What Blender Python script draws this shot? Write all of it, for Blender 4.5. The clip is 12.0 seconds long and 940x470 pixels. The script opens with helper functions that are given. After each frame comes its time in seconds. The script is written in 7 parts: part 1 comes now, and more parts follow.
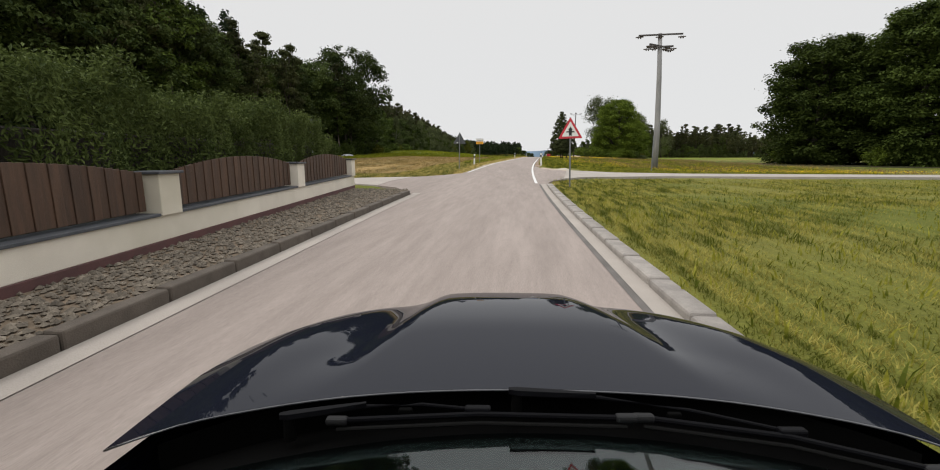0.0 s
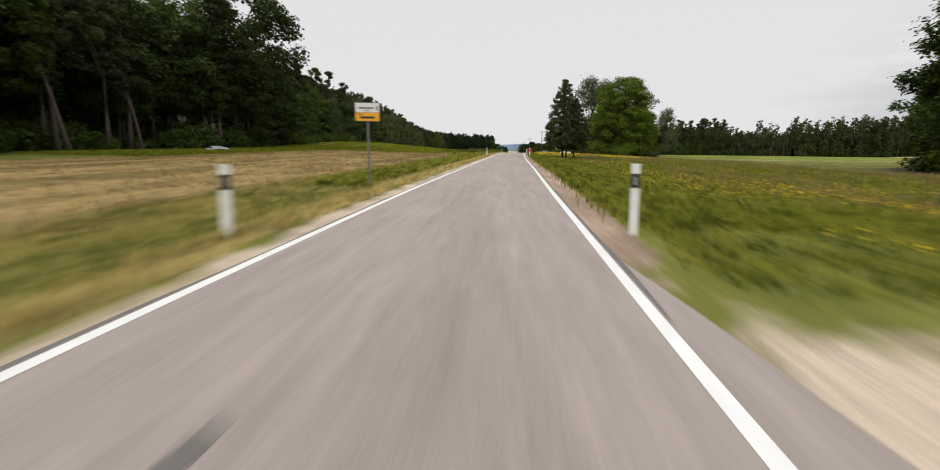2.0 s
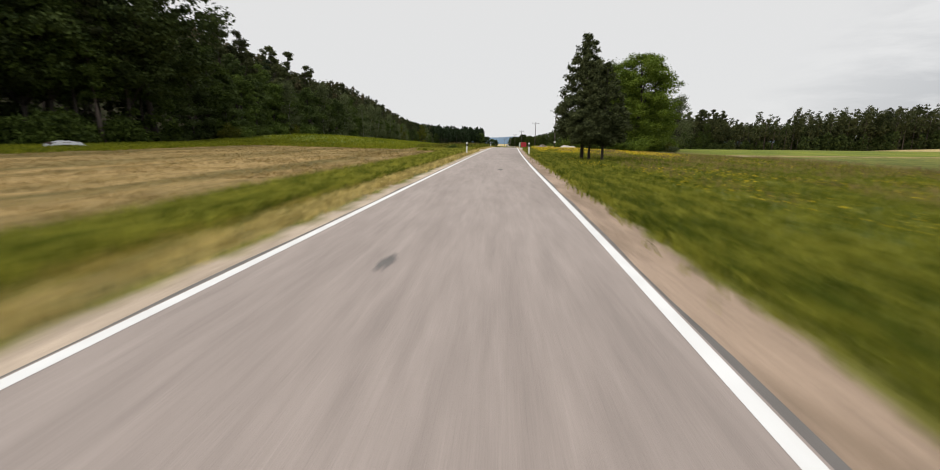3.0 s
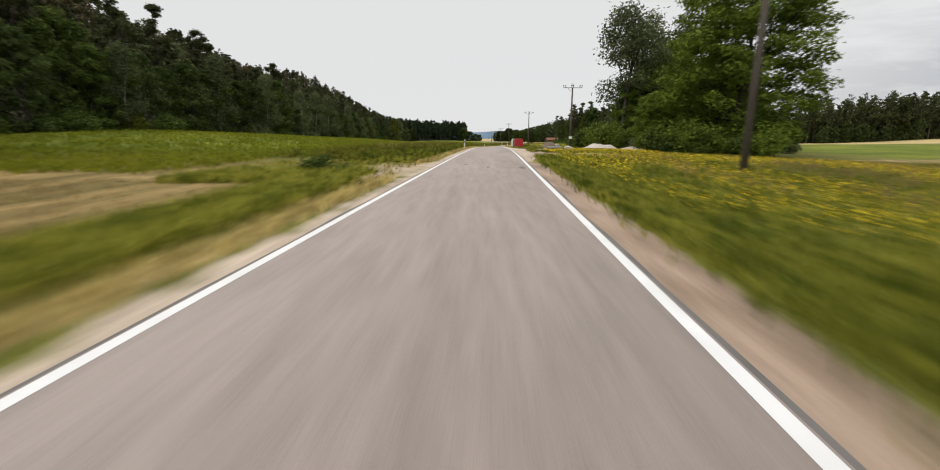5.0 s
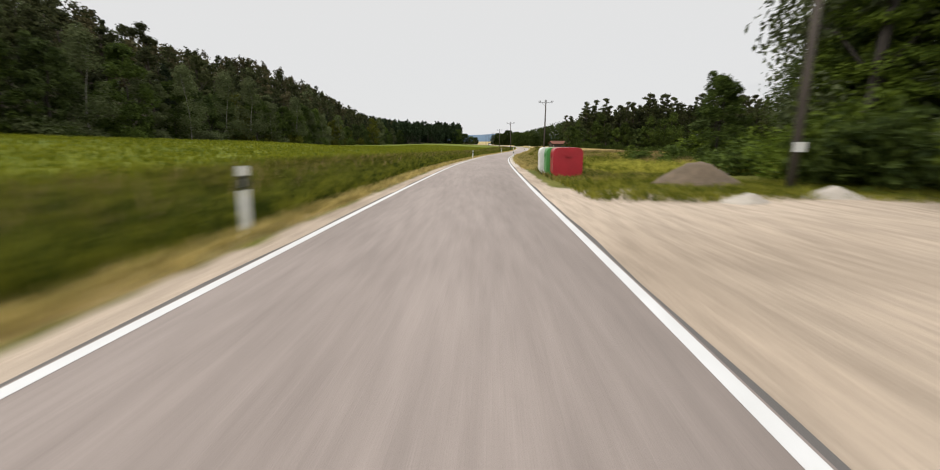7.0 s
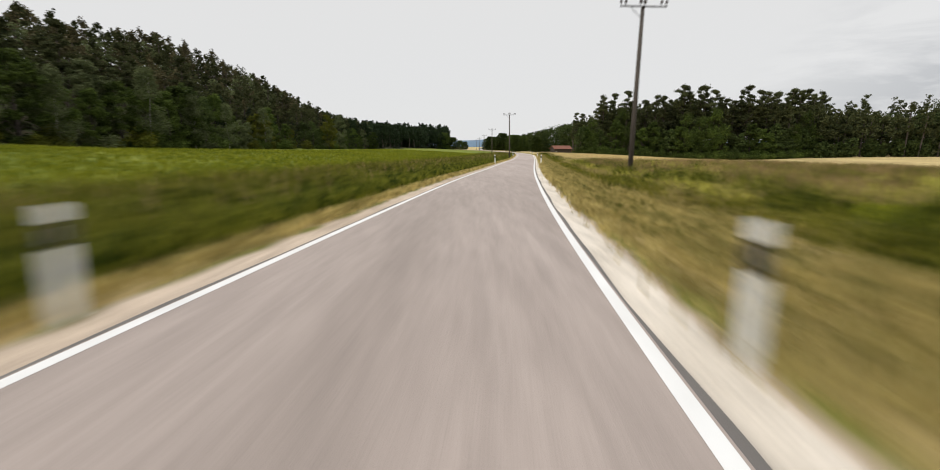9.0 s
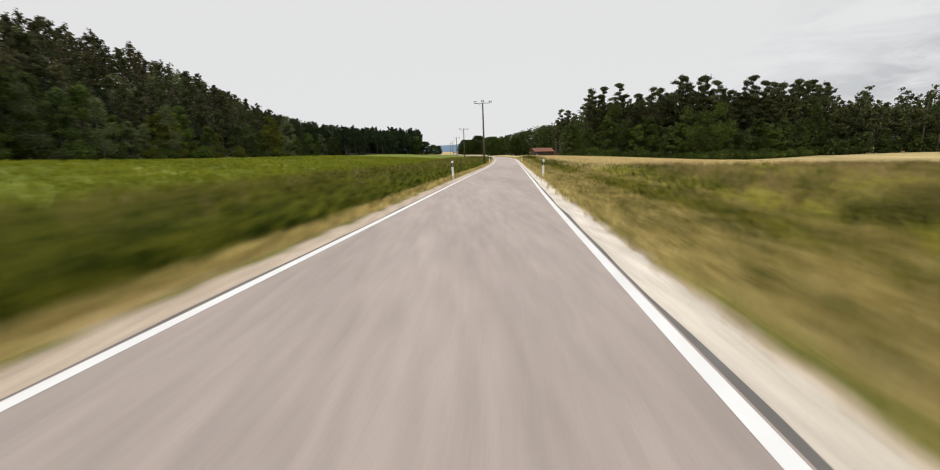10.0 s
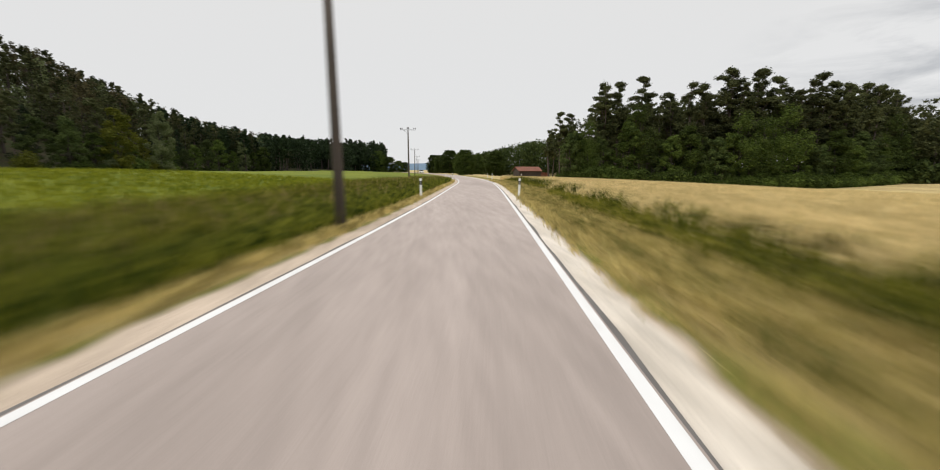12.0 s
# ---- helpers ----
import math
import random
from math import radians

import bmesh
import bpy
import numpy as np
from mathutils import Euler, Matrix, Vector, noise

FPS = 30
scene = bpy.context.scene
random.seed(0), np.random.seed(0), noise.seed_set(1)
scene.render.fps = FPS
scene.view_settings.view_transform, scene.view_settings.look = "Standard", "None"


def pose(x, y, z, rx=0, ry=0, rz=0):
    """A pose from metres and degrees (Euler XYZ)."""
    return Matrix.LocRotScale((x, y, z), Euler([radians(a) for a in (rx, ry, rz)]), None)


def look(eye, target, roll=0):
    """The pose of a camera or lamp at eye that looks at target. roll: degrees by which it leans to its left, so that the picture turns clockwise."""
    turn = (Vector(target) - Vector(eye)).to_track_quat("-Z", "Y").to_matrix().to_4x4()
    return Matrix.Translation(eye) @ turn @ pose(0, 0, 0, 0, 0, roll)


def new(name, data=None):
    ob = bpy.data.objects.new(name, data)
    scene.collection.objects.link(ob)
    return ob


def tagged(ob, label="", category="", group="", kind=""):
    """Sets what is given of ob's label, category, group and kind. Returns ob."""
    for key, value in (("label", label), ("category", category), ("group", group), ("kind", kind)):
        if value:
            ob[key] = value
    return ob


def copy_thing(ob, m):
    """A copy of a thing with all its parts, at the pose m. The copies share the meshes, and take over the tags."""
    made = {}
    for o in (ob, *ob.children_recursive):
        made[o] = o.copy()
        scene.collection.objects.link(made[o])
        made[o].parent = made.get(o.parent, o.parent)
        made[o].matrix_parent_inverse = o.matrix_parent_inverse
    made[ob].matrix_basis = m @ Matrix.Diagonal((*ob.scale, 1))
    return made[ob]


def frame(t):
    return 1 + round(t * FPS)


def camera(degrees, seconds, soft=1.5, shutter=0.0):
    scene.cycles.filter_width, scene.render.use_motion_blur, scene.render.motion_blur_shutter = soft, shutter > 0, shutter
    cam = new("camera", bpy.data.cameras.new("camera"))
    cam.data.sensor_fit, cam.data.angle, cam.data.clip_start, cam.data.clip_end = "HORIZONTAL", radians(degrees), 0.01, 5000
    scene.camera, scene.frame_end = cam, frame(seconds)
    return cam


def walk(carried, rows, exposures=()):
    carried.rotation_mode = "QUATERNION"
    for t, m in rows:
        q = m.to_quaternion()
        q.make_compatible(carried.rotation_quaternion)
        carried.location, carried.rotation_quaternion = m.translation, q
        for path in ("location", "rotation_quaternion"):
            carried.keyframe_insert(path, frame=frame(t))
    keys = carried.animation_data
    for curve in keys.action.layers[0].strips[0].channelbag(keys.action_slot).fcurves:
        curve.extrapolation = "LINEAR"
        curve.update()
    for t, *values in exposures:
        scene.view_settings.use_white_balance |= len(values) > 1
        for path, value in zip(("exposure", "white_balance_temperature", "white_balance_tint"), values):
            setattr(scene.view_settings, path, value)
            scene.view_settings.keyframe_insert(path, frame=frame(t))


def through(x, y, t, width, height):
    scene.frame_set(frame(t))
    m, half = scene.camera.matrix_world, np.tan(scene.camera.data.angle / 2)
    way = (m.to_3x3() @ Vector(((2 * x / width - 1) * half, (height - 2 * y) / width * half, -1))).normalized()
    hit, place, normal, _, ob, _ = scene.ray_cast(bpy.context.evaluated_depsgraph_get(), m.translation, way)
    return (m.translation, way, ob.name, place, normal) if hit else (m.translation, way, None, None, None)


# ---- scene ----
# ---- camera ----
cam = camera(91.85, 12.0, soft=1.0, shutter=0.5)
PATH = [
    (0.0000, 1.490, 1.997, 1.119, -9.730, 0.018, 6.875),
    (0.0333, 1.486, 2.088, 1.121, -9.734, 0.016, 6.869),
    (0.0667, 1.462, 2.682, 1.128, -9.762, 0.008, 6.830),
    (0.1000, 1.428, 3.520, 1.140, -9.801, -0.004, 6.775),
    (0.2500, 1.337, 5.815, 1.169, -9.905, -0.040, 6.619),
    (0.5000, 1.189, 9.707, 1.214, -10.073, -0.119, 6.316),
    (0.7500, 1.051, 13.714, 1.254, -10.229, -0.229, 5.942),
    (1.0000, 0.937, 17.753, 1.300, -10.378, -0.343, 5.561),
    (1.2500, 0.858, 21.761, 1.365, -10.514, -0.433, 5.218),
    (1.5000, 0.815, 25.877, 1.438, -10.602, -0.509, 4.788),
    (1.7500, 0.810, 30.230, 1.508, -10.613, -0.586, 4.170),
    (2.0000, 0.844, 34.685, 1.576, -10.583, -0.669, 3.539),
    (2.2500, 0.919, 39.092, 1.646, -10.580, -0.749, 3.080),
    (2.5000, 1.020, 43.481, 1.712, -10.711, -0.775, 2.769),
    (2.7500, 1.134, 47.912, 1.769, -11.042, -0.706, 2.532),
    (3.0000, 1.253, 52.380, 1.818, -11.433, -0.579, 2.313),
    (3.2500, 1.378, 56.869, 1.863, -11.725, -0.444, 2.067),
    (3.5000, 1.508, 61.391, 1.905, -11.908, -0.312, 1.799),
    (3.7500, 1.648, 65.961, 1.946, -12.004, -0.185, 1.519),
    (4.0000, 1.800, 70.596, 1.987, -12.038, -0.068, 1.240),
    (4.2500, 1.967, 75.314, 2.031, -12.033, 0.037, 0.976),
    (4.5000, 2.153, 80.131, 2.079, -12.015, 0.128, 0.738),
    (4.7500, 2.361, 85.065, 2.132, -12.007, 0.200, 0.540),
    (5.0000, 2.593, 90.132, 2.193, -12.033, 0.252, 0.394),
    (5.2500, 2.850, 95.346, 2.261, -12.100, 0.273, 0.306),
    (5.5000, 3.127, 100.712, 2.325, -12.145, 0.217, 0.250),
    (5.7500, 3.415, 106.215, 2.376, -12.111, 0.070, 0.200),
    (6.0000, 3.712, 111.778, 2.411, -12.030, -0.040, 0.149),
    (6.2500, 4.014, 117.343, 2.430, -11.949, -0.003, 0.101),
    (6.5000, 4.311, 123.000, 2.429, -11.870, 0.083, 0.077),
    (6.7500, 4.596, 128.854, 2.409, -11.789, 0.097, 0.097),
    (7.0000, 4.876, 134.908, 2.370, -11.706, 0.034, 0.147),
    (7.2500, 5.162, 141.143, 2.315, -11.622, -0.080, 0.208),
    (7.5000, 5.465, 147.539, 2.245, -11.537, -0.219, 0.260),
    (7.7500, 5.796, 154.076, 2.162, -11.453, -0.359, 0.282),
    (8.0000, 6.166, 160.736, 2.069, -11.371, -0.473, 0.256),
    (8.2500, 6.587, 167.497, 1.967, -11.292, -0.537, 0.160),
    (8.5000, 7.068, 174.340, 1.858, -11.217, -0.524, -0.025),
    (8.7500, 7.615, 181.230, 1.744, -11.141, -0.410, -0.319),
    (9.0000, 8.209, 188.068, 1.628, -11.031, -0.172, -0.744),
    (9.2500, 8.834, 194.762, 1.515, -10.864, 0.186, -1.311),
    (9.5000, 9.517, 201.312, 1.411, -10.680, 0.551, -2.006),
    (9.7500, 10.283, 207.746, 1.324, -10.534, 0.817, -2.788),
    (10.0000, 11.118, 214.125, 1.243, -10.471, 1.000, -3.557),
    (10.2500, 12.000, 220.498, 1.162, -10.486, 1.135, -4.217),
    (10.5000, 12.929, 226.850, 1.097, -10.379, 1.190, -4.762),
    (10.7500, 13.908, 233.158, 1.061, -9.982, 1.134, -5.205),
    (11.0000, 14.918, 239.454, 1.027, -9.469, 0.988, -5.566),
    (11.2500, 15.938, 245.783, 0.971, -9.046, 0.784, -5.856),
    (11.5000, 16.962, 252.188, 0.908, -8.718, 0.519, -6.053),
    (11.7500, 17.987, 258.696, 0.856, -8.439, 0.189, -6.141),
    (11.9000, 18.603, 262.633, 0.830, -8.285, -0.028, -6.160),
    (11.9667, 18.877, 264.386, 0.819, -8.217, -0.126, -6.164),
    (12.0000, 19.014, 265.263, 0.813, -8.184, -0.176, -6.167),
]
walk(cam, [(t, pose(x, y, z, 90 + p, r, w)) for t, x, y, z, p, r, w in PATH])

# ---- sky and sun: a bright overcast day, the cloud cover brightest overhead ----
world = bpy.data.worlds.new("overcast_sky")
scene.world = world
world.use_nodes = True
wn, wl = world.node_tree.nodes, world.node_tree.links
wn.clear()
w_out = wn.new("ShaderNodeOutputWorld")
w_bg = wn.new("ShaderNodeBackground")
w_co = wn.new("ShaderNodeTexCoord")
w_sep = wn.new("ShaderNodeSeparateXYZ")
wl.new(w_co.outputs["Generated"], w_sep.inputs[0])
w_sky = wn.new("ShaderNodeTexSky")
w_sky.sky_type, w_sky.sun_disc = "NISHITA", False
w_sky.sun_elevation, w_sky.sun_rotation = radians(52), radians(200)
w_grad = wn.new("ShaderNodeValToRGB")
wl.new(w_sep.outputs["Z"], w_grad.inputs[0])
ramp = w_grad.color_ramp
ramp.elements[0].position, ramp.elements[0].color = 0.0, (0.75, 0.752, 0.757, 1)
ramp.elements[1].position, ramp.elements[1].color = 0.10, (0.75, 0.75, 0.75, 1)
for pos, v in ((0.36, 0.76), (0.55, 1.15), (1.0, 1.75)):
    el = ramp.elements.new(pos)
    el.color = (v, v * 0.995, v * 0.985, 1)
w_map = wn.new("ShaderNodeMapping")
w_map.inputs["Scale"].default_value = (3.2, 3.2, 13.0)
w_map.inputs["Rotation"].default_value = (0.0, 0.12, 0.0)
wl.new(w_co.outputs["Generated"], w_map.inputs[0])
w_noise = wn.new("ShaderNodeTexNoise")
w_noise.inputs["Scale"].default_value, w_noise.inputs["Detail"].default_value = 1.5, 9
w_noise.inputs["Roughness"].default_value, w_noise.inputs["Distortion"].default_value = 0.58, 0.35
wl.new(w_map.outputs[0], w_noise.inputs["Vector"])
w_cl = wn.new("ShaderNodeValToRGB")
wl.new(w_noise.outputs[0], w_cl.inputs[0])
w_cl.color_ramp.elements[0].position, w_cl.color_ramp.elements[0].color = 0.42, (1.04, 1.04, 1.04, 1)
w_cl.color_ramp.elements[1].position, w_cl.color_ramp.elements[1].color = 0.62, (0.68, 0.695, 0.72, 1)
w_side = wn.new("ShaderNodeMapRange")          # the broken cloud lies to the east, where the cover is thinner
w_side.inputs["From Min"].default_value, w_side.inputs["From Max"].default_value = 0.40, 0.66
w_low = wn.new("ShaderNodeMath")
w_low.operation = "MULTIPLY_ADD"
w_low.inputs[1].default_value = -0.7
wl.new(w_sep.outputs["Z"], w_low.inputs[0])
wl.new(w_sep.outputs["X"], w_low.inputs[2])
wl.new(w_low.outputs[0], w_side.inputs["Value"])
w_cmix = wn.new("ShaderNodeMix")
w_cmix.data_type = "RGBA"
w_cmix.inputs["A"].default_value = (1, 1, 1, 1)
wl.new(w_side.outputs[0], w_cmix.inputs["Factor"])
wl.new(w_cl.outputs[0], w_cmix.inputs["B"])
w_mul = wn.new("ShaderNodeMix")
w_mul.data_type, w_mul.blend_type = "RGBA", "MULTIPLY"
w_mul.inputs["Factor"].default_value = 1.0
wl.new(w_grad.outputs[0], w_mul.inputs["A"])
wl.new(w_cmix.outputs["Result"], w_mul.inputs["B"])
w_skys = wn.new("ShaderNodeMix")               # a little of the blue sky comes through the cover
w_skys.data_type, w_skys.blend_type = "RGBA", "ADD"
w_skys.inputs["Factor"].default_value = 0.004
wl.new(w_mul.outputs["Result"], w_skys.inputs["A"])
wl.new(w_sky.outputs[0], w_skys.inputs["B"])
wl.new(w_skys.outputs["Result"], w_bg.inputs["Color"])
w_bg.inputs["Strength"].default_value = 1.0
wl.new(w_bg.outputs[0], w_out.inputs["Surface"])
sun = new("sun", bpy.data.lights.new("sun", "SUN"))
sun.data.energy, sun.data.angle, sun.data.color = 1.4, radians(25), (1.0, 0.955, 0.88)
sun.matrix_world = look((-46, -24, 50), (0, 0, 0))
scene.view_settings.exposure = 0.0

# ---- materials ----


def rgb(c):
    return (c[0], c[1], c[2], 1)


def surface(name, a, b, scale=4.0, rough=0.8, bump=0.2, bump_scale=60.0, fine=0.35, metal=0.0, coat=0.0, rand=0.0,
            stretch=(1, 1, 1), c=None, island=0.0, spec=0.5, mottle=0.0):
    """A painted, stony or wooden surface: two colours in patches, a third in stains, fine grain and relief."""
    m = bpy.data.materials.new(name)
    m.use_nodes = True
    n, l = m.node_tree.nodes, m.node_tree.links
    p = n["Principled BSDF"]
    co = n.new("ShaderNodeTexCoord")
    mp = n.new("ShaderNodeMapping")
    mp.inputs["Scale"].default_value = stretch
    l.new(co.outputs["Object"], mp.inputs[0])
    n1 = n.new("ShaderNodeTexNoise")
    n1.inputs["Scale"].default_value, n1.inputs["Detail"].default_value = scale, 6
    n2 = n.new("ShaderNodeTexNoise")
    n2.inputs["Scale"].default_value, n2.inputs["Detail"].default_value = bump_scale, 4
    l.new(mp.outputs[0], n1.inputs["Vector"])
    l.new(mp.outputs[0], n2.inputs["Vector"])
    r = n.new("ShaderNodeMapRange")
    r.inputs["From Min"].default_value, r.inputs["From Max"].default_value = 0.35, 0.65
    l.new(n1.outputs[0], r.inputs["Value"])
    mix = n.new("ShaderNodeMix")
    mix.data_type = "RGBA"
    mix.inputs["A"].default_value, mix.inputs["B"].default_value = rgb(a), rgb(b)
    l.new(r.outputs[0], mix.inputs["Factor"])
    col = mix.outputs["Result"]
    if c:
        n3 = n.new("ShaderNodeTexNoise")
        n3.inputs["Scale"].default_value, n3.inputs["Detail"].default_value = scale * 0.23, 5
        l.new(mp.outputs[0], n3.inputs["Vector"])
        r3 = n.new("ShaderNodeMapRange")
        r3.inputs["From Min"].default_value, r3.inputs["From Max"].default_value = 0.5, 0.72
        l.new(n3.outputs[0], r3.inputs["Value"])
        mx = n.new("ShaderNodeMix")
        mx.data_type = "RGBA"
        l.new(r3.outputs[0], mx.inputs["Factor"])
        l.new(col, mx.inputs["A"])
        mx.inputs["B"].default_value = rgb(c)
        col = mx.outputs["Result"]
    g = n.new("ShaderNodeMapRange")
    g.inputs["To Min"].default_value, g.inputs["To Max"].default_value = 1 - fine, 1 + fine
    l.new(n2.outputs[0], g.inputs["Value"])
    val = g.outputs[0]
    if mottle:
        n4 = n.new("ShaderNodeTexNoise")
        n4.inputs["Scale"].default_value, n4.inputs["Detail"].default_value = scale * 4.0, 7
        n4.inputs["Roughness"].default_value = 0.7
        l.new(mp.outputs[0], n4.inputs["Vector"])
        q4 = n.new("ShaderNodeMapRange")
        q4.inputs["From Min"].default_value, q4.inputs["From Max"].default_value = 0.25, 0.75
        q4.inputs["To Min"].default_value, q4.inputs["To Max"].default_value = 1 - mottle, 1 + mottle
        l.new(n4.outputs[0], q4.inputs["Value"])
        m4 = n.new("ShaderNodeMath")
        m4.operation = "MULTIPLY"
        l.new(val, m4.inputs[0])
        l.new(q4.outputs[0], m4.inputs[1])
        val = m4.outputs[0]
    for amount, src in ((rand, "ShaderNodeObjectInfo"), (island, "ShaderNodeNewGeometry")):
        if amount:
            o = n.new(src)
            q = n.new("ShaderNodeMapRange")
            q.inputs["To Min"].default_value, q.inputs["To Max"].default_value = 1 - amount, 1 + amount
            l.new(o.outputs["Random" if rand and src.endswith("Info") else "Random Per Island"], q.inputs["Value"])
            mu = n.new("ShaderNodeMath")
            mu.operation = "MULTIPLY"
            l.new(val, mu.inputs[0])
            l.new(q.outputs[0], mu.inputs[1])
            val = mu.outputs[0]
    sc = n.new("ShaderNodeVectorMath")
    sc.operation = "SCALE"
    l.new(col, sc.inputs[0])
    l.new(val, sc.inputs["Scale"])
    l.new(sc.outputs[0], p.inputs["Base Color"])
    p.inputs["Roughness"].default_value, p.inputs["Metallic"].default_value = rough, metal
    p.inputs["Coat Weight"].default_value = coat
    p.inputs["Specular IOR Level"].default_value = spec
    if bump:
        b_ = n.new("ShaderNodeBump")
        b_.inputs["Strength"].default_value, b_.inputs["Distance"].default_value = bump, 0.02
        l.new(n2.outputs[0], b_.inputs["Height"])
        l.new(b_.outputs[0], p.inputs["Normal"])
    return m


def foliage(name, dark, light, through=0.25, tone=0.25, var=0.4, patch=0.35, along=1.0):
    """Leaves, needles or blades: colour varies leaf by leaf, in clumps and from plant to plant; some light passes through."""
    m = bpy.data.materials.new(name)
    m.use_nodes = True
    n, l = m.node_tree.nodes, m.node_tree.links
    p, out = n["Principled BSDF"], n["Material Output"]
    geo, ob, co = n.new("ShaderNodeNewGeometry"), n.new("ShaderNodeObjectInfo"), n.new("ShaderNodeTexCoord")
    no = n.new("ShaderNodeTexNoise")
    no.inputs["Scale"].default_value, no.inputs["Detail"].default_value = patch, 3
    mp = n.new("ShaderNodeMapping")
    mp.inputs["Scale"].default_value = (1.0, along, 1.0)
    l.new(co.outputs["Object"], mp.inputs[0])
    l.new(mp.outputs[0], no.inputs["Vector"])
    ad = n.new("ShaderNodeMath")
    ad.operation = "MULTIPLY_ADD"
    l.new(geo.outputs["Random Per Island"], ad.inputs[0])
    ad.inputs[1].default_value = var
    l.new(no.outputs[0], ad.inputs[2])
    src = ad.outputs[0]
    if along < 1:             # tussocks in narrow drifts along the mowing direction
        dm = n.new("ShaderNodeMapping")
        dm.inputs["Scale"].default_value = (1.0, 0.12, 1.0)
        l.new(co.outputs["Object"], dm.inputs[0])
        dn = n.new("ShaderNodeTexNoise")
        dn.inputs["Scale"].default_value, dn.inputs["Detail"].default_value = 6.0, 4
        l.new(dm.outputs[0], dn.inputs["Vector"])
        dd = n.new("ShaderNodeMath")
        dd.operation = "MULTIPLY_ADD"
        l.new(dn.outputs[0], dd.inputs[0])
        dd.inputs[1].default_value, dd.inputs[2].default_value = 3.4, -1.7
        da = n.new("ShaderNodeMath")
        l.new(src, da.inputs[0])
        l.new(dd.outputs[0], da.inputs[1])
        src = da.outputs[0]
    r = n.new("ShaderNodeMapRange")
    r.inputs["From Min"].default_value, r.inputs["From Max"].default_value = 0.35, 0.65 + var
    l.new(src, r.inputs["Value"])
    mix = n.new("ShaderNodeMix")
    mix.data_type = "RGBA"
    mix.inputs["A"].default_value, mix.inputs["B"].default_value = rgb(dark), rgb(light)
    l.new(r.outputs[0], mix.inputs["Factor"])
    q = n.new("ShaderNodeMapRange")
    q.inputs["To Min"].default_value, q.inputs["To Max"].default_value = 1 - tone, 1 + tone
    l.new(ob.outputs["Random"], q.inputs["Value"])
    sc = n.new("ShaderNodeVectorMath")
    sc.operation = "SCALE"
    l.new(mix.outputs["Result"], sc.inputs[0])
    l.new(q.outputs[0], sc.inputs["Scale"])
    l.new(sc.outputs[0], p.inputs["Base Color"])
    p.inputs["Roughness"].default_value = 0.65
    p.inputs["Specular IOR Level"].default_value = 0.10
    tr = n.new("ShaderNodeBsdfTranslucent")
    l.new(sc.outputs[0], tr.inputs["Color"])
    ms = n.new("ShaderNodeMixShader")
    ms.inputs[0].default_value = through
    l.new(p.outputs[0], ms.inputs[1])
    l.new(tr.outputs[0], ms.inputs[2])
    l.new(ms.outputs[0], out.inputs["Surface"])
    return m


def gloss(name, colour, rough=0.3, metal=0.0, coat=0.0, spec=0.5):
    m = bpy.data.materials.new(name)
    m.use_nodes = True
    p = m.node_tree.nodes["Principled BSDF"]
    p.inputs["Base Color"].default_value = rgb(colour)
    p.inputs["Roughness"].default_value, p.inputs["Metallic"].default_value = rough, metal
    p.inputs["Coat Weight"].default_value = coat
    p.inputs["Coat Roughness"].default_value = 0.02
    p.inputs["Coat IOR"].default_value = 1.32
    p.inputs["Specular IOR Level"].default_value = spec
    return m


ASPHALT = surface("asphalt", (0.256, 0.213, 0.191), (0.291, 0.244, 0.220), 1.6, 0.85, 0.35, 160, 0.30, c=(0.212, 0.176, 0.156), stretch=(1, 0.1, 1), mottle=0.17)
# the lane's colour is scaled paler along y, standing in for a rising exposure
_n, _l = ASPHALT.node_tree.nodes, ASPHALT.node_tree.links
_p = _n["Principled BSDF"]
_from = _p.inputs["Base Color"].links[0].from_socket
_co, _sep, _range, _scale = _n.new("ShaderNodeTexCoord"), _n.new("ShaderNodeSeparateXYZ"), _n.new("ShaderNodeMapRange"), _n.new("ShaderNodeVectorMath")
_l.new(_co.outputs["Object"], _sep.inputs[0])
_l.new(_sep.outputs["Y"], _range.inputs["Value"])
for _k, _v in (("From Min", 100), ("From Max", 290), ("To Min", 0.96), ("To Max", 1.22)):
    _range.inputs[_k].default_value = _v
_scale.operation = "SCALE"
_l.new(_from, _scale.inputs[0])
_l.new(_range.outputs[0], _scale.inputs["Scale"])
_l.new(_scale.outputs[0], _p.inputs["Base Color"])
CONCRETE_ROAD = surface("concrete_road", (0.36, 0.322, 0.288), (0.30, 0.268, 0.240), 0.9, 0.9, 0.2, 90, 0.18, c=(0.30, 0.28, 0.25))
LINE = surface("road_paint", (0.66, 0.66, 0.655), (0.57, 0.565, 0.555), 5, 0.6, 0.1, 120, 0.12)
EDGE_TAR = surface("dark_asphalt_edge", (0.095, 0.086, 0.08), (0.135, 0.123, 0.115), 3, 0.9, 0.3, 120, 0.3)
KERB = surface("kerb_concrete", (0.30, 0.275, 0.25), (0.22, 0.20, 0.185), 6, 0.9, 0.3, 90, 0.25, rand=0.15)
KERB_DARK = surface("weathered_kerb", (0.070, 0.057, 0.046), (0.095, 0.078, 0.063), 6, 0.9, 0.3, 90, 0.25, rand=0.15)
GRAVEL = surface("gravel_stone", (0.185, 0.155, 0.120), (0.100, 0.084, 0.066), 9, 0.95, 0.3, 60, 0.25, island=0.28)
PLASTER = surface("cream_plaster", (0.76, 0.70, 0.60), (0.68, 0.62, 0.53), 1.5, 0.9, 0.15, 140, 0.08, c=(0.50, 0.46, 0.36))
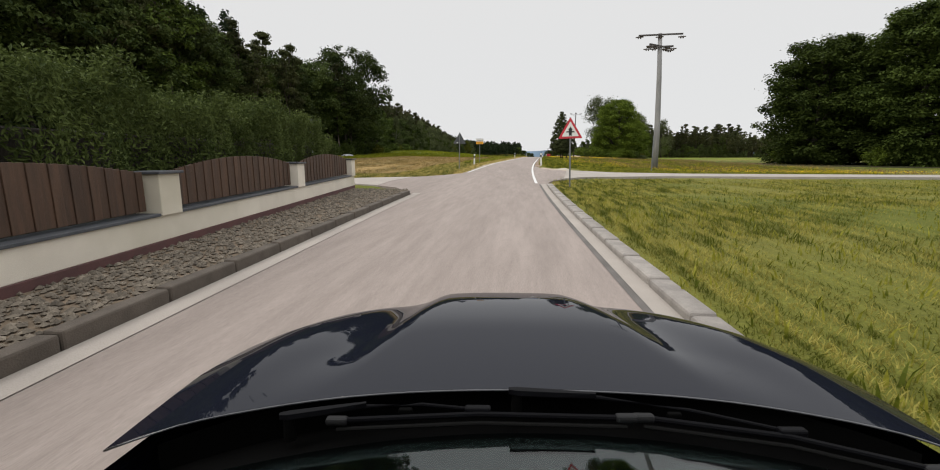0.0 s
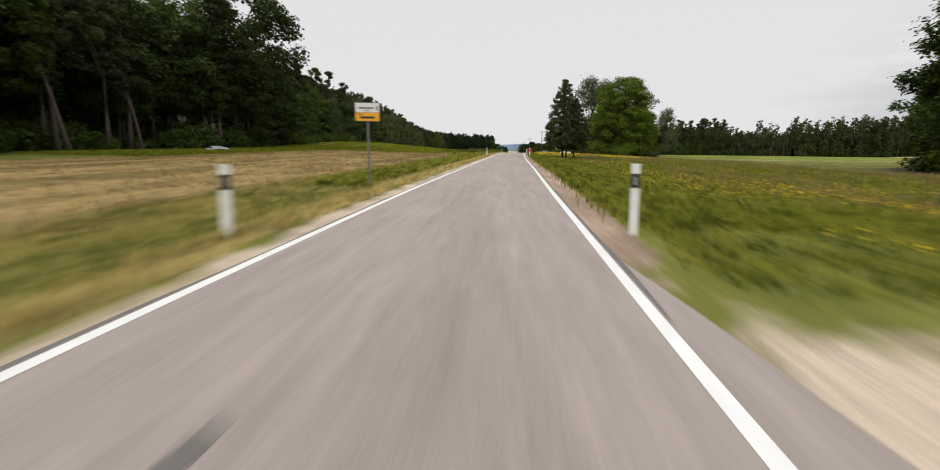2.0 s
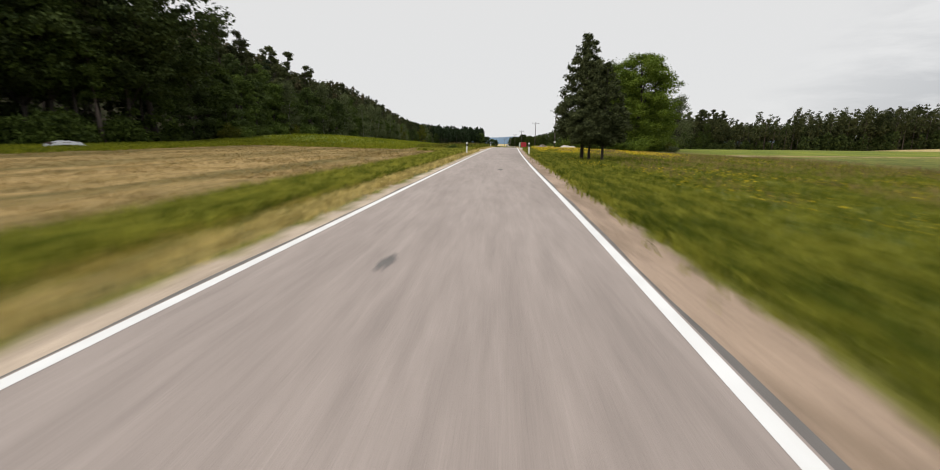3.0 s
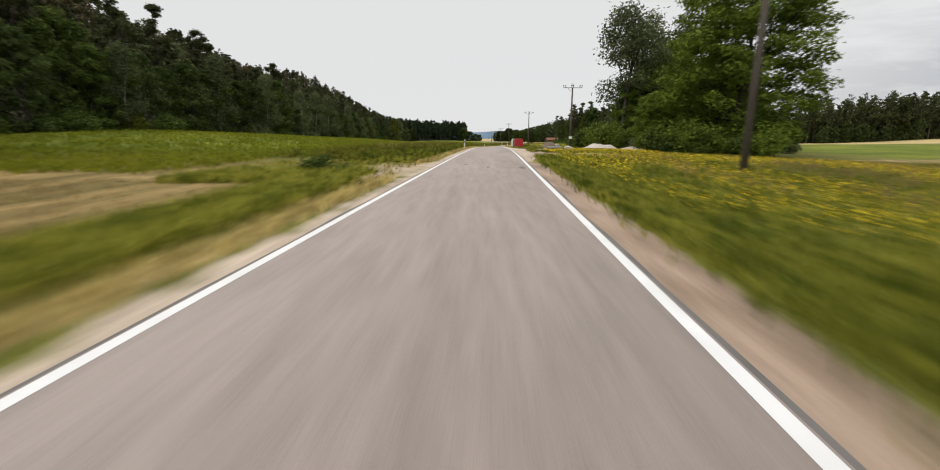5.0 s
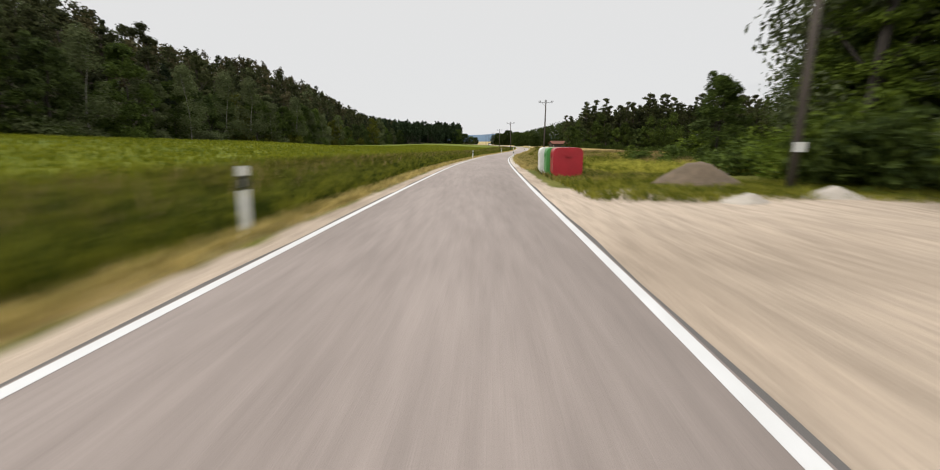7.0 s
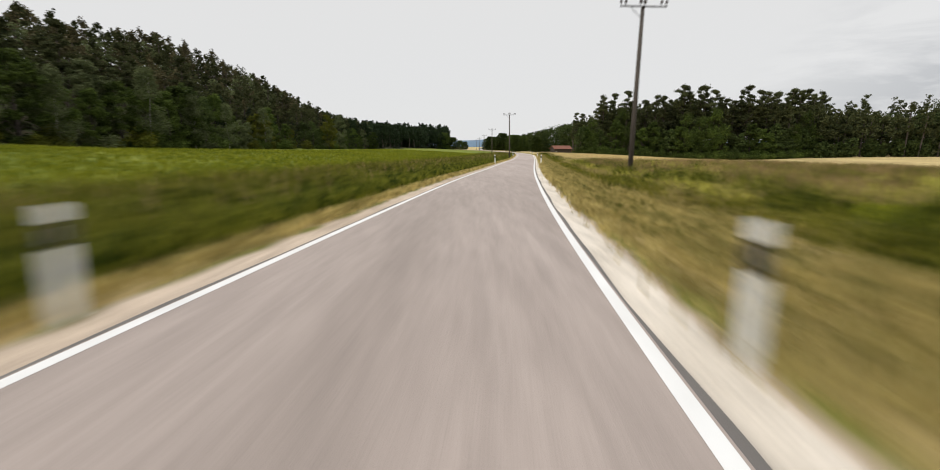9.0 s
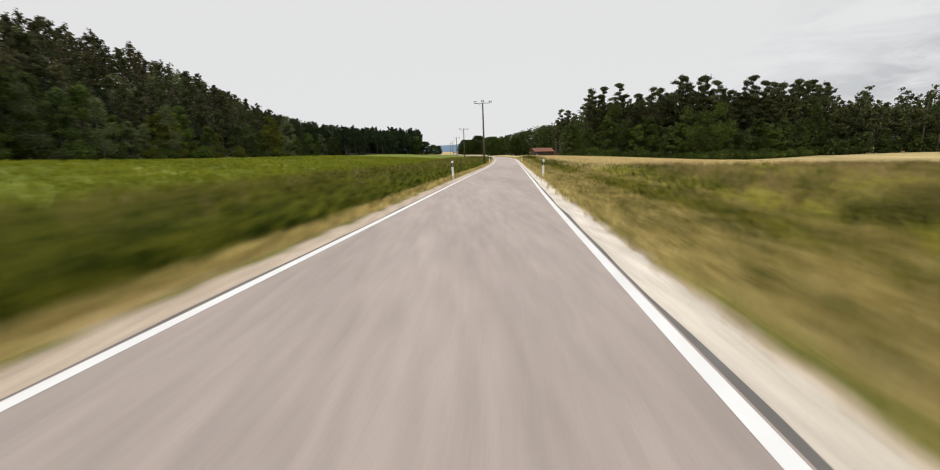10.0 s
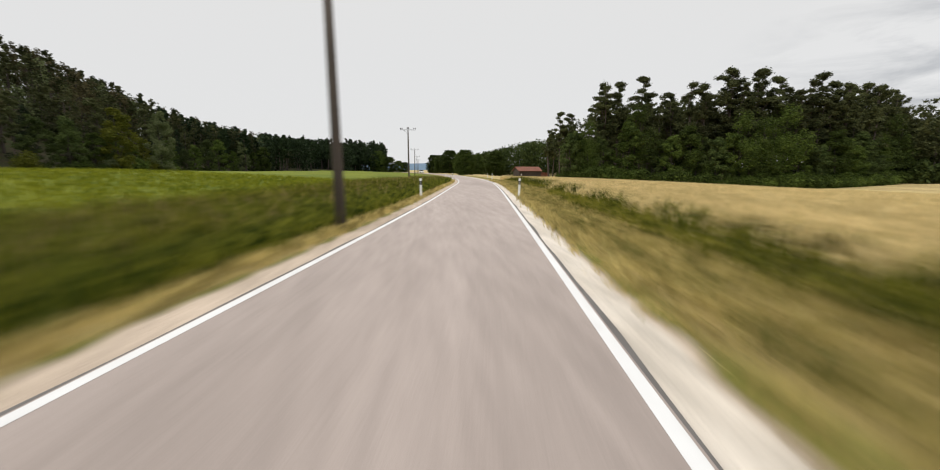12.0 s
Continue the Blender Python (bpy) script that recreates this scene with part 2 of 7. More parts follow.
PLINTH = surface("red_brown_plinth_paint", (0.115, 0.05, 0.047), (0.085, 0.04, 0.038), 3, 0.8, 0.15, 120, 0.2)
SLATE = surface("slate_coping", (0.05, 0.055, 0.065), (0.075, 0.08, 0.09), 5, 0.55, 0.2, 60, 0.2)
FENCE_WOOD = surface("brown_stained_wood", (0.085, 0.045, 0.026), (0.055, 0.03, 0.018), 3, 0.65, 0.3, 40, 0.3, rand=0.2, stretch=(6, 6, 0.6))
STEEL = surface("galvanised_steel", (0.235, 0.245, 0.255), (0.18, 0.19, 0.20), 8, 0.45, 0.1, 60, 0.15, metal=0.7)
SIGN_BACK = surface("grey_sign_back", (0.085, 0.092, 0.098), (0.062, 0.067, 0.072), 4, 0.55, 0.05, 60, 0.1, metal=0.2)
SIGN_RED = gloss("red_sign_film", (0.52, 0.03, 0.045), 0.35)
SIGN_WHITE = gloss("white_sign_film", (0.72, 0.72, 0.70), 0.4)
SIGN_YELLOW = gloss("yellow_sign_film", (0.80, 0.38, 0.015), 0.4)
SIGN_BLACK = gloss("black_sign_film", (0.015, 0.015, 0.016), 0.4)
SIGN_GREY = gloss("grey_lettering_film", (0.18, 0.18, 0.19), 0.5)
POST_WHITE = surface("white_plastic", (0.78, 0.78, 0.76), (0.70, 0.70, 0.67), 6, 0.45, 0.05, 60, 0.06)
POST_BLACK = gloss("black_plastic_band", (0.02, 0.02, 0.02), 0.5)
REFLECTOR = gloss("silver_reflector", (0.40, 0.41, 0.43), 0.3, 0.6)
POLE_CONCRETE = surface("spun_concrete_pole", (0.29, 0.285, 0.285), (0.21, 0.208, 0.21), 2, 0.85, 0.2, 70, 0.15, stretch=(1, 1, 0.3))
POLE_WOOD = surface("weathered_pole_wood", (0.10, 0.082, 0.068), (0.065, 0.054, 0.046), 2, 0.9, 0.4, 50, 0.3, stretch=(4, 4, 0.4))
IRON = surface("dark_ironwork", (0.06, 0.055, 0.055), (0.09, 0.08, 0.075), 8, 0.6, 0.1, 60, 0.2, metal=0.5)
CERAMIC = gloss("brown_ceramic", (0.06, 0.045, 0.04), 0.25)
BARK = surface("bark", (0.052, 0.042, 0.034), (0.030, 0.025, 0.021), 5, 0.95, 0.6, 30, 0.4, stretch=(3, 3, 0.5))
BARK_BIRCH = surface("birch_bark", (0.36, 0.34, 0.31), (0.20, 0.185, 0.165), 3, 0.8, 0.3, 20, 0.35, stretch=(1, 1, 4), c=(0.10, 0.09, 0.08))
BARK_PINE = surface("pine_bark", (0.092, 0.068, 0.055), (0.052, 0.044, 0.038), 2, 0.95, 0.5, 30, 0.35, stretch=(3, 3, 0.5))
SAND = surface("pale_sand", (0.44, 0.37, 0.295), (0.36, 0.30, 0.235), 1.2, 0.95, 0.4, 40, 0.2, c=(0.34, 0.28, 0.22))
STONE_PALE = surface("limestone_rubble", (0.46, 0.415, 0.36), (0.37, 0.33, 0.285), 2, 0.95, 0.4, 40, 0.2, island=0.2)
DECK = surface("grey_concrete_plank", (0.285, 0.255, 0.23), (0.21, 0.19, 0.17), 3, 0.9, 0.2, 60, 0.2, rand=0.1)
# a darker concrete for the slab's bed and the shaft ring
DECK_DARK = surface("dark_concrete", (0.055, 0.050, 0.047), (0.095, 0.088, 0.08), 3, 0.9, 0.2, 60, 0.2)
SOIL = surface("brown_soil", (0.17, 0.125, 0.085), (0.12, 0.09, 0.06), 3, 0.95, 0.5, 30, 0.35)
ZINC = surface("zinc_sheet", (0.42, 0.43, 0.45), (0.36, 0.37, 0.39), 3, 0.4, 0.05, 50, 0.1, metal=0.5)
RED_PAINT = surface("red_container_paint", (0.40, 0.018, 0.030), (0.34, 0.015, 0.025), 2, 0.4, 0.05, 60, 0.08)
GREEN_PAINT = surface("green_container_paint", (0.07, 0.30, 0.07), (0.055, 0.24, 0.055), 2, 0.45, 0.05, 60, 0.08)
ROOF_TILE = surface("red_clay_tiles", (0.185, 0.066, 0.038), (0.105, 0.044, 0.030), 3, 0.85, 0.3, 40, 0.25, rand=0.2)
DARK_WOOD = surface("dark_barn_boards", (0.035, 0.026, 0.020), (0.055, 0.042, 0.034), 2, 0.85, 0.3, 30, 0.3, rand=0.2, stretch=(4, 4, 0.5))
LOG = surface("cut_logs", (0.07, 0.042, 0.028), (0.045, 0.03, 0.02), 5, 0.9, 0.3, 40, 0.3, rand=0.3)
TARP = surface("dark_green_tarpaulin", (0.012, 0.024, 0.024), (0.02, 0.034, 0.034), 2, 0.85, 0.4, 9, 0.2)
TARP_PALE = surface("pale_sheet", (0.36, 0.37, 0.38), (0.28, 0.29, 0.30), 2, 0.5, 0.4, 9, 0.15)
# this base colour carries the ridge's blue haze of distance
FAR_HILL = surface("ridge_with_painted_haze", (0.115, 0.175, 0.24), (0.095, 0.15, 0.215), 0.004, 1.0, 0.0, 0.02, 0.12)

LEAF_OAK = foliage("broad_leaves", (0.020, 0.036, 0.007), (0.108, 0.148, 0.029), 0.3, tone=0.35)
LEAF_BRIGHT = foliage("bright_leaves", (0.038, 0.064, 0.008), (0.175, 0.232, 0.031), 0.35)
LEAF_DARK = foliage("dark_leaves", (0.018, 0.032, 0.009), (0.092, 0.120, 0.034), 0.3, tone=0.4)
LEAF_PALE = foliage("willow_leaves", (0.056, 0.074, 0.030), (0.160, 0.182, 0.080), 0.3)
LEAF_YELLOW = foliage("yellowing_leaves", (0.05, 0.065, 0.008), (0.14, 0.14, 0.018))
NEEDLE = foliage("pine_needles", (0.019, 0.029, 0.010), (0.102, 0.108, 0.042), 0.25, tone=0.35, patch=0.16)
NEEDLE_OLIVE = foliage("olive_needles", (0.022, 0.030, 0.011), (0.105, 0.120, 0.048), 0.2, patch=0.9)
NEEDLE_BROWN = foliage("brownish_needles", (0.034, 0.032, 0.014), (0.125, 0.108, 0.052), 0.2, patch=0.3)
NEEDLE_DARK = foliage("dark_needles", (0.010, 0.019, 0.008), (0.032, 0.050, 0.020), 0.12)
HEDGE = foliage("hedge_needles", (0.034, 0.054, 0.013), (0.155, 0.195, 0.055), 0.2, patch=1.2)
GRASS_GREEN = foliage("green_grass_blades", (0.085, 0.105, 0.010), (0.310, 0.300, 0.044), 0.35, var=0.3, patch=1.0, along=0.3)
GRASS_LAWN = foliage("cut_meadow_grass", (0.098, 0.112, 0.018), (0.385, 0.340, 0.088), 0.35, var=0.3, patch=1.0, along=0.3)
GRASS_OLIVE = foliage("olive_verge_grass", (0.050, 0.062, 0.006), (0.250, 0.230, 0.034), 0.35, var=0.35, patch=1.1, along=0.25)
GRASS_LUSH = foliage("tall_verge_grass", (0.024, 0.042, 0.004), (0.185, 0.190, 0.022), 0.35, var=0.3, patch=1.1, along=0.28)
GRASS_MEADOW = foliage("deep_meadow_grass", (0.065, 0.090, 0.008), (0.275, 0.275, 0.035), 0.35, var=0.3, patch=0.9, along=0.3)
GRASS_DRY = foliage("dry_grass_blades", (0.270, 0.215, 0.072), (0.600, 0.480, 0.185), 0.3, var=0.4, patch=1.2, along=0.25)
STUBBLE = foliage("hay_stubble", (0.145, 0.104, 0.036), (0.45, 0.318, 0.118), 0.3, var=0.4, patch=0.8, along=0.15)
WEEDS = foliage("weed_field_leaves", (0.120, 0.138, 0.015), (0.470, 0.430, 0.078), 0.35, var=0.35, patch=0.7, along=0.35)
GRASS_BANK = foliage("bank_grass_mix", (0.055, 0.075, 0.009), (0.300, 0.235, 0.058), 0.35, var=0.4, patch=1.3, along=0.25)
GRASS_MIX = foliage("mixed_verge_grass", (0.070, 0.095, 0.014), (0.430, 0.350, 0.115), 0.35, var=0.45, patch=1.3, along=0.25)
CROP = foliage("clover_crop_leaves", (0.088, 0.110, 0.008), (0.225, 0.232, 0.017), 0.35, var=0.4, patch=0.25, along=0.4)
WHEAT = foliage("ripe_wheat", (0.40, 0.315, 0.135), (0.88, 0.71, 0.36), 0.3, var=0.45, patch=0.9, along=0.2)
FLOWER = foliage("yellow_flowers", (0.60, 0.40, 0.01), (0.80, 0.58, 0.02), 0.3, tone=0.1)
WEED_BROWN = foliage("brown_seed_heads", (0.17, 0.115, 0.05), (0.40, 0.285, 0.13), 0.3)


def ground_material():
    """Meadow turf, mown hay, dry verge, sand, limestone grit, forest litter and painted shade at the wood's foot,
    blended by the masks of the ground sheet.
    """
    m = bpy.data.materials.new("ground_cover")
    m.use_nodes = True
    n, l = m.node_tree.nodes, m.node_tree.links
    p = n["Principled BSDF"]
    co = n.new("ShaderNodeTexCoord")

    def noise_tex(scale, detail=5, stretch=None):
        t = n.new("ShaderNodeTexNoise")
        t.inputs["Scale"].default_value, t.inputs["Detail"].default_value = scale, detail
        if stretch:
            mp = n.new("ShaderNodeMapping")
            mp.inputs["Scale"].default_value = stretch
            l.new(co.outputs["Object"], mp.inputs[0])
            l.new(mp.outputs[0], t.inputs["Vector"])
        else:
            l.new(co.outputs["Object"], t.inputs["Vector"])
        return t.outputs[0]

    def two(a, b, src, lo=0.38, hi=0.62):
        r = n.new("ShaderNodeMapRange")
        r.inputs["From Min"].default_value, r.inputs["From Max"].default_value = lo, hi
        l.new(src, r.inputs["Value"])
        x = n.new("ShaderNodeMix")
        x.data_type = "RGBA"
        x.inputs["A"].default_value, x.inputs["B"].default_value = rgb(a), rgb(b)
        l.new(r.outputs[0], x.inputs["Factor"])
        return x.outputs["Result"]

    edge = noise_tex(1.3, 6)
    big = noise_tex(0.12, 5)
    mid = noise_tex(1.1, 6, (1.0, 0.28, 1.0))
    swath = noise_tex(0.5, 5, (1.0, 0.06, 1.0))
    col = two((0.095, 0.108, 0.016), (0.165, 0.155, 0.034), big)
    for mask, layer in (("crop", two((0.095, 0.125, 0.012), (0.165, 0.185, 0.020), big)),
                        ("hay", two((0.315, 0.218, 0.090), (0.125, 0.098, 0.032), swath)),
                        ("wheat", two((0.50, 0.39, 0.18), (0.30, 0.23, 0.10), swath)),
                        ("dry", two((0.34, 0.25, 0.11), (0.16, 0.135, 0.044), mid)),
                        ("sand", two((0.49, 0.40, 0.315), (0.38, 0.305, 0.235), big)),
                        ("soil", two((0.335, 0.250, 0.188), (0.225, 0.165, 0.118), mid)),
                        ("grit", two((0.60, 0.545, 0.475), (0.52, 0.465, 0.395), mid)),
                        ("lush_and_shade", two((0.064, 0.084, 0.012), (0.160, 0.160, 0.030), mid)),
                        ("litter_and_shade", two((0.05, 0.04, 0.022), (0.035, 0.045, 0.014), mid))):
        at = n.new("ShaderNodeAttribute")
        at.attribute_name = mask
        a = n.new("ShaderNodeMath")
        a.operation = "MULTIPLY_ADD"
        l.new(edge, a.inputs[0])
        a.inputs[1].default_value = 0.7
        l.new(at.outputs["Fac"], a.inputs[2])
        r = n.new("ShaderNodeMapRange")
        r.inputs["From Min"].default_value, r.inputs["From Max"].default_value = 0.72, 1.0
        l.new(a.outputs[0], r.inputs["Value"])
        x = n.new("ShaderNodeMix")
        x.data_type = "RGBA"
        l.new(r.outputs[0], x.inputs["Factor"])
        l.new(col, x.inputs["A"])
        l.new(layer, x.inputs["B"])
        col = x.outputs["Result"]
    fine = noise_tex(26, 6)
    drift = noise_tex(6.0, 5, (1.0, 0.12, 1.0))
    g = n.new("ShaderNodeMapRange")
    g.inputs["To Min"].default_value, g.inputs["To Max"].default_value = 0.55, 1.45
    l.new(fine, g.inputs["Value"])
    dr = n.new("ShaderNodeMapRange")
    dr.inputs["From Min"].default_value, dr.inputs["From Max"].default_value = 0.3, 0.7
    dr.inputs["To Min"].default_value, dr.inputs["To Max"].default_value = 0.82, 1.15
    l.new(drift, dr.inputs["Value"])
    gd = n.new("ShaderNodeMath")
    gd.operation = "MULTIPLY"
    l.new(g.outputs[0], gd.inputs[0])
    l.new(dr.outputs[0], gd.inputs[1])
    sc = n.new("ShaderNodeVectorMath")
    sc.operation = "SCALE"
    l.new(col, sc.inputs[0])
    l.new(gd.outputs[0], sc.inputs["Scale"])
    l.new(sc.outputs[0], p.inputs["Base Color"])
    p.inputs["Roughness"].default_value = 0.95
    p.inputs["Specular IOR Level"].default_value = 0.15
    b = n.new("ShaderNodeBump")
    b.inputs["Strength"].default_value, b.inputs["Distance"].default_value = 0.6, 0.05
    l.new(fine, b.inputs["Height"])
    l.new(b.outputs[0], p.inputs["Normal"])
    return m


GROUND = ground_material()

# ---- mesh helpers ----


def mesh_of(name, verts, faces, mats, smooth=False, mat_index=None):
    me = bpy.data.meshes.new(name)
    me.from_pydata(np.asarray(verts).tolist(), [], faces.tolist() if isinstance(faces, np.ndarray) else faces)
    for m in (mats if isinstance(mats, (list, tuple)) else [mats]):
        me.materials.append(m)
    if mat_index is not None:
        me.polygons.foreach_set("material_index", np.asarray(mat_index, dtype=np.int32))
    if smooth:
        me.polygons.foreach_set("use_smooth", np.ones(len(me.polygons), dtype=bool))
    return me


def child(ob, parent, label=""):
    ob.parent = parent
    return tagged(ob, label) if label else ob


def part(name, bm, material, parent=None, label="", smooth=False):
    me = bpy.data.meshes.new(name)
    bm.to_mesh(me)
    bm.free()
    me.materials.append(material)
    if smooth:
        me.polygons.foreach_set("use_smooth", np.ones(len(me.polygons), dtype=bool))
    ob = new(name, me)
    if parent:
        child(ob, parent, label)
    return ob


def box(bm, x, y, z, sx, sy, sz, bevel=0.0, m=None):
    """A box with its middle at x, y, z, its edges rounded off."""
    r = bmesh.ops.create_cube(bm, size=1.0)
    vs = r["verts"]
    bmesh.ops.scale(bm, vec=(sx, sy, sz), verts=vs)
    if bevel:
        es = list({e for v in vs for e in v.link_edges})
        nb = bmesh.ops.bevel(bm, geom=es, offset=bevel, segments=2, affect="EDGES", profile=0.5)
        vs = list({v for f in nb["faces"] for v in f.verts} | {v for v in vs if v.is_valid})
    t = Matrix.Translation((x, y, z)) @ m if m else Matrix.Translation((x, y, z))
    bmesh.ops.transform(bm, matrix=t, verts=vs)
    return vs


def tube(bm, pts, radii, seg=10, caps=True):
    """A round bar through pts with a radius at each."""
    pts = [Vector(p) for p in pts]
    rings = []
    for i, p in enumerate(pts):
        d = (pts[min(i + 1, len(pts) - 1)] - pts[max(i - 1, 0)]).normalized()
        a = d.orthogonal().normalized()
        b = d.cross(a)
        rings.append([bm.verts.new(p + radii[i] * (math.cos(k * math.tau / seg) * a + math.sin(k * math.tau / seg) * b)) for k in range(seg)])
    for r0, r1 in zip(rings, rings[1:]):
        # line the rings up, so that the skin does not twist
        off = min(range(seg), key=lambda o: (r1[o].co - r0[0].co).length)
        for k in range(seg):
            bm.faces.new((r0[k], r0[(k + 1) % seg], r1[(k + 1 + off) % seg], r1[(k + off) % seg]))
    if caps:
        bm.faces.new(rings[0][::-1])
        bm.faces.new(rings[-1])


def prism(bm, outline, h0, h1, m=None):
    """A flat outline in x, z pushed through from y = h0 to h1."""
    a = [bm.verts.new((x, h0, z)) for x, z in outline]
    b = [bm.verts.new((x, h1, z)) for x, z in outline]
    bm.faces.new(a)
    bm.faces.new(b[::-1])
    for i in range(len(a)):
        j = (i + 1) % len(a)
        bm.faces.new((a[j], a[i], b[i], b[j]))
    if m:
        bmesh.ops.transform(bm, matrix=m, verts=a + b)
    bmesh.ops.recalc_face_normals(bm, faces=bm.faces[:])


# ---- the lie of the land ----
ROAD = np.array([
    (-60, 4.000, -1.000),
    (-15, 1.420, -0.405),
    (0, 0.750, -0.202),
    (15, 0.120, -0.000),
    (30, -0.000, 0.237),
    (45, 0.324, 0.474),
    (60, 0.885, 0.627),
    (75, 1.422, 0.745),
    (90, 2.045, 0.885),
    (105, 2.765, 1.021),
    (120, 3.534, 1.127),
    (135, 4.273, 1.112),
    (150, 4.849, 0.958),
    (165, 5.584, 0.765),
    (180, 6.602, 0.490),
    (195, 7.954, 0.236),
    (210, 9.792, 0.070),
    (225, 11.949, -0.150),
    (240, 14.245, -0.292),
    (255, 16.565, -0.463),
    (270, 18.858, -0.621),
    (285, 21.065, -0.663),
    (300, 23.127, -0.610),
    (318, 25.300, -0.660),
    (335, 26.600, -0.730),
    (360, 27.400, -0.800),
    (410, 27.000, -0.880),
    (440, 25.400, -0.920),
    (470, 22.800, -0.950),
    (500, 19.200, -0.970),
    (560, 9.500, -1.000),
    (640, -8.000, -1.000),
    (700, -24.000, -1.000),
])


def curve_at(col, y):
    """A smooth curve through the road's stations."""
    xs, ys = ROAD[:, 0], ROAD[:, col]
    d = np.gradient(ys, xs)
    y = np.asarray(y, dtype=float)
    k = np.clip(np.searchsorted(xs, y) - 1, 0, len(xs) - 2)
    h = xs[k + 1] - xs[k]
    u = np.clip((y - xs[k]) / h, 0, 1)
    return (2 * u**3 - 3 * u**2 + 1) * ys[k] + (u**3 - 2 * u**2 + u) * h * d[k] + (3 * u**2 - 2 * u**3) * ys[k + 1] + (u**3 - u**2) * h * d[k + 1]


def road_x(y):
    return curve_at(1, y)


def road_z(y):
    return curve_at(2, y)


def step(x, a, b):
    u = np.clip((np.asarray(x, dtype=float) - a) / (b - a), 0, 1)
    return u * u * (3 - 2 * u)


def forest_edge(y):
    return np.interp(y, [-60, 40, 75, 100, 110, 165, 260, 335, 365, 430, 500, 560, 640], [-38, -40, -43, -38, -38, -42, -46, -49, -47, -50, -36, -8, -40])


def ground_z(x, y):
    """The height of the ground: verges a little below the road, a field that rises to the wood, a hill behind, a meadow that falls away."""
    x, y = np.asarray(x, dtype=float), np.asarray(y, dtype=float)
    u = x - road_x(y)
    z = road_z(y)
    left = np.interp(y, [0, 60, 110, 140, 200, 230, 330, 430, 600], [0.0, 0.1, 0.5, 2.1, 2.2, 1.5, 1.3, 0.9, 1.1])
    right = np.interp(y, [0, 20, 32, 43, 60, 100, 125, 150, 172, 188, 200, 260, 370, 600], [0.7, 0.4, -0.15, -0.65, -0.65, -0.62, -0.75, -0.2, 0.3, -0.2, -0.8, -2.0, -2.3, -1.8])
    hill = np.interp(y, [0, 60, 120, 180, 215, 250, 285, 310, 350, 400, 430, 480, 600], [8, 12, 16, 19.5, 21.5, 20.5, 17.5, 18, 24, 26, 21, 7, 0])
    z = z - 0.10 * step(np.abs(u), 2.5, 3.6) * step(y, 24, 30)
    z = z - 0.11 * step(np.abs(u), 2.0, 2.6) * step(y, 14, 17) * (1 - step(y, 34, 42))
    z = z + left * step(-u, 4, 40) + right * step(u, 6, np.interp(y, [22, 36, 60, 90, 178, 205, 280], [150, 15, 18, 30, 34, 150, 70])) + (1.2 * step(u, 80, 170) + 4.5 * step(u, 170, 330)) * step(y, 150, 300)
    z = z + hill * step(forest_edge(y) - 3 - x, 0, 54)
    return z

# ---- ground ----
rng = np.random.default_rng(7)


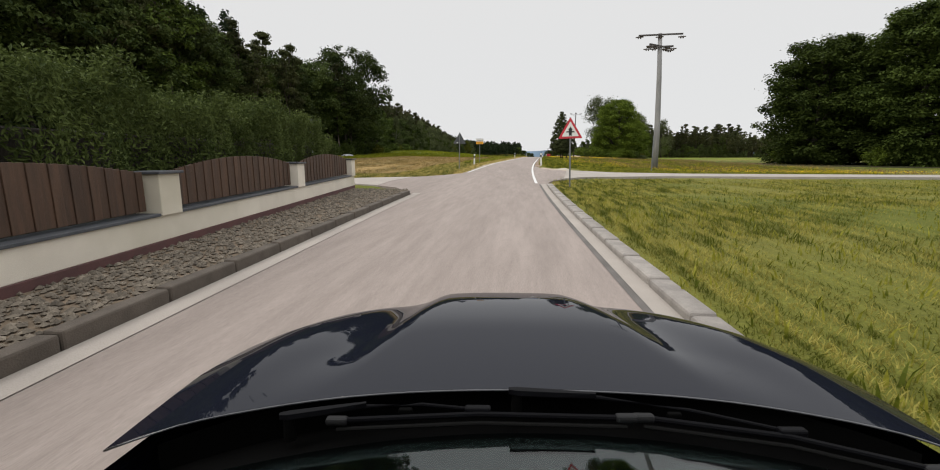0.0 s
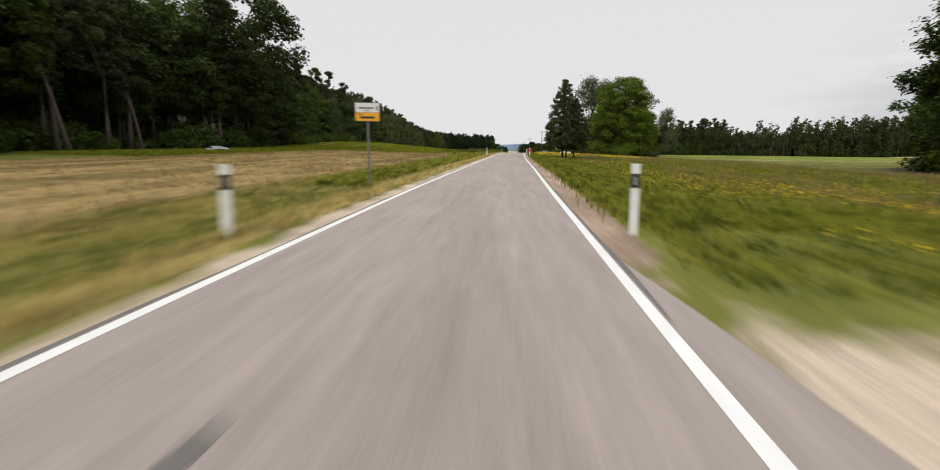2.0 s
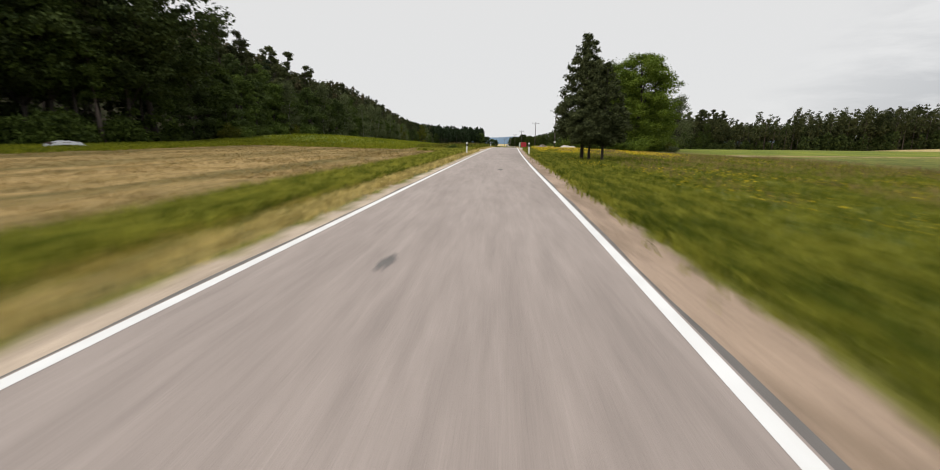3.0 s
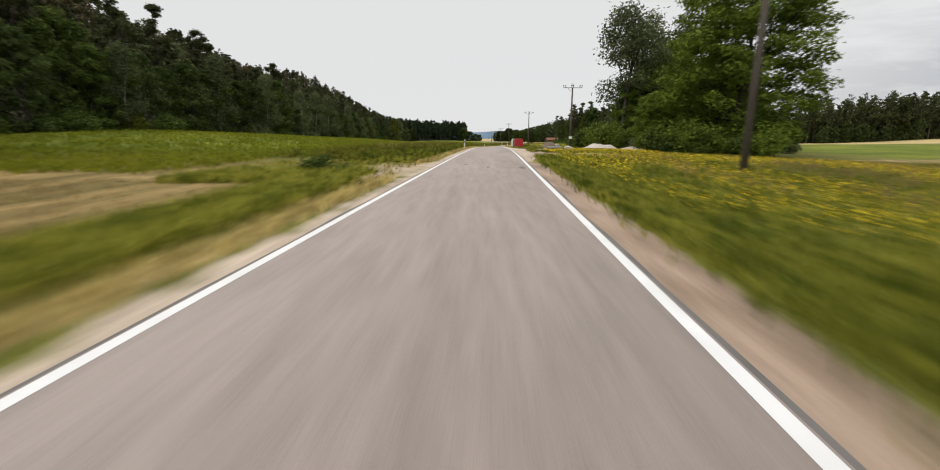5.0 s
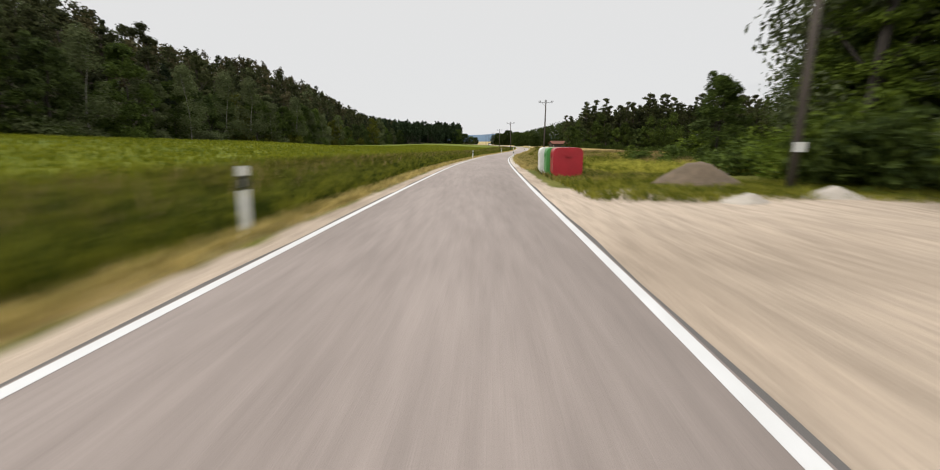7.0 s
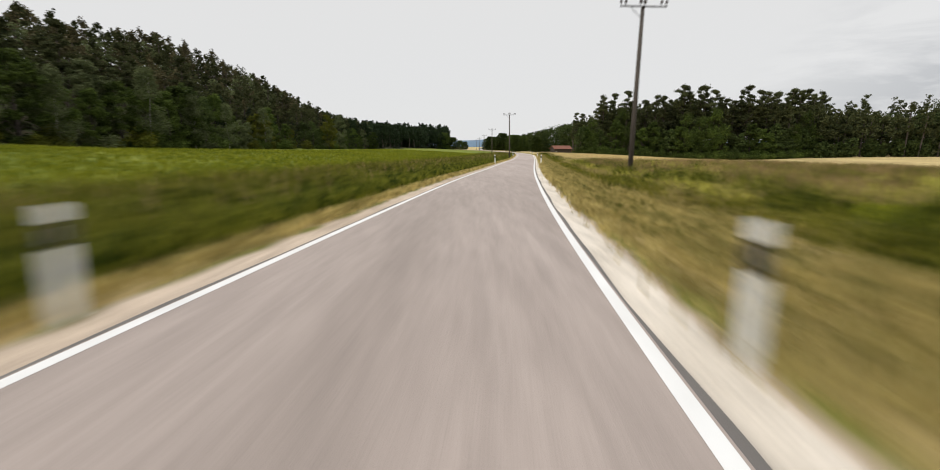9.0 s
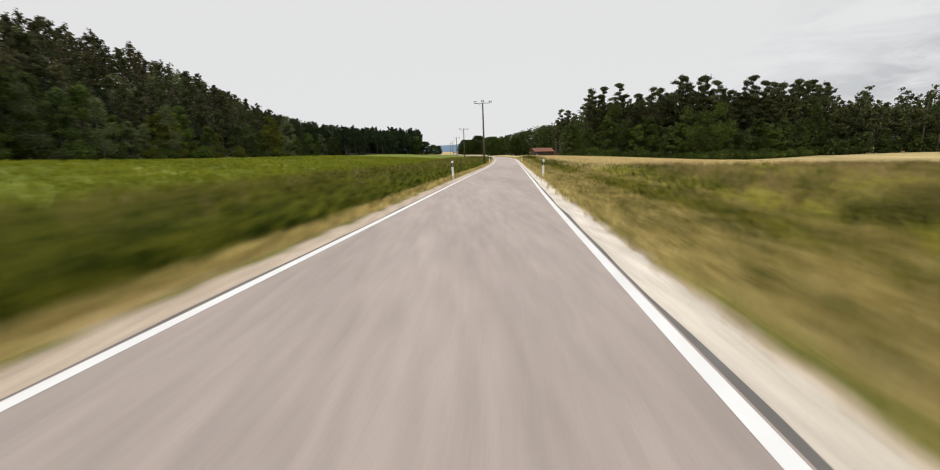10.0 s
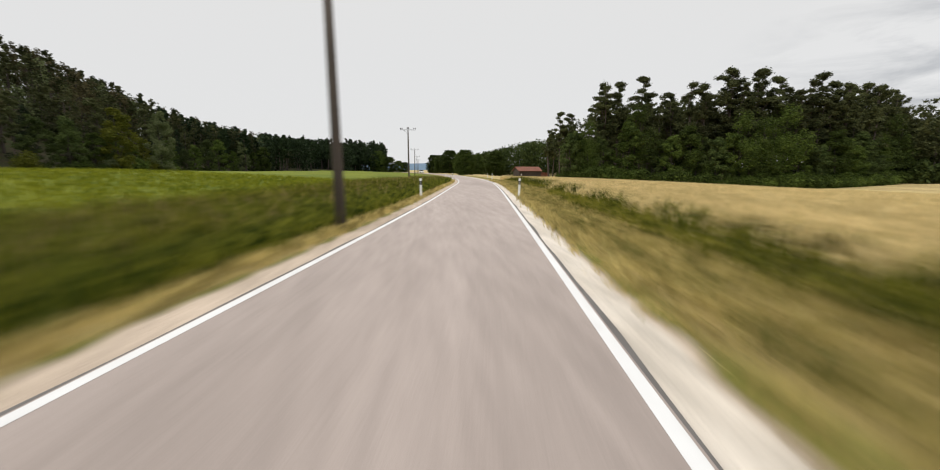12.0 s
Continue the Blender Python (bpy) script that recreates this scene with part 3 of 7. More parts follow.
def build_ground():
    ys = np.concatenate([np.arange(-60, -16, 4), np.arange(-16, 300, 1.0), np.arange(300, 420, 4), np.geomspace(424, 4200, 40)])
    us = np.concatenate([-np.geomspace(3000, 60, 24), np.arange(-56, -14, 3.0), np.arange(-14, -2.4, 0.4), np.arange(-2.4, 2.5, 0.8),
                         np.arange(2.6, 14, 0.4), np.arange(14, 60, 3.0), np.geomspace(62, 3000, 26)])
    U, Y = np.meshgrid(us, ys)
    X = U + road_x(Y)
    Z = ground_z(X, Y)
    far = step(np.hypot(X, Y), 900, 3500)
    Z = Z * (1 - far) - 4 * far
    Z = np.where(np.abs(U) < 2.41, Z - 0.05, Z)
    Z = Z + np.where(np.abs(U) > 4, 0.05 * np.sin(X * 0.9 + 1.7 * np.sin(Y * 0.31)) * np.sin(Y * 0.7), 0)
    nr, nc = Y.shape
    idx = np.arange(nr * nc).reshape(nr, nc)
    f = np.stack([idx[:-1, :-1], idx[:-1, 1:], idx[1:, 1:], idx[1:, :-1]], -1).reshape(-1, 4)
    me = mesh_of("ground", np.stack([X, Y, Z], -1).reshape(-1, 3), f, GROUND, True)
    L, R = -U, U
    yj = (Y > 24)
    shift = np.interp(Y, [100, 150], [0, 0.15])
    masks = {
        "crop": step(R, 7, 9) * (1 - step(R, 36, 42)) * step(Y, 186, 188) * (1 - step(Y, 197, 201)) + step(R, 32, 36) * step(Y, 127, 130) * (1 - step(Y, 164, 172)) * (1 - step(R, 200, 240)) + step(L, 6.0, 7.5) * step(Y, 116, 122) + step(L, 30, 36) * step(Y, 66, 78) * 0.9,
        "hay": step(L, 5.0, 6.2) * step(Y, 27, 29) * (1 - step(Y, 106, 120)) * (1 - step(L, 29 + 0 * Y, 36)),
        "wheat": step(R, 5.2, 6.2) * step(Y, 244, 248) * (1 - step(R, 330, 380)) + step(R, 44, 50) * step(Y, 172, 180) * (1 - step(R, 330, 380)),
        "dry": 0.8 * np.exp(-((X - forest_edge(Y) - 2.0) / 1.2) ** 2) * step(Y, 150, 190) * (1 - step(Y, 420, 450)) + 0.95 * step(R, 4.3, 5.5) * (1 - step(R, 36, 42)) * step(Y, 181.5, 183) * (1 - step(Y, 184.8, 186)) + 0.9 * step(R, 26, 30) * step(Y, 122, 124) * (1 - step(Y, 126.5, 128)) + np.maximum(np.exp(-((L - 2.92) / 0.42) ** 2) * step(Y, 26, 30), 0.95 * np.exp(-((R - 3.7) / 1.1) ** 2) * step(Y, 150, 165)) * 0.95
               + 0.85 * np.exp(-((R - 5.6) / 1.3) ** 2) * step(Y, 165, 180) * (1 - step(Y, 320, 330)) + 0.9 * step(L, 2.5, 3.3) * (1 - step(L, 11, 13)) * step(Y, 103, 105.5) * (1 - step(Y, 111, 114)),
        "sand": np.maximum.reduce([
            0.9 * np.exp(-((X - 3.0) / 0.8) ** 2 - ((Y - 21.8) / 1.6) ** 2),
            (1 - step(L, 2.2, np.interp(Y, [100, 130], [2.62, 2.75]))) * (U < 0) * yj, 0.9 * (1 - step(R, 2.2 + shift, 2.65 + shift)) * (U > 0) * yj * (1 - step(Y, 37, 42) * (1 - step(Y, 110, 114))),
            step(R, 2.3, 2.6) * (1 - step(R, 34, 40)) * step(Y, np.interp(R, [2.3, 2.8, 3.0, 4.5, 9.2], [112, 115, 118, 119.6, 119.4]), np.interp(R, [2.3, 2.8, 3.0, 4.5, 9.2], [113, 116, 119, 120.6, 120.4])) * (1 - step(Y, np.interp(R, [5.0, 6.2, 7.4, 9.2, 11, 16, 40], [147, 127, 124, 122.6, 121.8, 121.8, 121.8]), np.interp(R, [5.0, 6.2, 7.4, 9.2, 11, 16, 40], [151, 130, 125.5, 123.8, 122.8, 122.8, 122.8]))),
            step(R, 2.3, 2.6) * (1 - step(R, 20, 27)) * step(Y, 135.2, 137.5) * (1 - step(Y, 146, 150)) * 0.9,
            0.52 * step(L, 2.3, 2.6) * (1 - step(L, 8, 12)) * step(Y, 104, 106) * (1 - step(Y, 111, 113.5)),
            step(R, 2.3, 2.6) * (1 - step(R, 3.6, 6)) * step(Y, 28, 29) * (1 - step(Y, 36, 40))]),
        "soil": np.maximum(1.0 * (1 - step(R, 2.42, 2.8)) * (U > 0) * step(Y, 37, 42) * (1 - step(Y, 110, 114)), 0.75 * step(R, 2.6, 3.2) * (1 - step(R, 6, 9)) * step(Y, 113, 118) * (1 - step(Y, 128, 134)) * (0.5 + 0.5 * np.sin(U * 2.1 + Y * 0.4))),
        "grit": np.maximum((1 - step(R, 2.3, 2.62)) * (U > 0) * step(Y, 150, 175), 0.25 * (1 - step(L, 2.3, 2.6)) * (U < 0) * step(Y, 150, 180)),
        # the first term paints the wood's shade on the grass strip; the rest is growth
        "lush_and_shade": 0.9 * step(L, 28, 31) * (1 - step(L, 44, 48)) * step(Y, 22, 30) * (1 - step(Y, 66, 76)) + step(R, 3.0, 3.8) * step(Y, 42, 60) * (1 - step(Y, 112, 118)) * (1 - step(R, 60, 66)) * 0.8 + step(L, 3.4, 4.0) * (1 - step(L, 6.6, 7.6)) * step(Y, 114, 120) + 0.8 * step(R, 6.5, 8) * (1 - step(R, 24, 30)) * step(Y, 160, 170) * (1 - step(Y, 240, 255)),
        # forest floor, widened 4 m below y 72 to paint the wood's shaded foot
        "litter_and_shade": step(forest_edge(Y) + 2 + 4 * (Y < 72) - X, 0, 4) * (Y < 640) + step(1.15 - np.hypot((X - 54) / 17, (Y - 74) / 16), -0.1, 0.25),
    }
    for k, v in masks.items():
        at = me.attributes.new(k, "FLOAT", "POINT")
        at.data.foreach_set("value", np.clip(v, 0, 1).astype(np.float32).ravel())
    g = new("ground", me)
    tagged(g, "green and straw-coloured fields, verges and forest floor", "ground", kind="structure")
    return g


build_ground()


def ribbon(name, y0, y1, u0, u1, dz, mat, gap=1.0, crown=0.0, cols=1, wobble=0.0):
    """A strip of the road's width u0 to u1, from y0 to y1, dz above the road's line."""
    ys = np.arange(y0, y1 + gap * 0.5, gap)
    us = np.linspace(u0, u1, cols + 1)
    U, Y = np.meshgrid(us, ys)
    if wobble:
        U = U + np.where(np.abs(U) == max(abs(u0), abs(u1)), wobble * np.sin(Y * 1.3) * np.sin(Y * 0.37), 0)
    X = road_x(Y) + U
    Z = road_z(Y) + dz - crown * (U / 2.3) ** 2
    idx = np.arange(Y.size).reshape(Y.shape)
    f = np.stack([idx[:-1, :-1], idx[:-1, 1:], idx[1:, 1:], idx[1:, :-1]], -1).reshape(-1, 4)
    return mesh_of(name, np.stack([X, Y, Z], -1).reshape(-1, 3), f, mat, True)


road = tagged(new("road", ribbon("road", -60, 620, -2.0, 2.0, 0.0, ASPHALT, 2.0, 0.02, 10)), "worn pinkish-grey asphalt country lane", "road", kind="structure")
for name, y0, y1, u0, u1 in (("road_edge_left", 30, 460, -2.055, -1.997), ("road_edge_right", 38, 460, 1.997, 2.055)):
    tagged(new("road_edge", ribbon(name, y0, y1, u0, u1, -0.022, EDGE_TAR, 1.0, 0, 1, 0.03)), "dark broken asphalt edge along the lane", "road edge", kind="structure")
LINE_HALF = 1.922
for y0, u, w in ((29.3, -LINE_HALF, 0.112), (20.6, LINE_HALF, 0.112)):
    tagged(new("edge_line", ribbon("edge_line", y0, 460, u - w / 2, u + w / 2, -0.0115, LINE, 1.0)), "white painted edge line on the asphalt", "road marking", kind="structure")


def flat(name, outline, dz, mat, label, category, thick=0.12):
    """A paved area: an outline in plan, laid on the ground, with a skirt."""
    bm = bmesh.new()
    def level(x, y):
        near = abs(x - float(road_x(y))) < 4.8
        return (float(road_z(y)) if near else max(float(road_z(y)) - 0.05, float(ground_z(x, y)) + 0.11)) + dz
    top = [bm.verts.new((x, y, level(x, y))) for x, y in outline]
    low = [bm.verts.new((x, y, level(x, y) - thick)) for x, y in outline]
    bm.faces.new(top)
    for i in range(len(top)):
        j = (i + 1) % len(top)
        bm.faces.new((top[j], top[i], low[i], low[j]))
    bmesh.ops.recalc_face_normals(bm, faces=bm.faces[:])
    bmesh.ops.triangulate(bm, faces=bm.faces[:])
    return tagged(part(name, bm, mat), label, category, kind="structure")


flat("side_road", [(-1.2, 15.0), (-1.9, 15.6), (-2.3, 16.5), (-3.2, 18.3), (-4.2, 19.2), (-4.4, 21.9), (-4.1, 24.8), (-2.9, 26.7), (-2.2, 28.4), (-1.9, 31.0), (-1.2, 33.0)],
     -0.03, ASPHALT, "asphalt mouth of a side lane", "side road")
flat("side_road_slab", [(-4.204, 19.2), (-6.9, 20.62), (-16, 20.0), (-40, 18.0), (-40, 21.0), (-16, 22.4), (-8.5, 22.6), (-6.0, 24.0), (-4.104, 24.8), (-4.404, 21.9)], -0.02, CONCRETE_ROAD, "pale concrete side lane beside the field", "side road")
flat("side_road", [(1.2, 17.6), (1.9, 18.6), (2.3, 19.9), (2.5, 21.6), (2.75, 22.7), (3.26, 23.6), (3.83, 29.1), (4.1, 32.4), (2.69, 35.3), (2.45, 38.1), (2.0, 42), (1.2, 43)],
     -0.03, ASPHALT, "asphalt mouth of a farm track", "side road")
flat("side_road_slab", [(3.264, 23.6), (4.1, 24.6), (5.1, 25.2), (8.7, 26.6), (15, 26.6), (60, 26.0), (60, 29.0), (20, 29.2), (10.8, 29.5), (6.9, 30.6), (4.104, 32.4), (3.834, 29.1)],
     0.0, CONCRETE_ROAD, "pale concrete farm track crossing the meadow", "side road")


def tar_marks():
    """Dark sealed cracks and patches on the lane."""
    r = random.Random(5)
    for y0, x0, x1 in ((33.4, -1.6, 1.75),):
        pts = [(x0 + (x1 - x0) * i / 24, y0 + r.uniform(-0.05, 0.05)) for i in range(25)]
        v, f = [], []
        for i, (u, y) in enumerate(pts):
            w = r.uniform(0.02, 0.06)
            for s in (-w, w):
                v.append((float(road_x(y)) + u, y + s, float(road_z(y)) + 0.004 - 0.02 * (u / 2.3) ** 2))
            if i:
                f.append((2 * i - 2, 2 * i, 2 * i + 1, 2 * i - 1))
        tagged(new("tar_seam", mesh_of("tar_seam", v, f, EDGE_TAR)), "dark tar-sealed crack across the lane", "road repair", kind="structure")
    for u, y, a, b in ((-0.5, 36.2, 0.10, 0.35), (-0.55, 56.9, 0.10, 0.3), (0.45, 71.9, 0.14, 0.5), (-0.75, 110.1, 0.11, 0.3), (0.25, 108.5, 0.09, 0.3), (1.6, 108.2, 0.14, 0.7), (-0.5, 255.8, 0.04, 0.2)):
        v = [(float(road_x(y)) + u, y, float(road_z(y)) + 0.004 - 0.02 * (u / 2.3) ** 2)]
        for k in range(18):
            q = k * math.tau / 18
            w = r.uniform(0.55, 1.1)
            xx, yy = u + a * w * math.cos(q), y + b * w * math.sin(q)
            v.append((float(road_x(yy)) + xx, yy, float(road_z(yy)) + 0.0035 - 0.02 * (xx / 2.3) ** 2))
        tagged(new("tar_patch", mesh_of("tar_patch", v, [(0, 1 + k, 1 + (k + 1) % 18) for k in range(18)], EDGE_TAR)), "dark bitumen patch on the lane", "road repair", kind="structure")


tar_marks()
# gutters and the rolled kerb of the village end
tagged(new("gutter", ribbon("gutter", -50, 16.4, -2.075, -1.83, -0.006, CONCRETE_ROAD, 2.0)), "pale concrete gutter strip", "gutter", kind="structure")
tagged(new("gutter", ribbon("gutter", -50, 19.6, 2.07, 2.27, -0.006, CONCRETE_ROAD, 2.0)), "pale concrete gutter strip", "gutter", kind="structure")
tagged(new("gutter_joint", ribbon("gutter_joint", -50, 19.6, 1.995, 2.075, -0.010, EDGE_TAR, 2.0)), "dark joint between asphalt and gutter", "gutter", kind="structure")


def kerb_row(u, width, high, y0, y1, mat, round_edge, label):
    """Kerb stones one metre long along the lane."""
    bm = bmesh.new()
    box(bm, 0, 0, high / 2 - 0.06, width, 0.985, high + 0.12, round_edge)
    stone = part("kerbstone", bm, mat)
    kerb = tagged(new("kerb"), label, "kerb", kind="structure")
    stone.parent = kerb
    y, first = y0, True
    while y < y1:
        t = math.atan2(-(float(road_x(y + 0.5)) - float(road_x(y - 0.5))), 1.0)
        m = Matrix.Translation((float(road_x(y)) + u, y, float(road_z(y)))) @ Matrix.Rotation(t, 4, "Z")
        ob = stone if first else stone.copy()
        if not first:
            scene.collection.objects.link(ob)
        ob.matrix_basis = m
        first = False
        y += 1.0


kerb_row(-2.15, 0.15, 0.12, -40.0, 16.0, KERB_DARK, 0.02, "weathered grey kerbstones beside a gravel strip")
kerb_row(2.37, 0.22, 0.07, -40.0, 19.6, KERB, 0.03, "pale rounded kerbstones beside the meadow")
flat("side_road", [(27.0, 318), (31, 322), (36, 326.5), (35.5, 331), (32, 333), (29, 336), (27.8, 338)], -0.03, CONCRETE_ROAD, "pale gravel track branching off to the barn", "side road")

# ---- garden wall with fence panels, gravel strip and hedge ----


def wall_x(y):
    return -2.93 - 0.112 * (y - 5.2)


WALL_TURN = math.atan(0.112)


def garden_wall():
    top = tagged(new("wall_garden"), "cream rendered garden wall with a red-brown plinth", "garden wall", kind="structure")
    pillars = [16.2 - 4.45 * i for i in range(7)]
    y0, y1 = pillars[-1] - 0.2, pillars[0] + 0.2
    mid, length = (y0 + y1) / 2, (y1 - y0) / math.cos(WALL_TURN)
    slope = math.atan2(float(road_z(y1)) - float(road_z(max(y0, -14))), y1 - max(y0, -14))
    m = Matrix.Translation((wall_x(mid), mid, float(road_z(5.0)) + (mid - 5.0) * math.tan(slope))) @ Matrix.Rotation(WALL_TURN, 4, "Z") @ Matrix.Rotation(slope, 4, "X")
    for name, w, lo, hi, mat in (("plinth", 0.285, -0.3, 0.19, PLINTH), ("wall_body", 0.26, 0.19, 0.50, PLASTER)):
        bm = bmesh.new()
        box(bm, 0, 0, (lo + hi) / 2, w, length, hi - lo, 0.008, None)
        bmesh.ops.transform(bm, matrix=m, verts=bm.verts[:])
        part(name, bm, mat, top)

    def base(y):
        return Matrix.Translation((wall_x(y), y, float(road_z(5.0)) + (y - 5.0) * math.tan(slope))) @ Matrix.Rotation(WALL_TURN, 4, "Z")

    for i, y in enumerate(pillars):
        bm = bmesh.new()
        box(bm, 0, 0, 0.76, 0.34, 0.40, 0.52, 0.012)
        bmesh.ops.transform(bm, matrix=base(y), verts=bm.verts[:])
        pil = part("pillar", bm, PLASTER, top)
        bm = bmesh.new()
        box(bm, 0, 0, 1.035, 0.42, 0.48, 0.035, 0.008)
        bmesh.ops.transform(bm, matrix=base(y), verts=bm.verts[:])
        cap = part("pillar_cap", bm, SLATE, pil)
    r = random.Random(3)
    for a, b in zip(pillars[1:], pillars):
        yc, span = (a + b) / 2, 4.45 / math.cos(WALL_TURN) - 0.40
        bm = bmesh.new()
        box(bm, 0, 0, 0.518, 0.32, span, 0.036, 0.006)
        bmesh.ops.transform(bm, matrix=base(yc) @ Matrix.Rotation(slope, 4, "X"), verts=bm.verts[:])
        part("coping", bm, SLATE, top)
        panel = tagged(new("fence_panel"), "brown stained wooden fence panel with an arched top", "fence panel", "fence panels on the wall")
        n = 36
        w = (span - 0.12) / n
        for k in range(n):
            s = (k + 0.5) / n * 2 - 1
            high = 0.47 + 0.17 * (1 - s * s)
            bm = bmesh.new()
            box(bm, 0.012 * (k % 2), s * (span - 0.12) / 2, 0.57 + high / 2, 0.022, w * 0.97, high, 0.004)
            bmesh.ops.transform(bm, matrix=base(yc) @ Matrix.Rotation(slope, 4, "X"), verts=bm.verts[:])
            part("plank", bm, FENCE_WOOD, panel)
        for zz in (0.68, 0.92):
            bm = bmesh.new()
            box(bm, -0.035, 0, zz, 0.04, span - 0.02, 0.06, 0.006)
            bmesh.ops.transform(bm, matrix=base(yc) @ Matrix.Rotation(slope, 4, "X"), verts=bm.verts[:])
            part("rail", bm, FENCE_WOOD, panel)


garden_wall()


def scatter_stones(name, count, place, size, mat, label, category):
    """Loose stones, joined into one: squashed little octahedra."""
    base = np.array([(1, 0, 0), (0, 1, 0), (-1, 0, 0), (0, -1, 0), (0, 0, 1), (0, 0, -1)], float)
    tri = np.array([(0, 1, 4), (1, 2, 4), (2, 3, 4), (3, 0, 4), (1, 0, 5), (2, 1, 5), (3, 2, 5), (0, 3, 5)])
    p = place(count)
    s = size * rng.uniform(0.5, 1.3, (count, 1, 1)) * rng.uniform(0.6, 1.3, (count, 1, 3)) * np.array([1, 1, 0.6])
    a = rng.uniform(0, math.tau, count)
    ca, sa = np.cos(a)[:, None], np.sin(a)[:, None]
    v = base[None] * s
    v = np.stack([v[..., 0] * ca - v[..., 1] * sa, v[..., 0] * sa + v[..., 1] * ca, v[..., 2]], -1) + p[:, None]
    f = (tri[None] + 6 * np.arange(count)[:, None, None]).reshape(-1, 3)
    return tagged(new(name, mesh_of(name, v.reshape(-1, 3), f, mat)), label, category, kind="stuff")


def gravel_place(n):
    y = rng.uniform(-8, 16.2, n)
    a, b = road_x(y) - 2.25, wall_x(y) + 0.14
    x = b + (a - b) * rng.uniform(0, 1, n)
    return np.stack([x, y, road_z(y) + 0.10], -1)


bmg = bmesh.new()
gy = np.arange(-40, 17, 1.0)
ga = [bmg.verts.new((float(road_x(y)) - 2.22, y, float(road_z(y)) + 0.085)) for y in gy]
gb = [bmg.verts.new((wall_x(y) + 0.10, y, float(road_z(y)) + 0.09)) for y in gy]
for i in range(len(gy) - 1):
    bmg.faces.new((ga[i + 1], ga[i], gb[i], gb[i + 1]))
tagged(part("gravel_bed", bmg, SOIL), "bed of brown gravel between kerb and wall", "gravel strip", kind="structure")
scatter_stones("gravel", 9000, gravel_place, 0.035, GRAVEL, "loose grey-brown gravel beside the wall", "gravel")

# ---- leaves, blades and trees ----


def cards(points, normals, size, r, bend=0.25, aspect=1.0):
    """Small bent leaf cards of four corners at points, turned at random about their normals."""
    n = len(points)
    nn = normals / np.maximum(np.linalg.norm(normals, axis=1, keepdims=True), 1e-6)
    q = r.normal(size=(n, 3))
    t = np.cross(nn, q)
    t /= np.maximum(np.linalg.norm(t, axis=1, keepdims=True), 1e-6)
    b = np.cross(nn, t)
    s = (size * r.uniform(0.6, 1.35, n))[:, None]
    v = np.stack([points - t * s, points + b * s * 0.55 * aspect + nn * s * bend, points + t * s, points - b * s * 0.55 * aspect + nn * s * bend], 1)
    return v.reshape(-1, 3), np.arange(4 * n).reshape(-1, 4)


def crown_points(blobs, count, r, shell=0.55, lift=0.4, feather=0.12):
    """Points in the outer shell of a set of lobes (x, y, z, radius, squash), with their outward normals; some stray past the lobe."""
    w = np.array([b[3] ** 2 for b in blobs])
    k = r.choice(len(blobs), count, p=w / w.sum())
    bl = np.array(blobs)[k]
    d = r.normal(size=(count, 3))
    d /= np.linalg.norm(d, axis=1, keepdims=True)
    rad = bl[:, 3] * (shell + (1.25 - shell) * r.uniform(0, 1, count) ** 0.8) * r.uniform(0.8, 1.2, count)
    rad = np.where(r.uniform(0, 1, count) < feather, rad * r.uniform(1.0, 1.7, count), rad)
    p = bl[:, :3] + d * rad[:, None] * np.stack([np.ones(count), np.ones(count), bl[:, 4]], -1)
    nrm = d * 0.8 + r.normal(size=(count, 3)) * 0.6 + np.array([0, 0, lift])
    return p, nrm


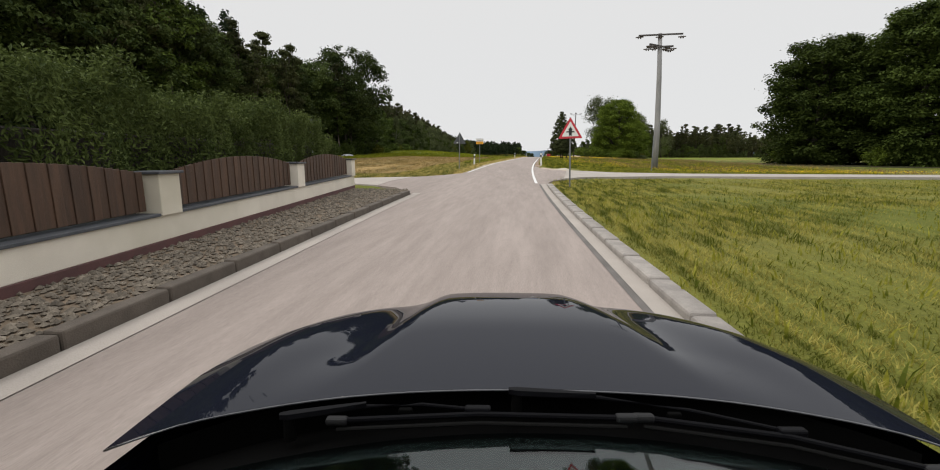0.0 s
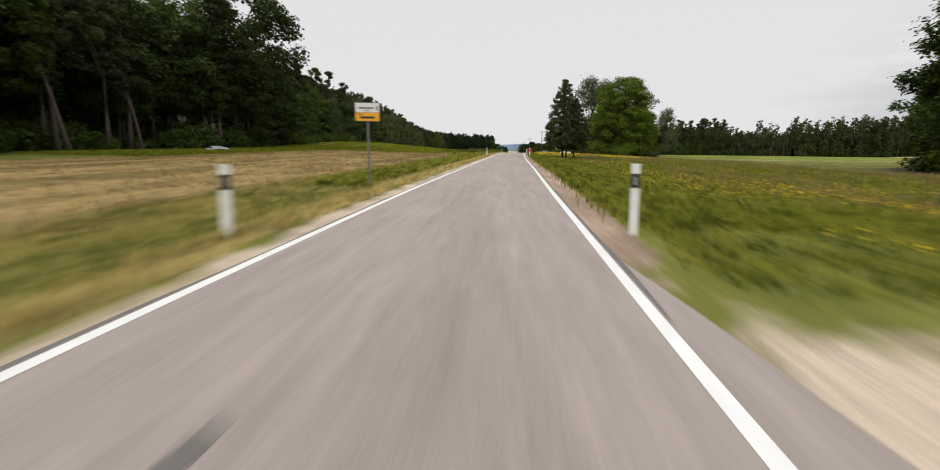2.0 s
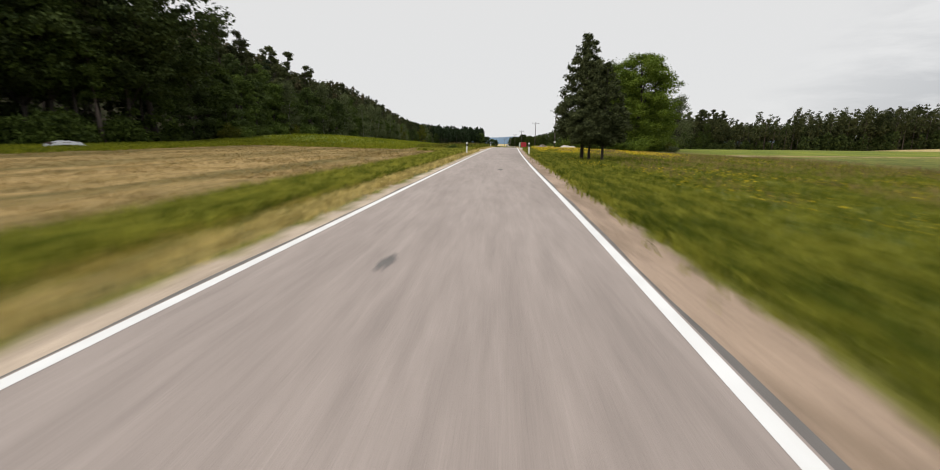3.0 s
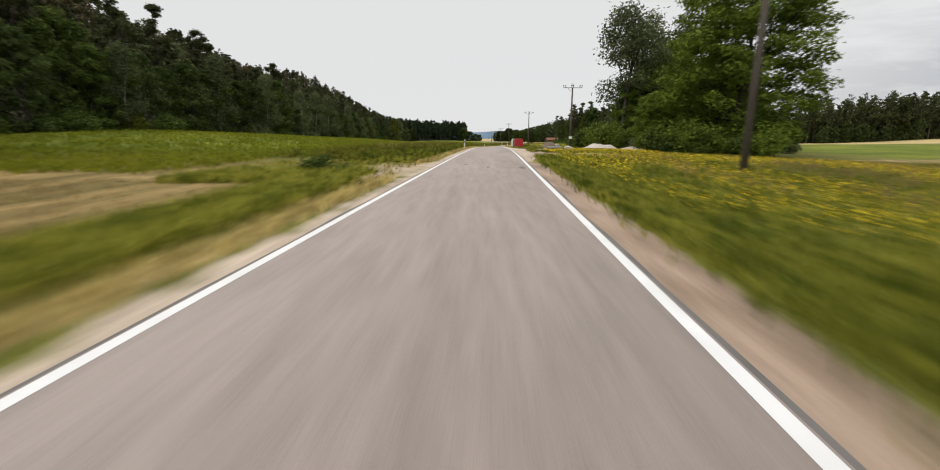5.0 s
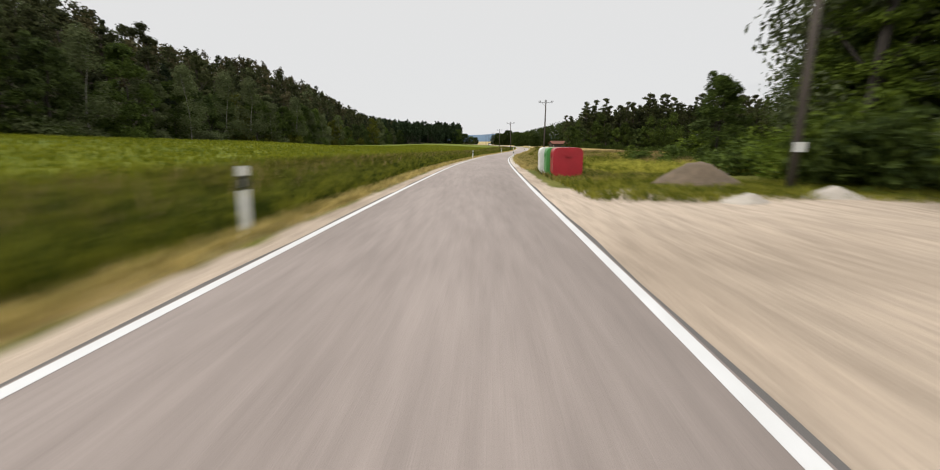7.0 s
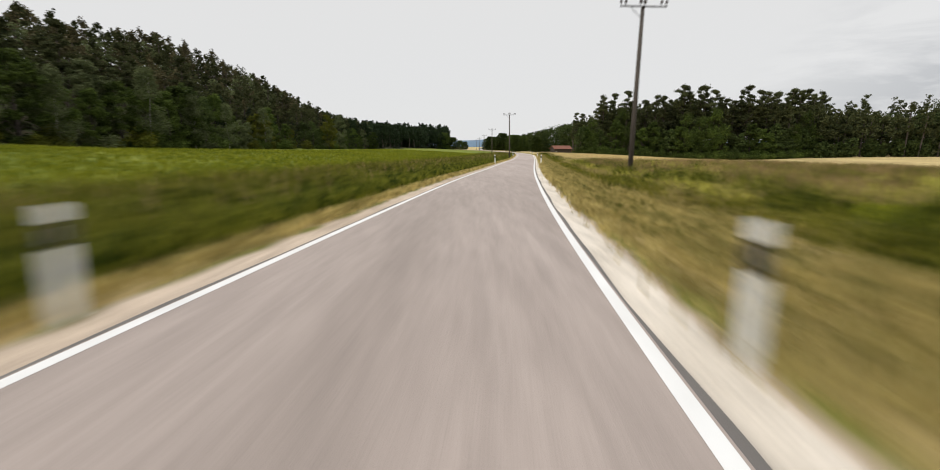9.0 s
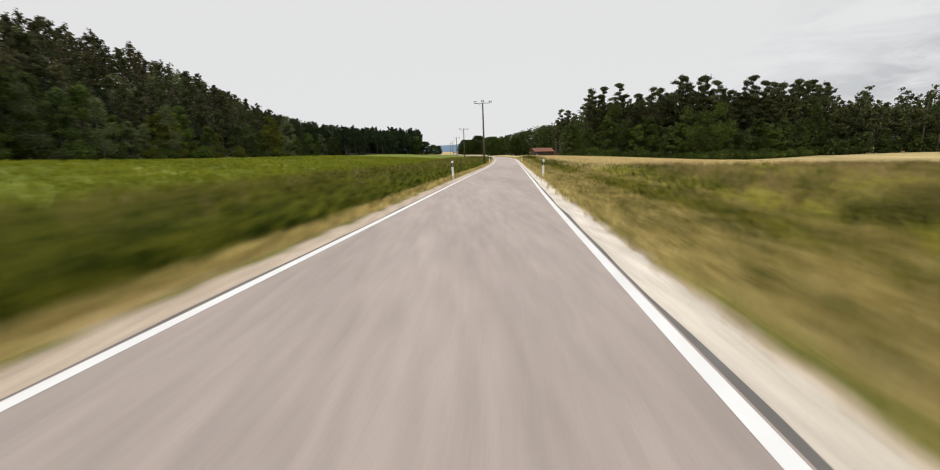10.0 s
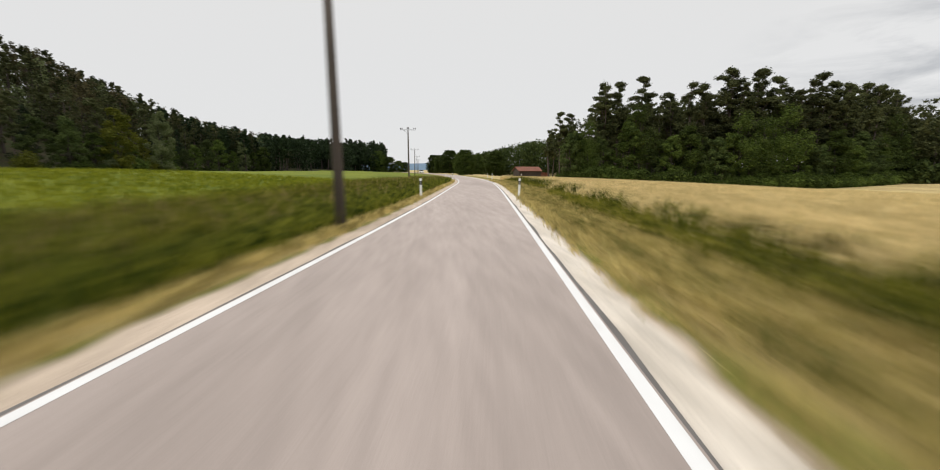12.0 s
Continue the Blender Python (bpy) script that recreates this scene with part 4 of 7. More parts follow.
def tree_blobs(kind, h, r):
    """The lobes of a crown, h metres high."""
    out = []
    if kind == "round":
        for i in range(60):
            a, e = r.uniform(0, math.tau), r.uniform(-0.95, 1.45)
            ring = 0.40 * h * math.cos(e) * r.uniform(0.65, 1.0)
            out.append((ring * math.cos(a), ring * math.sin(a), h * (0.48 + 0.40 * math.sin(e)), h * r.uniform(0.06, 0.115), 0.7))
    elif kind == "tall":
        for i in range(26):
            z = r.uniform(0.16, 0.97)
            ring = h * 0.20 * math.sin(math.pi * min(1, (z + 0.06))) ** 0.7 * r.uniform(0.3, 1)
            a = r.uniform(0, math.tau)
            out.append((ring * math.cos(a), ring * math.sin(a), z * h, h * r.uniform(0.05, 0.10), 1.0))
    elif kind == "pine":
        for i in range(30):       # limbs that carry tufts of needles towards their ends
            q0 = r.uniform(0, 1)
            z = 0.42 + 0.56 * q0
            reach = h * 0.175 * math.sin(math.pi * (0.30 + 0.66 * q0)) ** 0.8 * r.uniform(0.3, 1.1)
            a = r.uniform(0, math.tau)
            for q in r.uniform(0.3, 1.05, 4):
                out.append((reach * q * math.cos(a) + r.normal() * 0.012 * h, reach * q * math.sin(a) + r.normal() * 0.012 * h,
                            (z + 0.03 * q) * h + r.normal() * 0.008 * h, h * r.uniform(0.014, 0.032), 0.6))
    elif kind == "cone":
        for i in range(60):
            z = r.uniform(0.10, 0.99)
            ring = h * 0.25 * (1.04 - z) ** 0.75 * r.uniform(0.25, 1)
            a = r.uniform(0, math.tau)
            out.append((ring * math.cos(a), ring * math.sin(a), z * h, h * (0.028 + 0.05 * (1 - z)), 0.8))
    elif kind == "yew":
        for i in range(240):
            z = r.uniform(0.18, 0.99)
            ring = h * 0.31 * (1.02 - z) ** 0.72 * r.uniform(0.1, 1) ** 0.6 * min(1, 0.6 + 2.2 * (z - 0.16))
            a = r.uniform(0, math.tau)
            out.append((ring * math.cos(a), ring * math.sin(a), (z + 0.25 * ring / h) * h * 0.96, h * (0.014 + 0.026 * (1 - z)), 0.9))
    elif kind == "edge":      # a wood's-edge tree, leafy to the ground
        for i in range(84):
            z = r.uniform(0.04, 0.95)
            ring = h * 0.25 * math.sin(math.pi * (0.22 + 0.76 * z)) ** 0.8 * r.uniform(0.15, 1) ** 0.7
            a = r.uniform(0, math.tau)
            out.append((ring * math.cos(a), ring * math.sin(a), z * h, h * r.uniform(0.028, 0.066), 0.7))
    elif kind == "mass":      # a tall, wide tree, dense to the ground, its leaves in tiers
        for i in range(380):
            z = r.uniform(0.04, 0.96)
            ring = h * 0.33 * math.sin(math.pi * (0.20 + 0.74 * z)) ** 0.7 * r.uniform(0.1, 1) ** 0.5
            a = r.uniform(0, math.tau)
            out.append((ring * math.cos(a), ring * math.sin(a), z * h, h * r.uniform(0.030, 0.064), 0.65))
    elif kind == "oak":       # a high, wide crown over a bare stem
        for i in range(240):
            z = r.uniform(0.33, 0.96)
            ring = h * 0.34 * math.sin(math.pi * (0.14 + 0.78 * (z - 0.3) / 0.7)) ** 0.65 * r.uniform(0.1, 1) ** 0.5
            a = r.uniform(0, math.tau)
            out.append((ring * math.cos(a), ring * math.sin(a), z * h, h * r.uniform(0.026, 0.058), 0.65))
    elif kind == "maple":     # a broad round crown that hangs almost to the ground, its leaves in drooping fans
        for i in range(380):
            z = r.uniform(0.05, 0.95)
            ring = h * 0.345 * math.sqrt(max(0.02, 1 - ((z - 0.47) / 0.49) ** 2)) * r.uniform(0.1, 1) ** 0.5
            a = r.uniform(0, math.tau)
            out.append((ring * math.cos(a), ring * math.sin(a), z * h, h * r.uniform(0.030, 0.066), 0.55))
    elif kind == "bush":
        for i in range(16):
            a, q = r.uniform(0, math.tau), r.uniform(0, 1) ** 0.5
            out.append((0.55 * h * q * math.cos(a), 0.55 * h * q * math.sin(a), h * r.uniform(0.2, 0.75) * (1.15 - 0.5 * q), h * r.uniform(0.18, 0.28), 0.85))
    return out


def make_tree(name, kind, h, leaf, bark, seed, count, size, label, trunk_r=None, branch=7, lean=0.03, bare=0.0):
    r = np.random.default_rng(seed)
    blobs = tree_blobs(kind, h, r)
    tiers = kind in ("maple", "mass", "round", "oak")
    pts, nrm = crown_points(blobs, count, r, 0.35 if kind in ("pine", "cone") else 0.5, 0.9 if tiers else 0.4, 0.22 if kind in ("pine", "yew") else 0.03)
    pts[:, 2] = np.maximum(pts[:, 2], 0.12)
    v, f = cards(pts, nrm, size, r)
    top = new(name)
    crown = child(new("crown", mesh_of("crown", v, f, leaf)), top)
    bm = bmesh.new()
    tr = trunk_r or h * 0.016
    reach = {"round": 0.72, "tall": 0.9, "pine": 0.95, "cone": 0.95, "yew": 0.95, "mass": 0.8, "oak": 0.8, "maple": 0.8, "edge": 0.8, "bush": 0.4}[kind]
    path, x, y = [], 0.0, 0.0
    for i in range(7):
        q = i / 6
        path.append((x, y, q * h * reach - (0.25 if i == 0 else 0)))
        x += r.normal() * h * lean * 0.4
        y += r.normal() * h * lean * 0.4
    tube(bm, path, [tr * (1.35 if i == 0 else 1 - 0.82 * i / 6) for i in range(7)], 9)
    order = sorted(range(len(blobs)), key=lambda i: -blobs[i][3])[:branch]
    for i in order:
        b = blobs[i]
        z0 = max(0.18 * h, b[2] - 0.22 * h) if kind != "bush" else 0.1 * h
        q = min(5, int(z0 / (h * reach) * 6))
        s = Vector(path[q]).lerp(Vector(path[q + 1]), 0.5)
        e = Vector(b[:3])
        m = s.lerp(e, 0.5) + Vector((0, 0, 0.03 * h))
        tube(bm, [s, m, e], [tr * 0.42, tr * 0.28, tr * 0.1], 6)
    part("trunk", bm, bark, top, smooth=True)
    tagged(top, label, "tree" if kind != "bush" else "bush")
    return top


def put(proto, x, y, turn, scale, high=1.0, sink=0.1):
    """A copy of a plant at x, y."""
    z = float(ground_z(x, y)) - sink
    m = Matrix.LocRotScale((x, y, z), Euler((0, 0, turn)), (scale, scale, scale * high))
    return copy_thing(proto, m)


def blades(name, xy, height, width, mat, label, category, lean=0.35, per=4, spread=0.10, lift=0.0):
    """Tufts of grass, joined: bent blades of two joints each."""
    n = len(xy)
    p = np.repeat(xy, per, axis=0) + rng.normal(size=(n * per, 2)) * spread
    h = np.repeat(height, per) * rng.uniform(0.55, 1.15, n * per) if np.ndim(height) else height * rng.uniform(0.55, 1.15, n * per)
    z = ground_z(p[:, 0], p[:, 1]) - 0.02 + lift
    a = rng.uniform(0, math.tau, n * per)
    w = width * rng.uniform(0.7, 1.3, n * per)
    dx, dy = np.cos(a), np.sin(a)
    bend = rng.normal(size=(n * per, 2)) * (lean * h)[:, None]
    base = np.stack([p[:, 0], p[:, 1], z], -1)
    side = np.stack([dx * w, dy * w, 0 * w], -1)
    mid = base + np.stack([bend[:, 0] * 0.35, bend[:, 1] * 0.35, h * 0.6], -1)
    tip = base + np.stack([bend[:, 0], bend[:, 1], h], -1)
    v = np.stack([base - side, base + side, mid + side * 0.7, mid - side * 0.7, tip], 1).reshape(-1, 3)
    k = 5 * np.arange(n * per)[:, None]
    f = np.concatenate([k + np.array([[0, 1, 2, 3]])], 0).tolist() + (k + np.array([[3, 2, 4]])).tolist()
    me = mesh_of(name, v, f, mat)
    return tagged(new(name, me), label, category, kind="stuff")


def strip(n, y0, y1, u0, u1, power=1.0):
    """n places beside the road, denser towards u0."""
    y = rng.uniform(y0, y1, n)
    u = u0 + (u1 - u0) * rng.uniform(0, 1, n) ** power
    return np.stack([road_x(y) + u, y], -1)

# ---- hedge behind the wall ----


def garden_hedge():
    r = np.random.default_rng(11)
    n = 120000
    y = r.uniform(-5, 16.9, n)
    q = r.uniform(0, 1, n)
    end = step(y, 15.4, 17.0)
    high = 2.15 + 0.28 * np.sin(y * 1.9) * np.sin(y * 0.83 + 1) + 0.15 * np.sin(y * 5.1) - 0.75 * end
    face = q < 0.55
    z = np.where(face, r.uniform(0.15, 1, n) * high, high * r.uniform(0.8, 1.05, n))
    bulge = 0.14 * np.sin(y * 2.3 + 1.3 * z) + 0.08 * np.sin(y * 6.7)
    x = wall_x(y) - np.where(face, 0.55 + bulge + r.uniform(0, 0.18, n), r.uniform(0.5, 2.1, n))
    base = np.interp(y, [-14, 17], [float(road_z(-14.0)), float(road_z(17.0))])
    pts = np.stack([x, y, base + z], -1)
    nrm = np.where(face[:, None], np.array([1.0, 0, 0.3]), np.array([0.2, 0, 1.0])) + r.normal(size=(n, 3)) * 0.6
    k = 9000                     # soft new shoots that stand above the clipped top
    stem = r.integers(0, 260, k)
    sy, sx, tall = r.uniform(-5, 16.2, 260), r.uniform(0.5, 1.9, 260), r.uniform(0.10, 0.45, 260)
    q = r.uniform(0, 1, k)
    shoots = np.stack([wall_x(sy[stem]) - sx[stem] + r.normal(size=k) * 0.07 * (1 - 0.7 * q), sy[stem] + r.normal(size=k) * 0.07 * (1 - 0.7 * q),
                       np.interp(sy[stem], [-14, 17], [float(road_z(-14.0)), float(road_z(17.0))]) + 1.95 + tall[stem] * q], -1)
    pts, nrm = np.concatenate([pts, shoots]), np.concatenate([nrm, r.normal(size=(k, 3)) + np.array([0, 0, 0.6])])
    v, f = cards(pts, nrm, 0.042, r, 0.2, 0.6)
    top = new("hedge")
    child(new("foliage", mesh_of("foliage", v, f, HEDGE)), top)
    for k in range(15):
        yy = -13 + 2 * k
        z0 = float(road_z(float(yy)))
        bm = bmesh.new()
        tube(bm, [(wall_x(yy) - 1.2, yy, z0 - 0.1), (wall_x(yy) - 1.2, yy, z0 + 1.6)], [0.05, 0.02], 6)
        part("stem", bm, BARK, top)
    # unseen box added inside the hedge, its dark colour standing for the shade there
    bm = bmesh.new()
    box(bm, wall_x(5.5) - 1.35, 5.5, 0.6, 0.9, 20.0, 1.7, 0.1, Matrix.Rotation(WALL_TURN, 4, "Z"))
    part("dark_filler_box", bm, BARK, top)
    tagged(top, "dense dark green clipped conifer hedge behind the wall", "hedge")


garden_hedge()

# ---- delineator posts ----


def delineator():
    top = new("delineator_post")
    out = [(-0.06, -0.05), (0.06, -0.05), (0.045, 0.035), (0.0, 0.06), (-0.045, 0.035)]

    def section(bm, z0, z1, grow=0.0, slant=0.0):
        a = [bm.verts.new((x * (1 + grow), y * (1 + grow), z0)) for x, y in out]
        b = [bm.verts.new((x * (1 + grow), y * (1 + grow), z1 - slant * (y + 0.05))) for x, y in out]
        bm.faces.new(a[::-1])
        bm.faces.new(b)
        for i in range(5):
            bm.faces.new((a[i], a[(i + 1) % 5], b[(i + 1) % 5], b[i]))
    bm = bmesh.new()
    section(bm, -0.15, 0.97, 0.0, 0.35)
    part("post_body", bm, POST_WHITE, top)
    bm = bmesh.new()
    section(bm, 0.63, 0.83, 0.05)
    band = part("band", bm, POST_BLACK, top)
    bm = bmesh.new()
    box(bm, 0, -0.056, 0.73, 0.032, 0.012, 0.11, 0.004)
    part("reflector", bm, REFLECTOR, band, "silver reflector strip")
    return tagged(top, "white plastic roadside delineator post with a black band", "delineator post", "delineator posts along the lane")


proto_post = delineator()
POSTS = [(-2.80, 40.56, 2), (2.80, 41.28, -2), (-0.58, 91.10, 1), (4.64, 91.21, -2), (1.62, 141.39, 2), (5.05, 191.55, 3), (10.00, 190.74, -1),
         (11.77, 240.73, -2), (16.96, 240.38, 1), (19.04, 289.99, -1), (24.40, 290.02, 2), (24.2, 340.0, 0), (30.9, 341.0, 1), (33.2, 362.0, 0), (26.0, 392.0, 0)]
for i, (x, y, lean) in enumerate(POSTS):
    m = Matrix.Translation((x, y, float(ground_z(x, y)) + (-0.06 if 185 < y < 195 else 0.03))) @ Matrix.Rotation(radians(lean), 4, "Y") @ Matrix.Rotation(radians(-3 + 2 * lean), 4, "Z")
    if i == 0:
        proto_post.matrix_basis = m
    else:
        copy_thing(proto_post, m)

# ---- signs ----


def pipe_post(parent, high, r=0.03, mat=STEEL):
    bm = bmesh.new()
    tube(bm, [(0, 0, -0.2), (0, 0, high)], [r, r], 12)
    return part("sign_post", bm, mat, parent)


def tri(size):
    h = size * math.sqrt(3) / 2
    return [(-size / 2, -h / 3), (size / 2, -h / 3), (0, 2 * h / 3)]


def rounded(pts, r, seg=4):
    """An outline in a plane with its corners rounded."""
    out = []
    n = len(pts)
    for i in range(n):
        p, a, b = Vector(pts[i]), Vector(pts[i - 1]), Vector(pts[(i + 1) % n])
        da, db = (a - p).normalized(), (b - p).normalized()
        half = math.acos(max(-1, min(1, da.dot(db)))) / 2
        d = r / math.tan(half)
        s, e = p + da * d, p + db * d
        for k in range(seg + 1):
            t = k / seg
            out.append(((1 - t) ** 2 * s + 2 * t * (1 - t) * p + t * t * e)[:])
    return out


def warning_sign(name, x, y, turn, high, size, tilt, label):
    """A triangular warning sign on a steel pipe; its face looks towards -y before the turn."""
    top = new(name)
    mz = high - size * 0.58
    pipe_post(top, high - 0.02, 0.032)
    for nm, s, d0, d1, mat, lab in (("sign_plate", size, -0.036, -0.030, SIGN_BACK, "grey metal plate"), ("red_border", size * 0.985, -0.041, -0.036, SIGN_RED, "red border"),
                                    ("white_field", size * 0.70, -0.046, -0.041, SIGN_WHITE, "white field")):
        bm = bmesh.new()
        prism(bm, rounded(tri(s), 0.035 * s / size), d0, d1, Matrix.Translation((0, 0, mz)))
        part(nm, bm, mat, top, lab)
    bm = bmesh.new()
    prism(bm, [(-0.052, -0.15), (0.0, -0.125), (0.052, -0.15), (0.052, 0.07), (0.085, 0.07), (0.0, 0.20), (-0.085, 0.07), (-0.052, 0.07)], -0.051, -0.046, Matrix.Translation((0, 0, mz - 0.02)))
    prism(bm, [(-0.15, -0.02), (0.15, -0.02), (0.15, 0.028), (-0.15, 0.028)], -0.0505, -0.046, Matrix.Translation((0, 0, mz - 0.02)))
    part("crossroads_symbol", bm, SIGN_BLACK, top, "black crossroads arrow")
    for zz in (mz - 0.18, mz + 0.22):
        bm = bmesh.new()
        box(bm, 0, -0.012, zz, 0.11, 0.05, 0.03, 0.004)
        part("clamp", bm, STEEL, top)
    bm = bmesh.new()
    box(bm, 0.17, -0.0275, mz - 0.2, 0.10, 0.004, 0.05)
    part("sticker", bm, SIGN_WHITE, top, "small white inspection sticker")
    top.matrix_basis = Matrix.Translation((x, y, float(ground_z(x, y)))) @ Matrix.Rotation(turn, 4, "Z") @ Matrix.Rotation(radians(tilt), 4, "Y")
    return tagged(top, label, "traffic sign")


warning_sign("warning_sign", 3.20, 19.97, radians(2), 2.64, 0.92, -1.5, "red and white triangular crossroads warning sign on a steel post")
warning_sign("warning_sign", -3.22, 34.58, radians(180), 2.72, 0.92, -1.0, "grey back of a triangular warning sign on a steel post")


def give_way_sign(x, y, turn, low, size, tilt):
    """A give-way sign: a triangle standing on its point; its face looks towards -y before the turn."""
    top = new("give_way_sign")
    mz = low + size * 0.58
    pipe_post(top, low + size * 0.8, 0.034)
    upturned = Matrix.Translation((0, 0, mz)) @ Matrix.Rotation(math.pi, 4, "Y")
    for nm, s, d0, d1, mat, lab in (("sign_plate", size, -0.038, -0.032, SIGN_BACK, "grey metal plate"), ("red_border", size * 0.985, -0.043, -0.038, SIGN_RED, "red border"),
                                    ("white_field", size * 0.66, -0.048, -0.043, SIGN_WHITE, "white field")):
        bm = bmesh.new()
        prism(bm, rounded(tri(s), 0.035 * s / size), d0, d1, upturned)
        part(nm, bm, mat, top, lab)
    for zz in (mz - 0.22, mz + 0.16):
        bm = bmesh.new()
        box(bm, 0, -0.013, zz, 0.12, 0.05, 0.03, 0.004)
        part("clamp", bm, STEEL, top)
    bm = bmesh.new()
    box(bm, 0.13, -0.0295, mz + 0.02, 0.13, 0.004, 0.05)
    part("sticker", bm, SIGN_WHITE, top, "small white inspection sticker")
    top.matrix_basis = Matrix.Translation((x, y, float(ground_z(x, y)))) @ Matrix.Rotation(turn, 4, "Z") @ Matrix.Rotation(radians(tilt), 4, "Y")
    return tagged(top, "grey back of an inverted triangular sign on a steel post", "traffic sign")


give_way_sign(-7.25, 20.3, radians(218), 1.90, 0.92, 1.5)


def town_sign(x, y):
    top = new("town_sign")
    w, h, z0 = 0.75, 0.56, 1.99
    pipe_post(top, z0 + h, 0.032)
    bm = bmesh.new()
    prism(bm, rounded([(-w / 2, 0), (w / 2, 0), (w / 2, h), (-w / 2, h)], 0.03), -0.038, -0.030, Matrix.Translation((0, 0, z0)))
    part("sign_plate", bm, SIGN_BACK, top)
    for nm, a, b, mat, lab in (("yellow_field", 0.015, h * 0.47, SIGN_YELLOW, "orange-yellow lower field"), ("white_field", h * 0.485, h - 0.015, SIGN_WHITE, "white upper field")):
        bm = bmesh.new()
        prism(bm, rounded([(-w / 2 + 0.015, a), (w / 2 - 0.015, a), (w / 2 - 0.015, b), (-w / 2 + 0.015, b)], 0.02), -0.043, -0.038, Matrix.Translation((0, 0, z0)))
        part(nm, bm, mat, top, lab)
    for nm, x0, x1, za, zb, mat in (("writing_bar", -0.26, 0.19, 0.37, 0.425, SIGN_GREY), ("writing_bar", -0.08, 0.06, 0.30, 0.33, SIGN_GREY), ("writing_bar", -0.22, 0.22, 0.09, 0.15, SIGN_BLACK),
                                    ("writing_bar", -0.30, -0.17, 0.20, 0.225, SIGN_BLACK), ("arrow_mark", 0.27, 0.32, 0.32, 0.45, SIGN_GREY)):
        bm = bmesh.new()
        prism(bm, [(x0, za), (x1, za), (x1, zb), (x0, zb)], -0.0455, -0.043, Matrix.Translation((0, 0, z0)))
        part(nm, bm, mat, top)
    for zz in (z0 + 0.1, z0 + h - 0.1):
        bm = bmesh.new()
        box(bm, 0, -0.012, zz, 0.12, 0.05, 0.03, 0.004)
        part("clamp", bm, STEEL, top)
    top.matrix_basis = Matrix.Translation((x, y, float(ground_z(x, y)) - 0.02)) @ Matrix.Rotation(radians(4), 4, "Z")
    tagged(top, "yellow and white town boundary sign on a steel post", "town sign")


town_sign(-3.15, 48.72)
bm = bmesh.new()
tube(bm, [(0, 0, -0.2), (0.02, 0, 2.65)], [0.045, 0.04], 10)
thin = part("marker_pole", bm, STEEL)
thin.matrix_basis = Matrix.Translation((10.75, 37.4, float(ground_z(10.75, 37.4))))
tagged(thin, "thin bare grey steel pole in the meadow", "pole")

# ---- power line ----


def insulator(bm, x, y, z, s=1.0, up=True):
    d = 1 if up else -1
    tube(bm, [(x, y, z), (x, y, z + d * 0.10 * s), (x, y, z + d * 0.11 * s), (x, y, z + d * 0.20 * s), (x, y, z + d * 0.24 * s)], [0.015, 0.02, 0.06 * s, 0.05 * s, 0.02], 8)


def big_pole(x, y):
    top = new("power_pole")
    bm = bmesh.new()
    tube(bm, [(0, 0, -0.4), (0.0, 0, 4), (-0.12, 0.0, 8.3), (-0.3, 0, 12.5)], [0.30, 0.265, 0.225, 0.185], 16)
    part("pole_shaft", bm, POLE_CONCRETE, top, smooth=True)
    arm = None
    for za, half, turn, dz in ((12.35, 2.0, 0.06, 0.1), (11.35, 1.65, 0.75, 0.0), (11.3, 1.2, 0.05, -0.02)):
        bm = bmesh.new()
        box(bm, -0.28, -0.2, za, half * 2, 0.12, 0.14, 0.01, Matrix.Rotation(turn, 4, "Z") @ Matrix.Rotation(-0.03, 4, "Y"))
        arm = part("crossarm", bm, IRON, top)
        for s in (-0.96, -0.05, 0.96) if za > 12 else (-0.95, -0.45, 0.45, 0.95):
            ax, ay = -0.28 + s * half * math.cos(turn), -0.2 + s * half * math.sin(turn)
            for k in (-0.10, 0.10):
                bm = bmesh.new()
                insulator(bm, ax + k, ay, za - 0.06, 1.25, False)
                part("insulator", bm, CERAMIC, arm)
            bm = bmesh.new()
            tube(bm, [(ax - 0.35, ay, za - 0.22), (ax + 0.35, ay, za - 0.18)], [0.05, 0.05], 6)
            part("strain_insulator", bm, CERAMIC, arm)
    top.matrix_basis = Matrix.Translation((x, y, float(ground_z(x, y))))
    tagged(top, "tall grey concrete power pole with iron crossarms", "power pole")


big_pole(13.95, 48.55)


